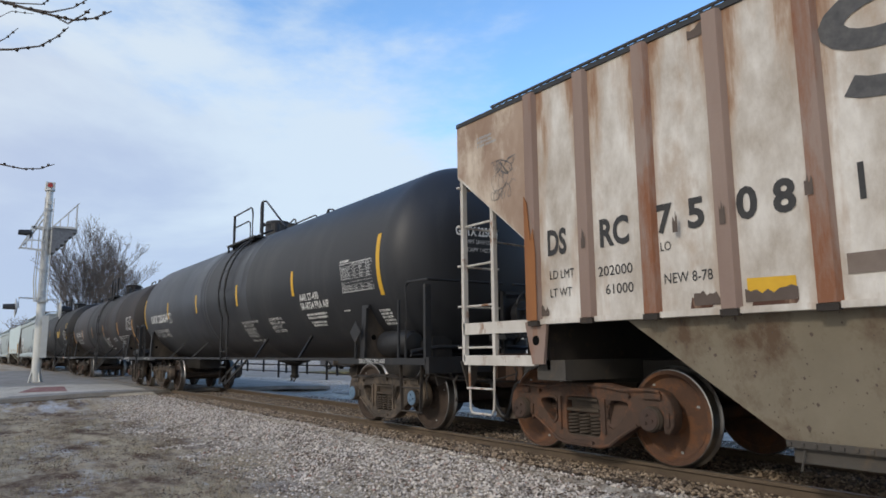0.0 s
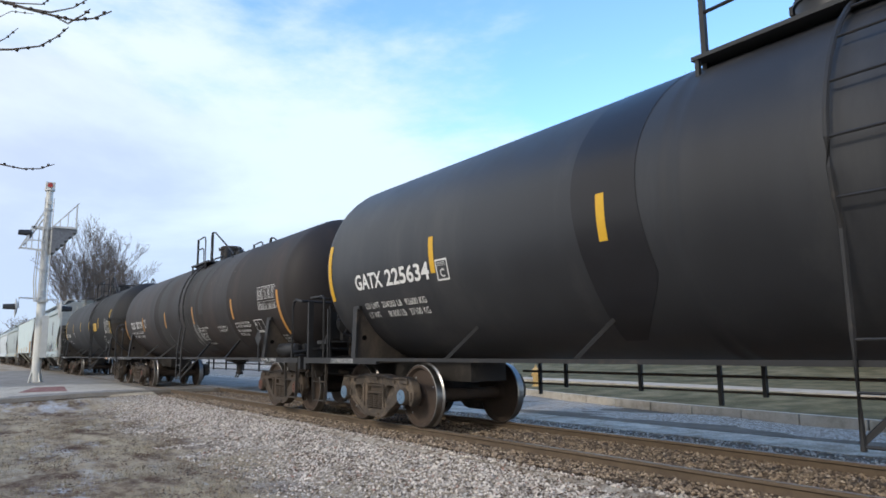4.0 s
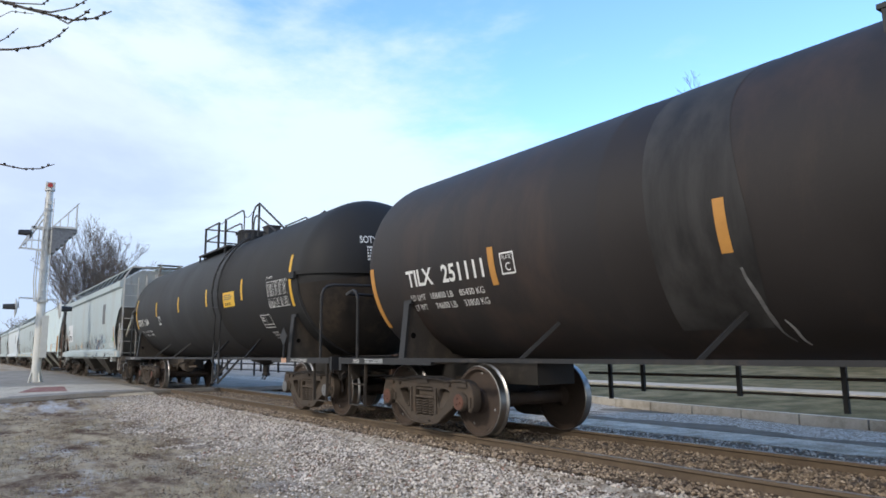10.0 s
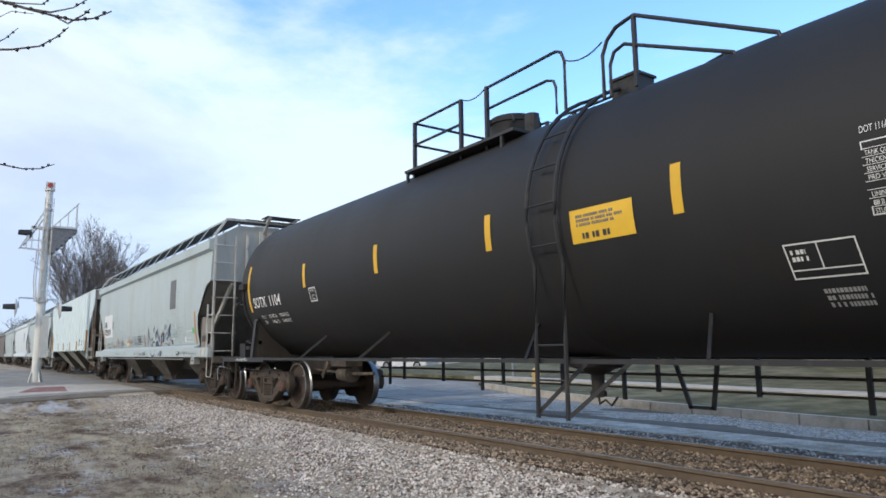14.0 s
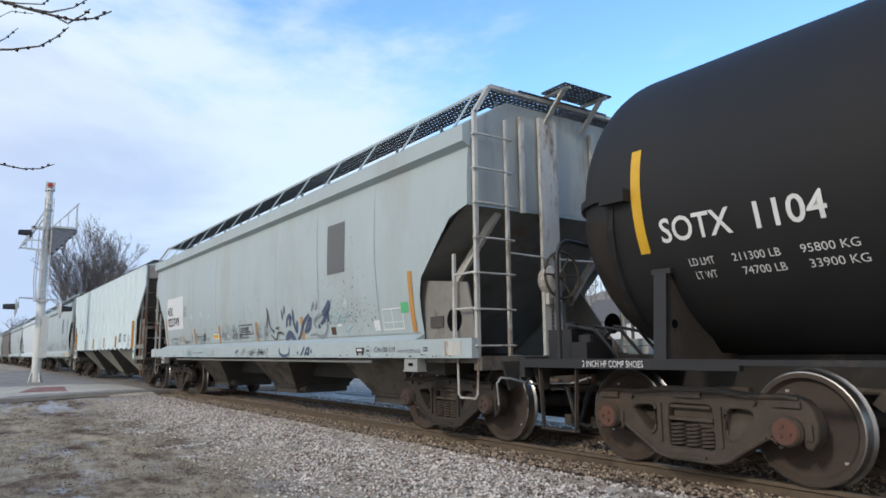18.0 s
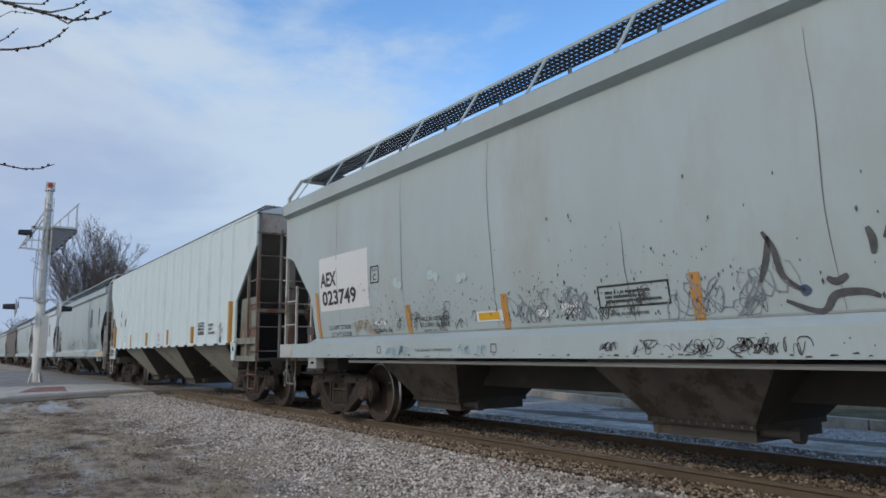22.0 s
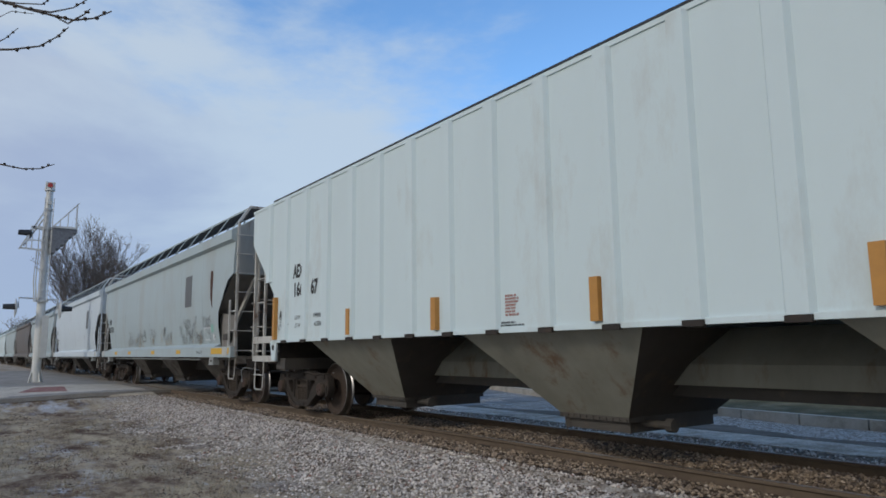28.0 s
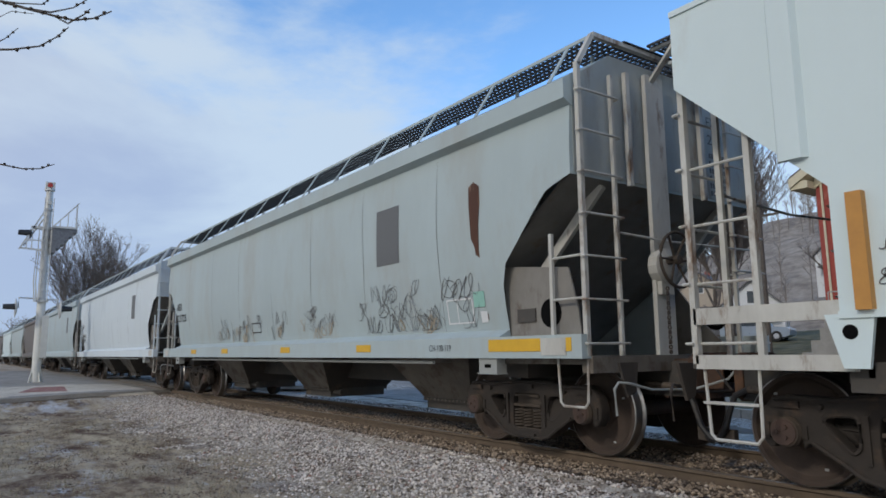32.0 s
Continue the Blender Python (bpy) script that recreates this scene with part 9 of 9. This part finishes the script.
tagged(new("hillside", Shape().sheet(hill, 60, 24).mesh("hillside", M_HILL, True, 60)), "brown wooded hillside behind the houses", "hill", kind="structure")
s = Shape()
rr = random.Random(77)
for _ in range(420):
    u, v = rr.uniform(0.3, 0.95), rr.uniform(0.02, 0.75)
    x, y, z = hill(u, v)
    h = rr.uniform(6, 12)
    s.tube([(x, y, z - 0.5), (x + rr.uniform(-0.3, 0.3), y, z + h * 0.6), (x + rr.uniform(-0.6, 0.6), y, z + h)], 0.14, 4, 0.03)
    for _ in range(16):
        k = rr.uniform(0.3, 0.95)
        a, l = rr.uniform(0, 6.28), h * rr.uniform(0.18, 0.38) * (1.15 - k * 0.6)
        p = Vector((x, y, z + h * k))
        q = p + Vector((math.cos(a) * l * 0.6, math.sin(a) * l * 0.6, l * 0.7))
        s.tube([p, q], 0.06, 3, 0.015)
        for _ in range(2):
            b = rr.uniform(0, 6.28)
            s.tube([p.lerp(q, 0.6), p.lerp(q, 0.6) + Vector((math.cos(b), math.sin(b), 1.2)) * l * 0.35], 0.035, 3, 0.01)
tagged(new("woods", s.mesh("woods", M_WOODS)), "leafless grey woods on the hillside", "trees", kind="stuff")
# low line of far trees past the crossing
s = Shape()
for _ in range(260):
    x, y = rr.uniform(-330, -210), rr.uniform(-60, 60)
    h = rr.uniform(5, 10)
    s.tube([(x, y, -0.5), (x, y, h * 0.7)], 0.16, 4, 0.04)
    for _ in range(18):
        k = rr.uniform(0.2, 0.8)
        a, l = rr.uniform(0, 6.28), h * rr.uniform(0.2, 0.4)
        s.tube([(x, y, h * k), (x + math.cos(a) * l * 0.6, y + math.sin(a) * l * 0.6, h * k + l * 0.6)], 0.08, 3, 0.02)
tagged(new("woods", s.mesh("woods", M_WOODS)), "low line of leafless trees past the crossing", "trees", kind="stuff")

# ---- small things across the street ----
M_HYD = mat("faded yellow hydrant paint", (0.62, 0.42, 0.16), (0.5, 0.32, 0.12), 6, 0.6)
hyd = thing("fire_hydrant", pose(-17.7, 10.0, -0.15), "faded yellow fire hydrant on the verge", "hydrant")
part("barrel", Shape().lathe([(0, 0.16), (0.05, 0.16), (0.06, 0.11), (0.5, 0.11), (0.52, 0.15), (0.56, 0.15), (0.62, 0.10), (0.68, 0.03), (0.74, 0.03), (0.74, 0)], "z", seg=18), M_HYD, hyd, smooth=True)
for a in (0, 90, 180):
    part("nozzle", Shape().lathe([(0.08, 0.06), (0.18, 0.06), (0.18, 0.0)], "x", (0, 0, 0.42), 12), M_HYD, hyd, "", pose(0, 0, 0, 0, 0, a))

M_CARP = {"blue": mat("dark blue car paint", (0.02, 0.04, 0.09), (0.018, 0.035, 0.08), 2, 0.25, coat=0.6), "silver": mat("silver blue car paint", (0.33, 0.38, 0.45), (0.3, 0.35, 0.42), 2, 0.3, metal=0.4, coat=0.5), "white": mat("white car paint", (0.7, 0.7, 0.7), (0.66, 0.66, 0.66), 2, 0.25, coat=0.6),
          "grey": mat("grey car paint", (0.12, 0.12, 0.13), (0.1, 0.1, 0.11), 2, 0.25, coat=0.6)}
M_TYRE = mat("black tyre rubber", (0.02, 0.02, 0.02), (0.03, 0.03, 0.03), 9, 0.85)
M_CHROME = mat("alloy rim", (0.6, 0.6, 0.62), (0.5, 0.5, 0.52), 6, 0.3, metal=0.9)


def parked_car(x, y, z, turn, paint, label):
    c = thing("car", pose(x, y, z, 0, 0, turn), label, "car", "parked cars")
    s = Shape().prism([(-2.2, 0.35), (-1.85, 0.28), (1.9, 0.28), (2.2, 0.38), (2.22, 0.75), (2.0, 0.92), (1.0, 1.02), (-1.9, 1.05), (-2.22, 0.95)], -0.88, 0.88)
    part("body", s, M_CARP[paint], c)
    part("cabin", Shape().prism([(-1.95, 1.04), (0.95, 1.01), (0.35, 1.58), (-0.2, 1.66), (-1.5, 1.64)], -0.74, 0.74), M_GLASS, c, "dark glazed cabin")
    part("roof", Shape().prism([(-1.62, 1.62), (0.2, 1.64), (0.1, 1.72), (-1.5, 1.71)], -0.72, 0.72), M_CARP[paint], c)
    for sx in (-1.35, 1.4):
        for sy in (-0.82, 0.82):
            w = part("wheel", Shape().lathe([(-0.1, 0.18), (-0.1, 0.31), (-0.06, 0.34), (0.06, 0.34), (0.1, 0.31), (0.1, 0.18)], "y", seg=20), M_TYRE, c, "", pose(sx, sy, 0.34), smooth=True)
            part("rim", Shape().lathe([(-0.105, 0.0), (-0.105, 0.17), (-0.09, 0.2), (0.09, 0.2), (0.105, 0.17), (0.105, 0.0)], "y", seg=16), M_CHROME, w)
    for sy in (-0.6, 0.6):
        part("headlight", Shape().span(2.14, 2.24, sy - 0.18, sy + 0.18, 0.68, 0.82), M_PATCHW, c)
        part("tail_light", Shape().span(-2.25, -2.17, sy - 0.16, sy + 0.16, 0.75, 0.92), M_REDLENS, c)


parked_car(-45.0, 22.0, -0.28, 25, "white", "white car parked across the side street")
parked_car(-51.0, 20.0, -0.28, 25, "grey", "dark grey car parked across the side street")
parked_car(-31.0, 42.0, lawn_z(-31, 42) + 0.02, 35, "grey", "dark grey car parked before the houses")
parked_car(-25.8, 38.0, lawn_z(-25.8, 38) + 0.02, 15, "silver", "silver blue car parked before the houses")

sign = thing("stop_sign", pose(-22.6, 13.2, -0.1), "red octagonal stop sign on a thin post", "sign")
part("post", Shape().bar((0, 0, 0), (0, 0, 2.75), 0.05, 0.05), M_GREYD, sign)
oc = [(0.38 * math.cos(math.pi / 8 + k * math.pi / 4), 2.4 + 0.38 * math.sin(math.pi / 8 + k * math.pi / 4)) for k in range(8)]
part("plate", Shape().prism(oc, -0.05, -0.03), M_REDLENS, sign, "red octagonal plate", pose(0, 0, 0, 0, 0, 30))
part("lettering", lay(joined((fit_letters("STOP", 0.5, 0.22, 0.03), -0.25, 2.29)), lambda u, w: (u, -0.056, w)), M_WHITE, sign, "", pose(0, 0, 0, 0, 0, 30))
for x, y in ((-20.5, 30.0), (-38.0, 40.0)):
    up = thing("utility_pole", pose(x, y, -0.35), "grey wooden utility pole", "pole")
    part("pole", Shape().tube([(0, 0, 0), (0, 0, 9.5)], 0.15, 10, 0.1), M_BARK, up, smooth=True)
    part("cross_arm", Shape().bar((-1.1, 0, 8.8), (1.1, 0, 8.8), 0.1, 0.12), M_BARK, up)


# ---- motion ----
def motions():
    times = [i / 2 for i in range(65)]
    for car, xc in CARS:
        walk(car, [(t, pose(xc + travel(t), 0, 0)) for t in times])
    turns = [4 * i / 30 for i in range(241)]
    for wheel, ax in WHEELSETS:
        walk(wheel, [(t, pose(ax, 0, WR, 0, math.degrees(travel(t) / WR), 0)) for t in turns])


motions()
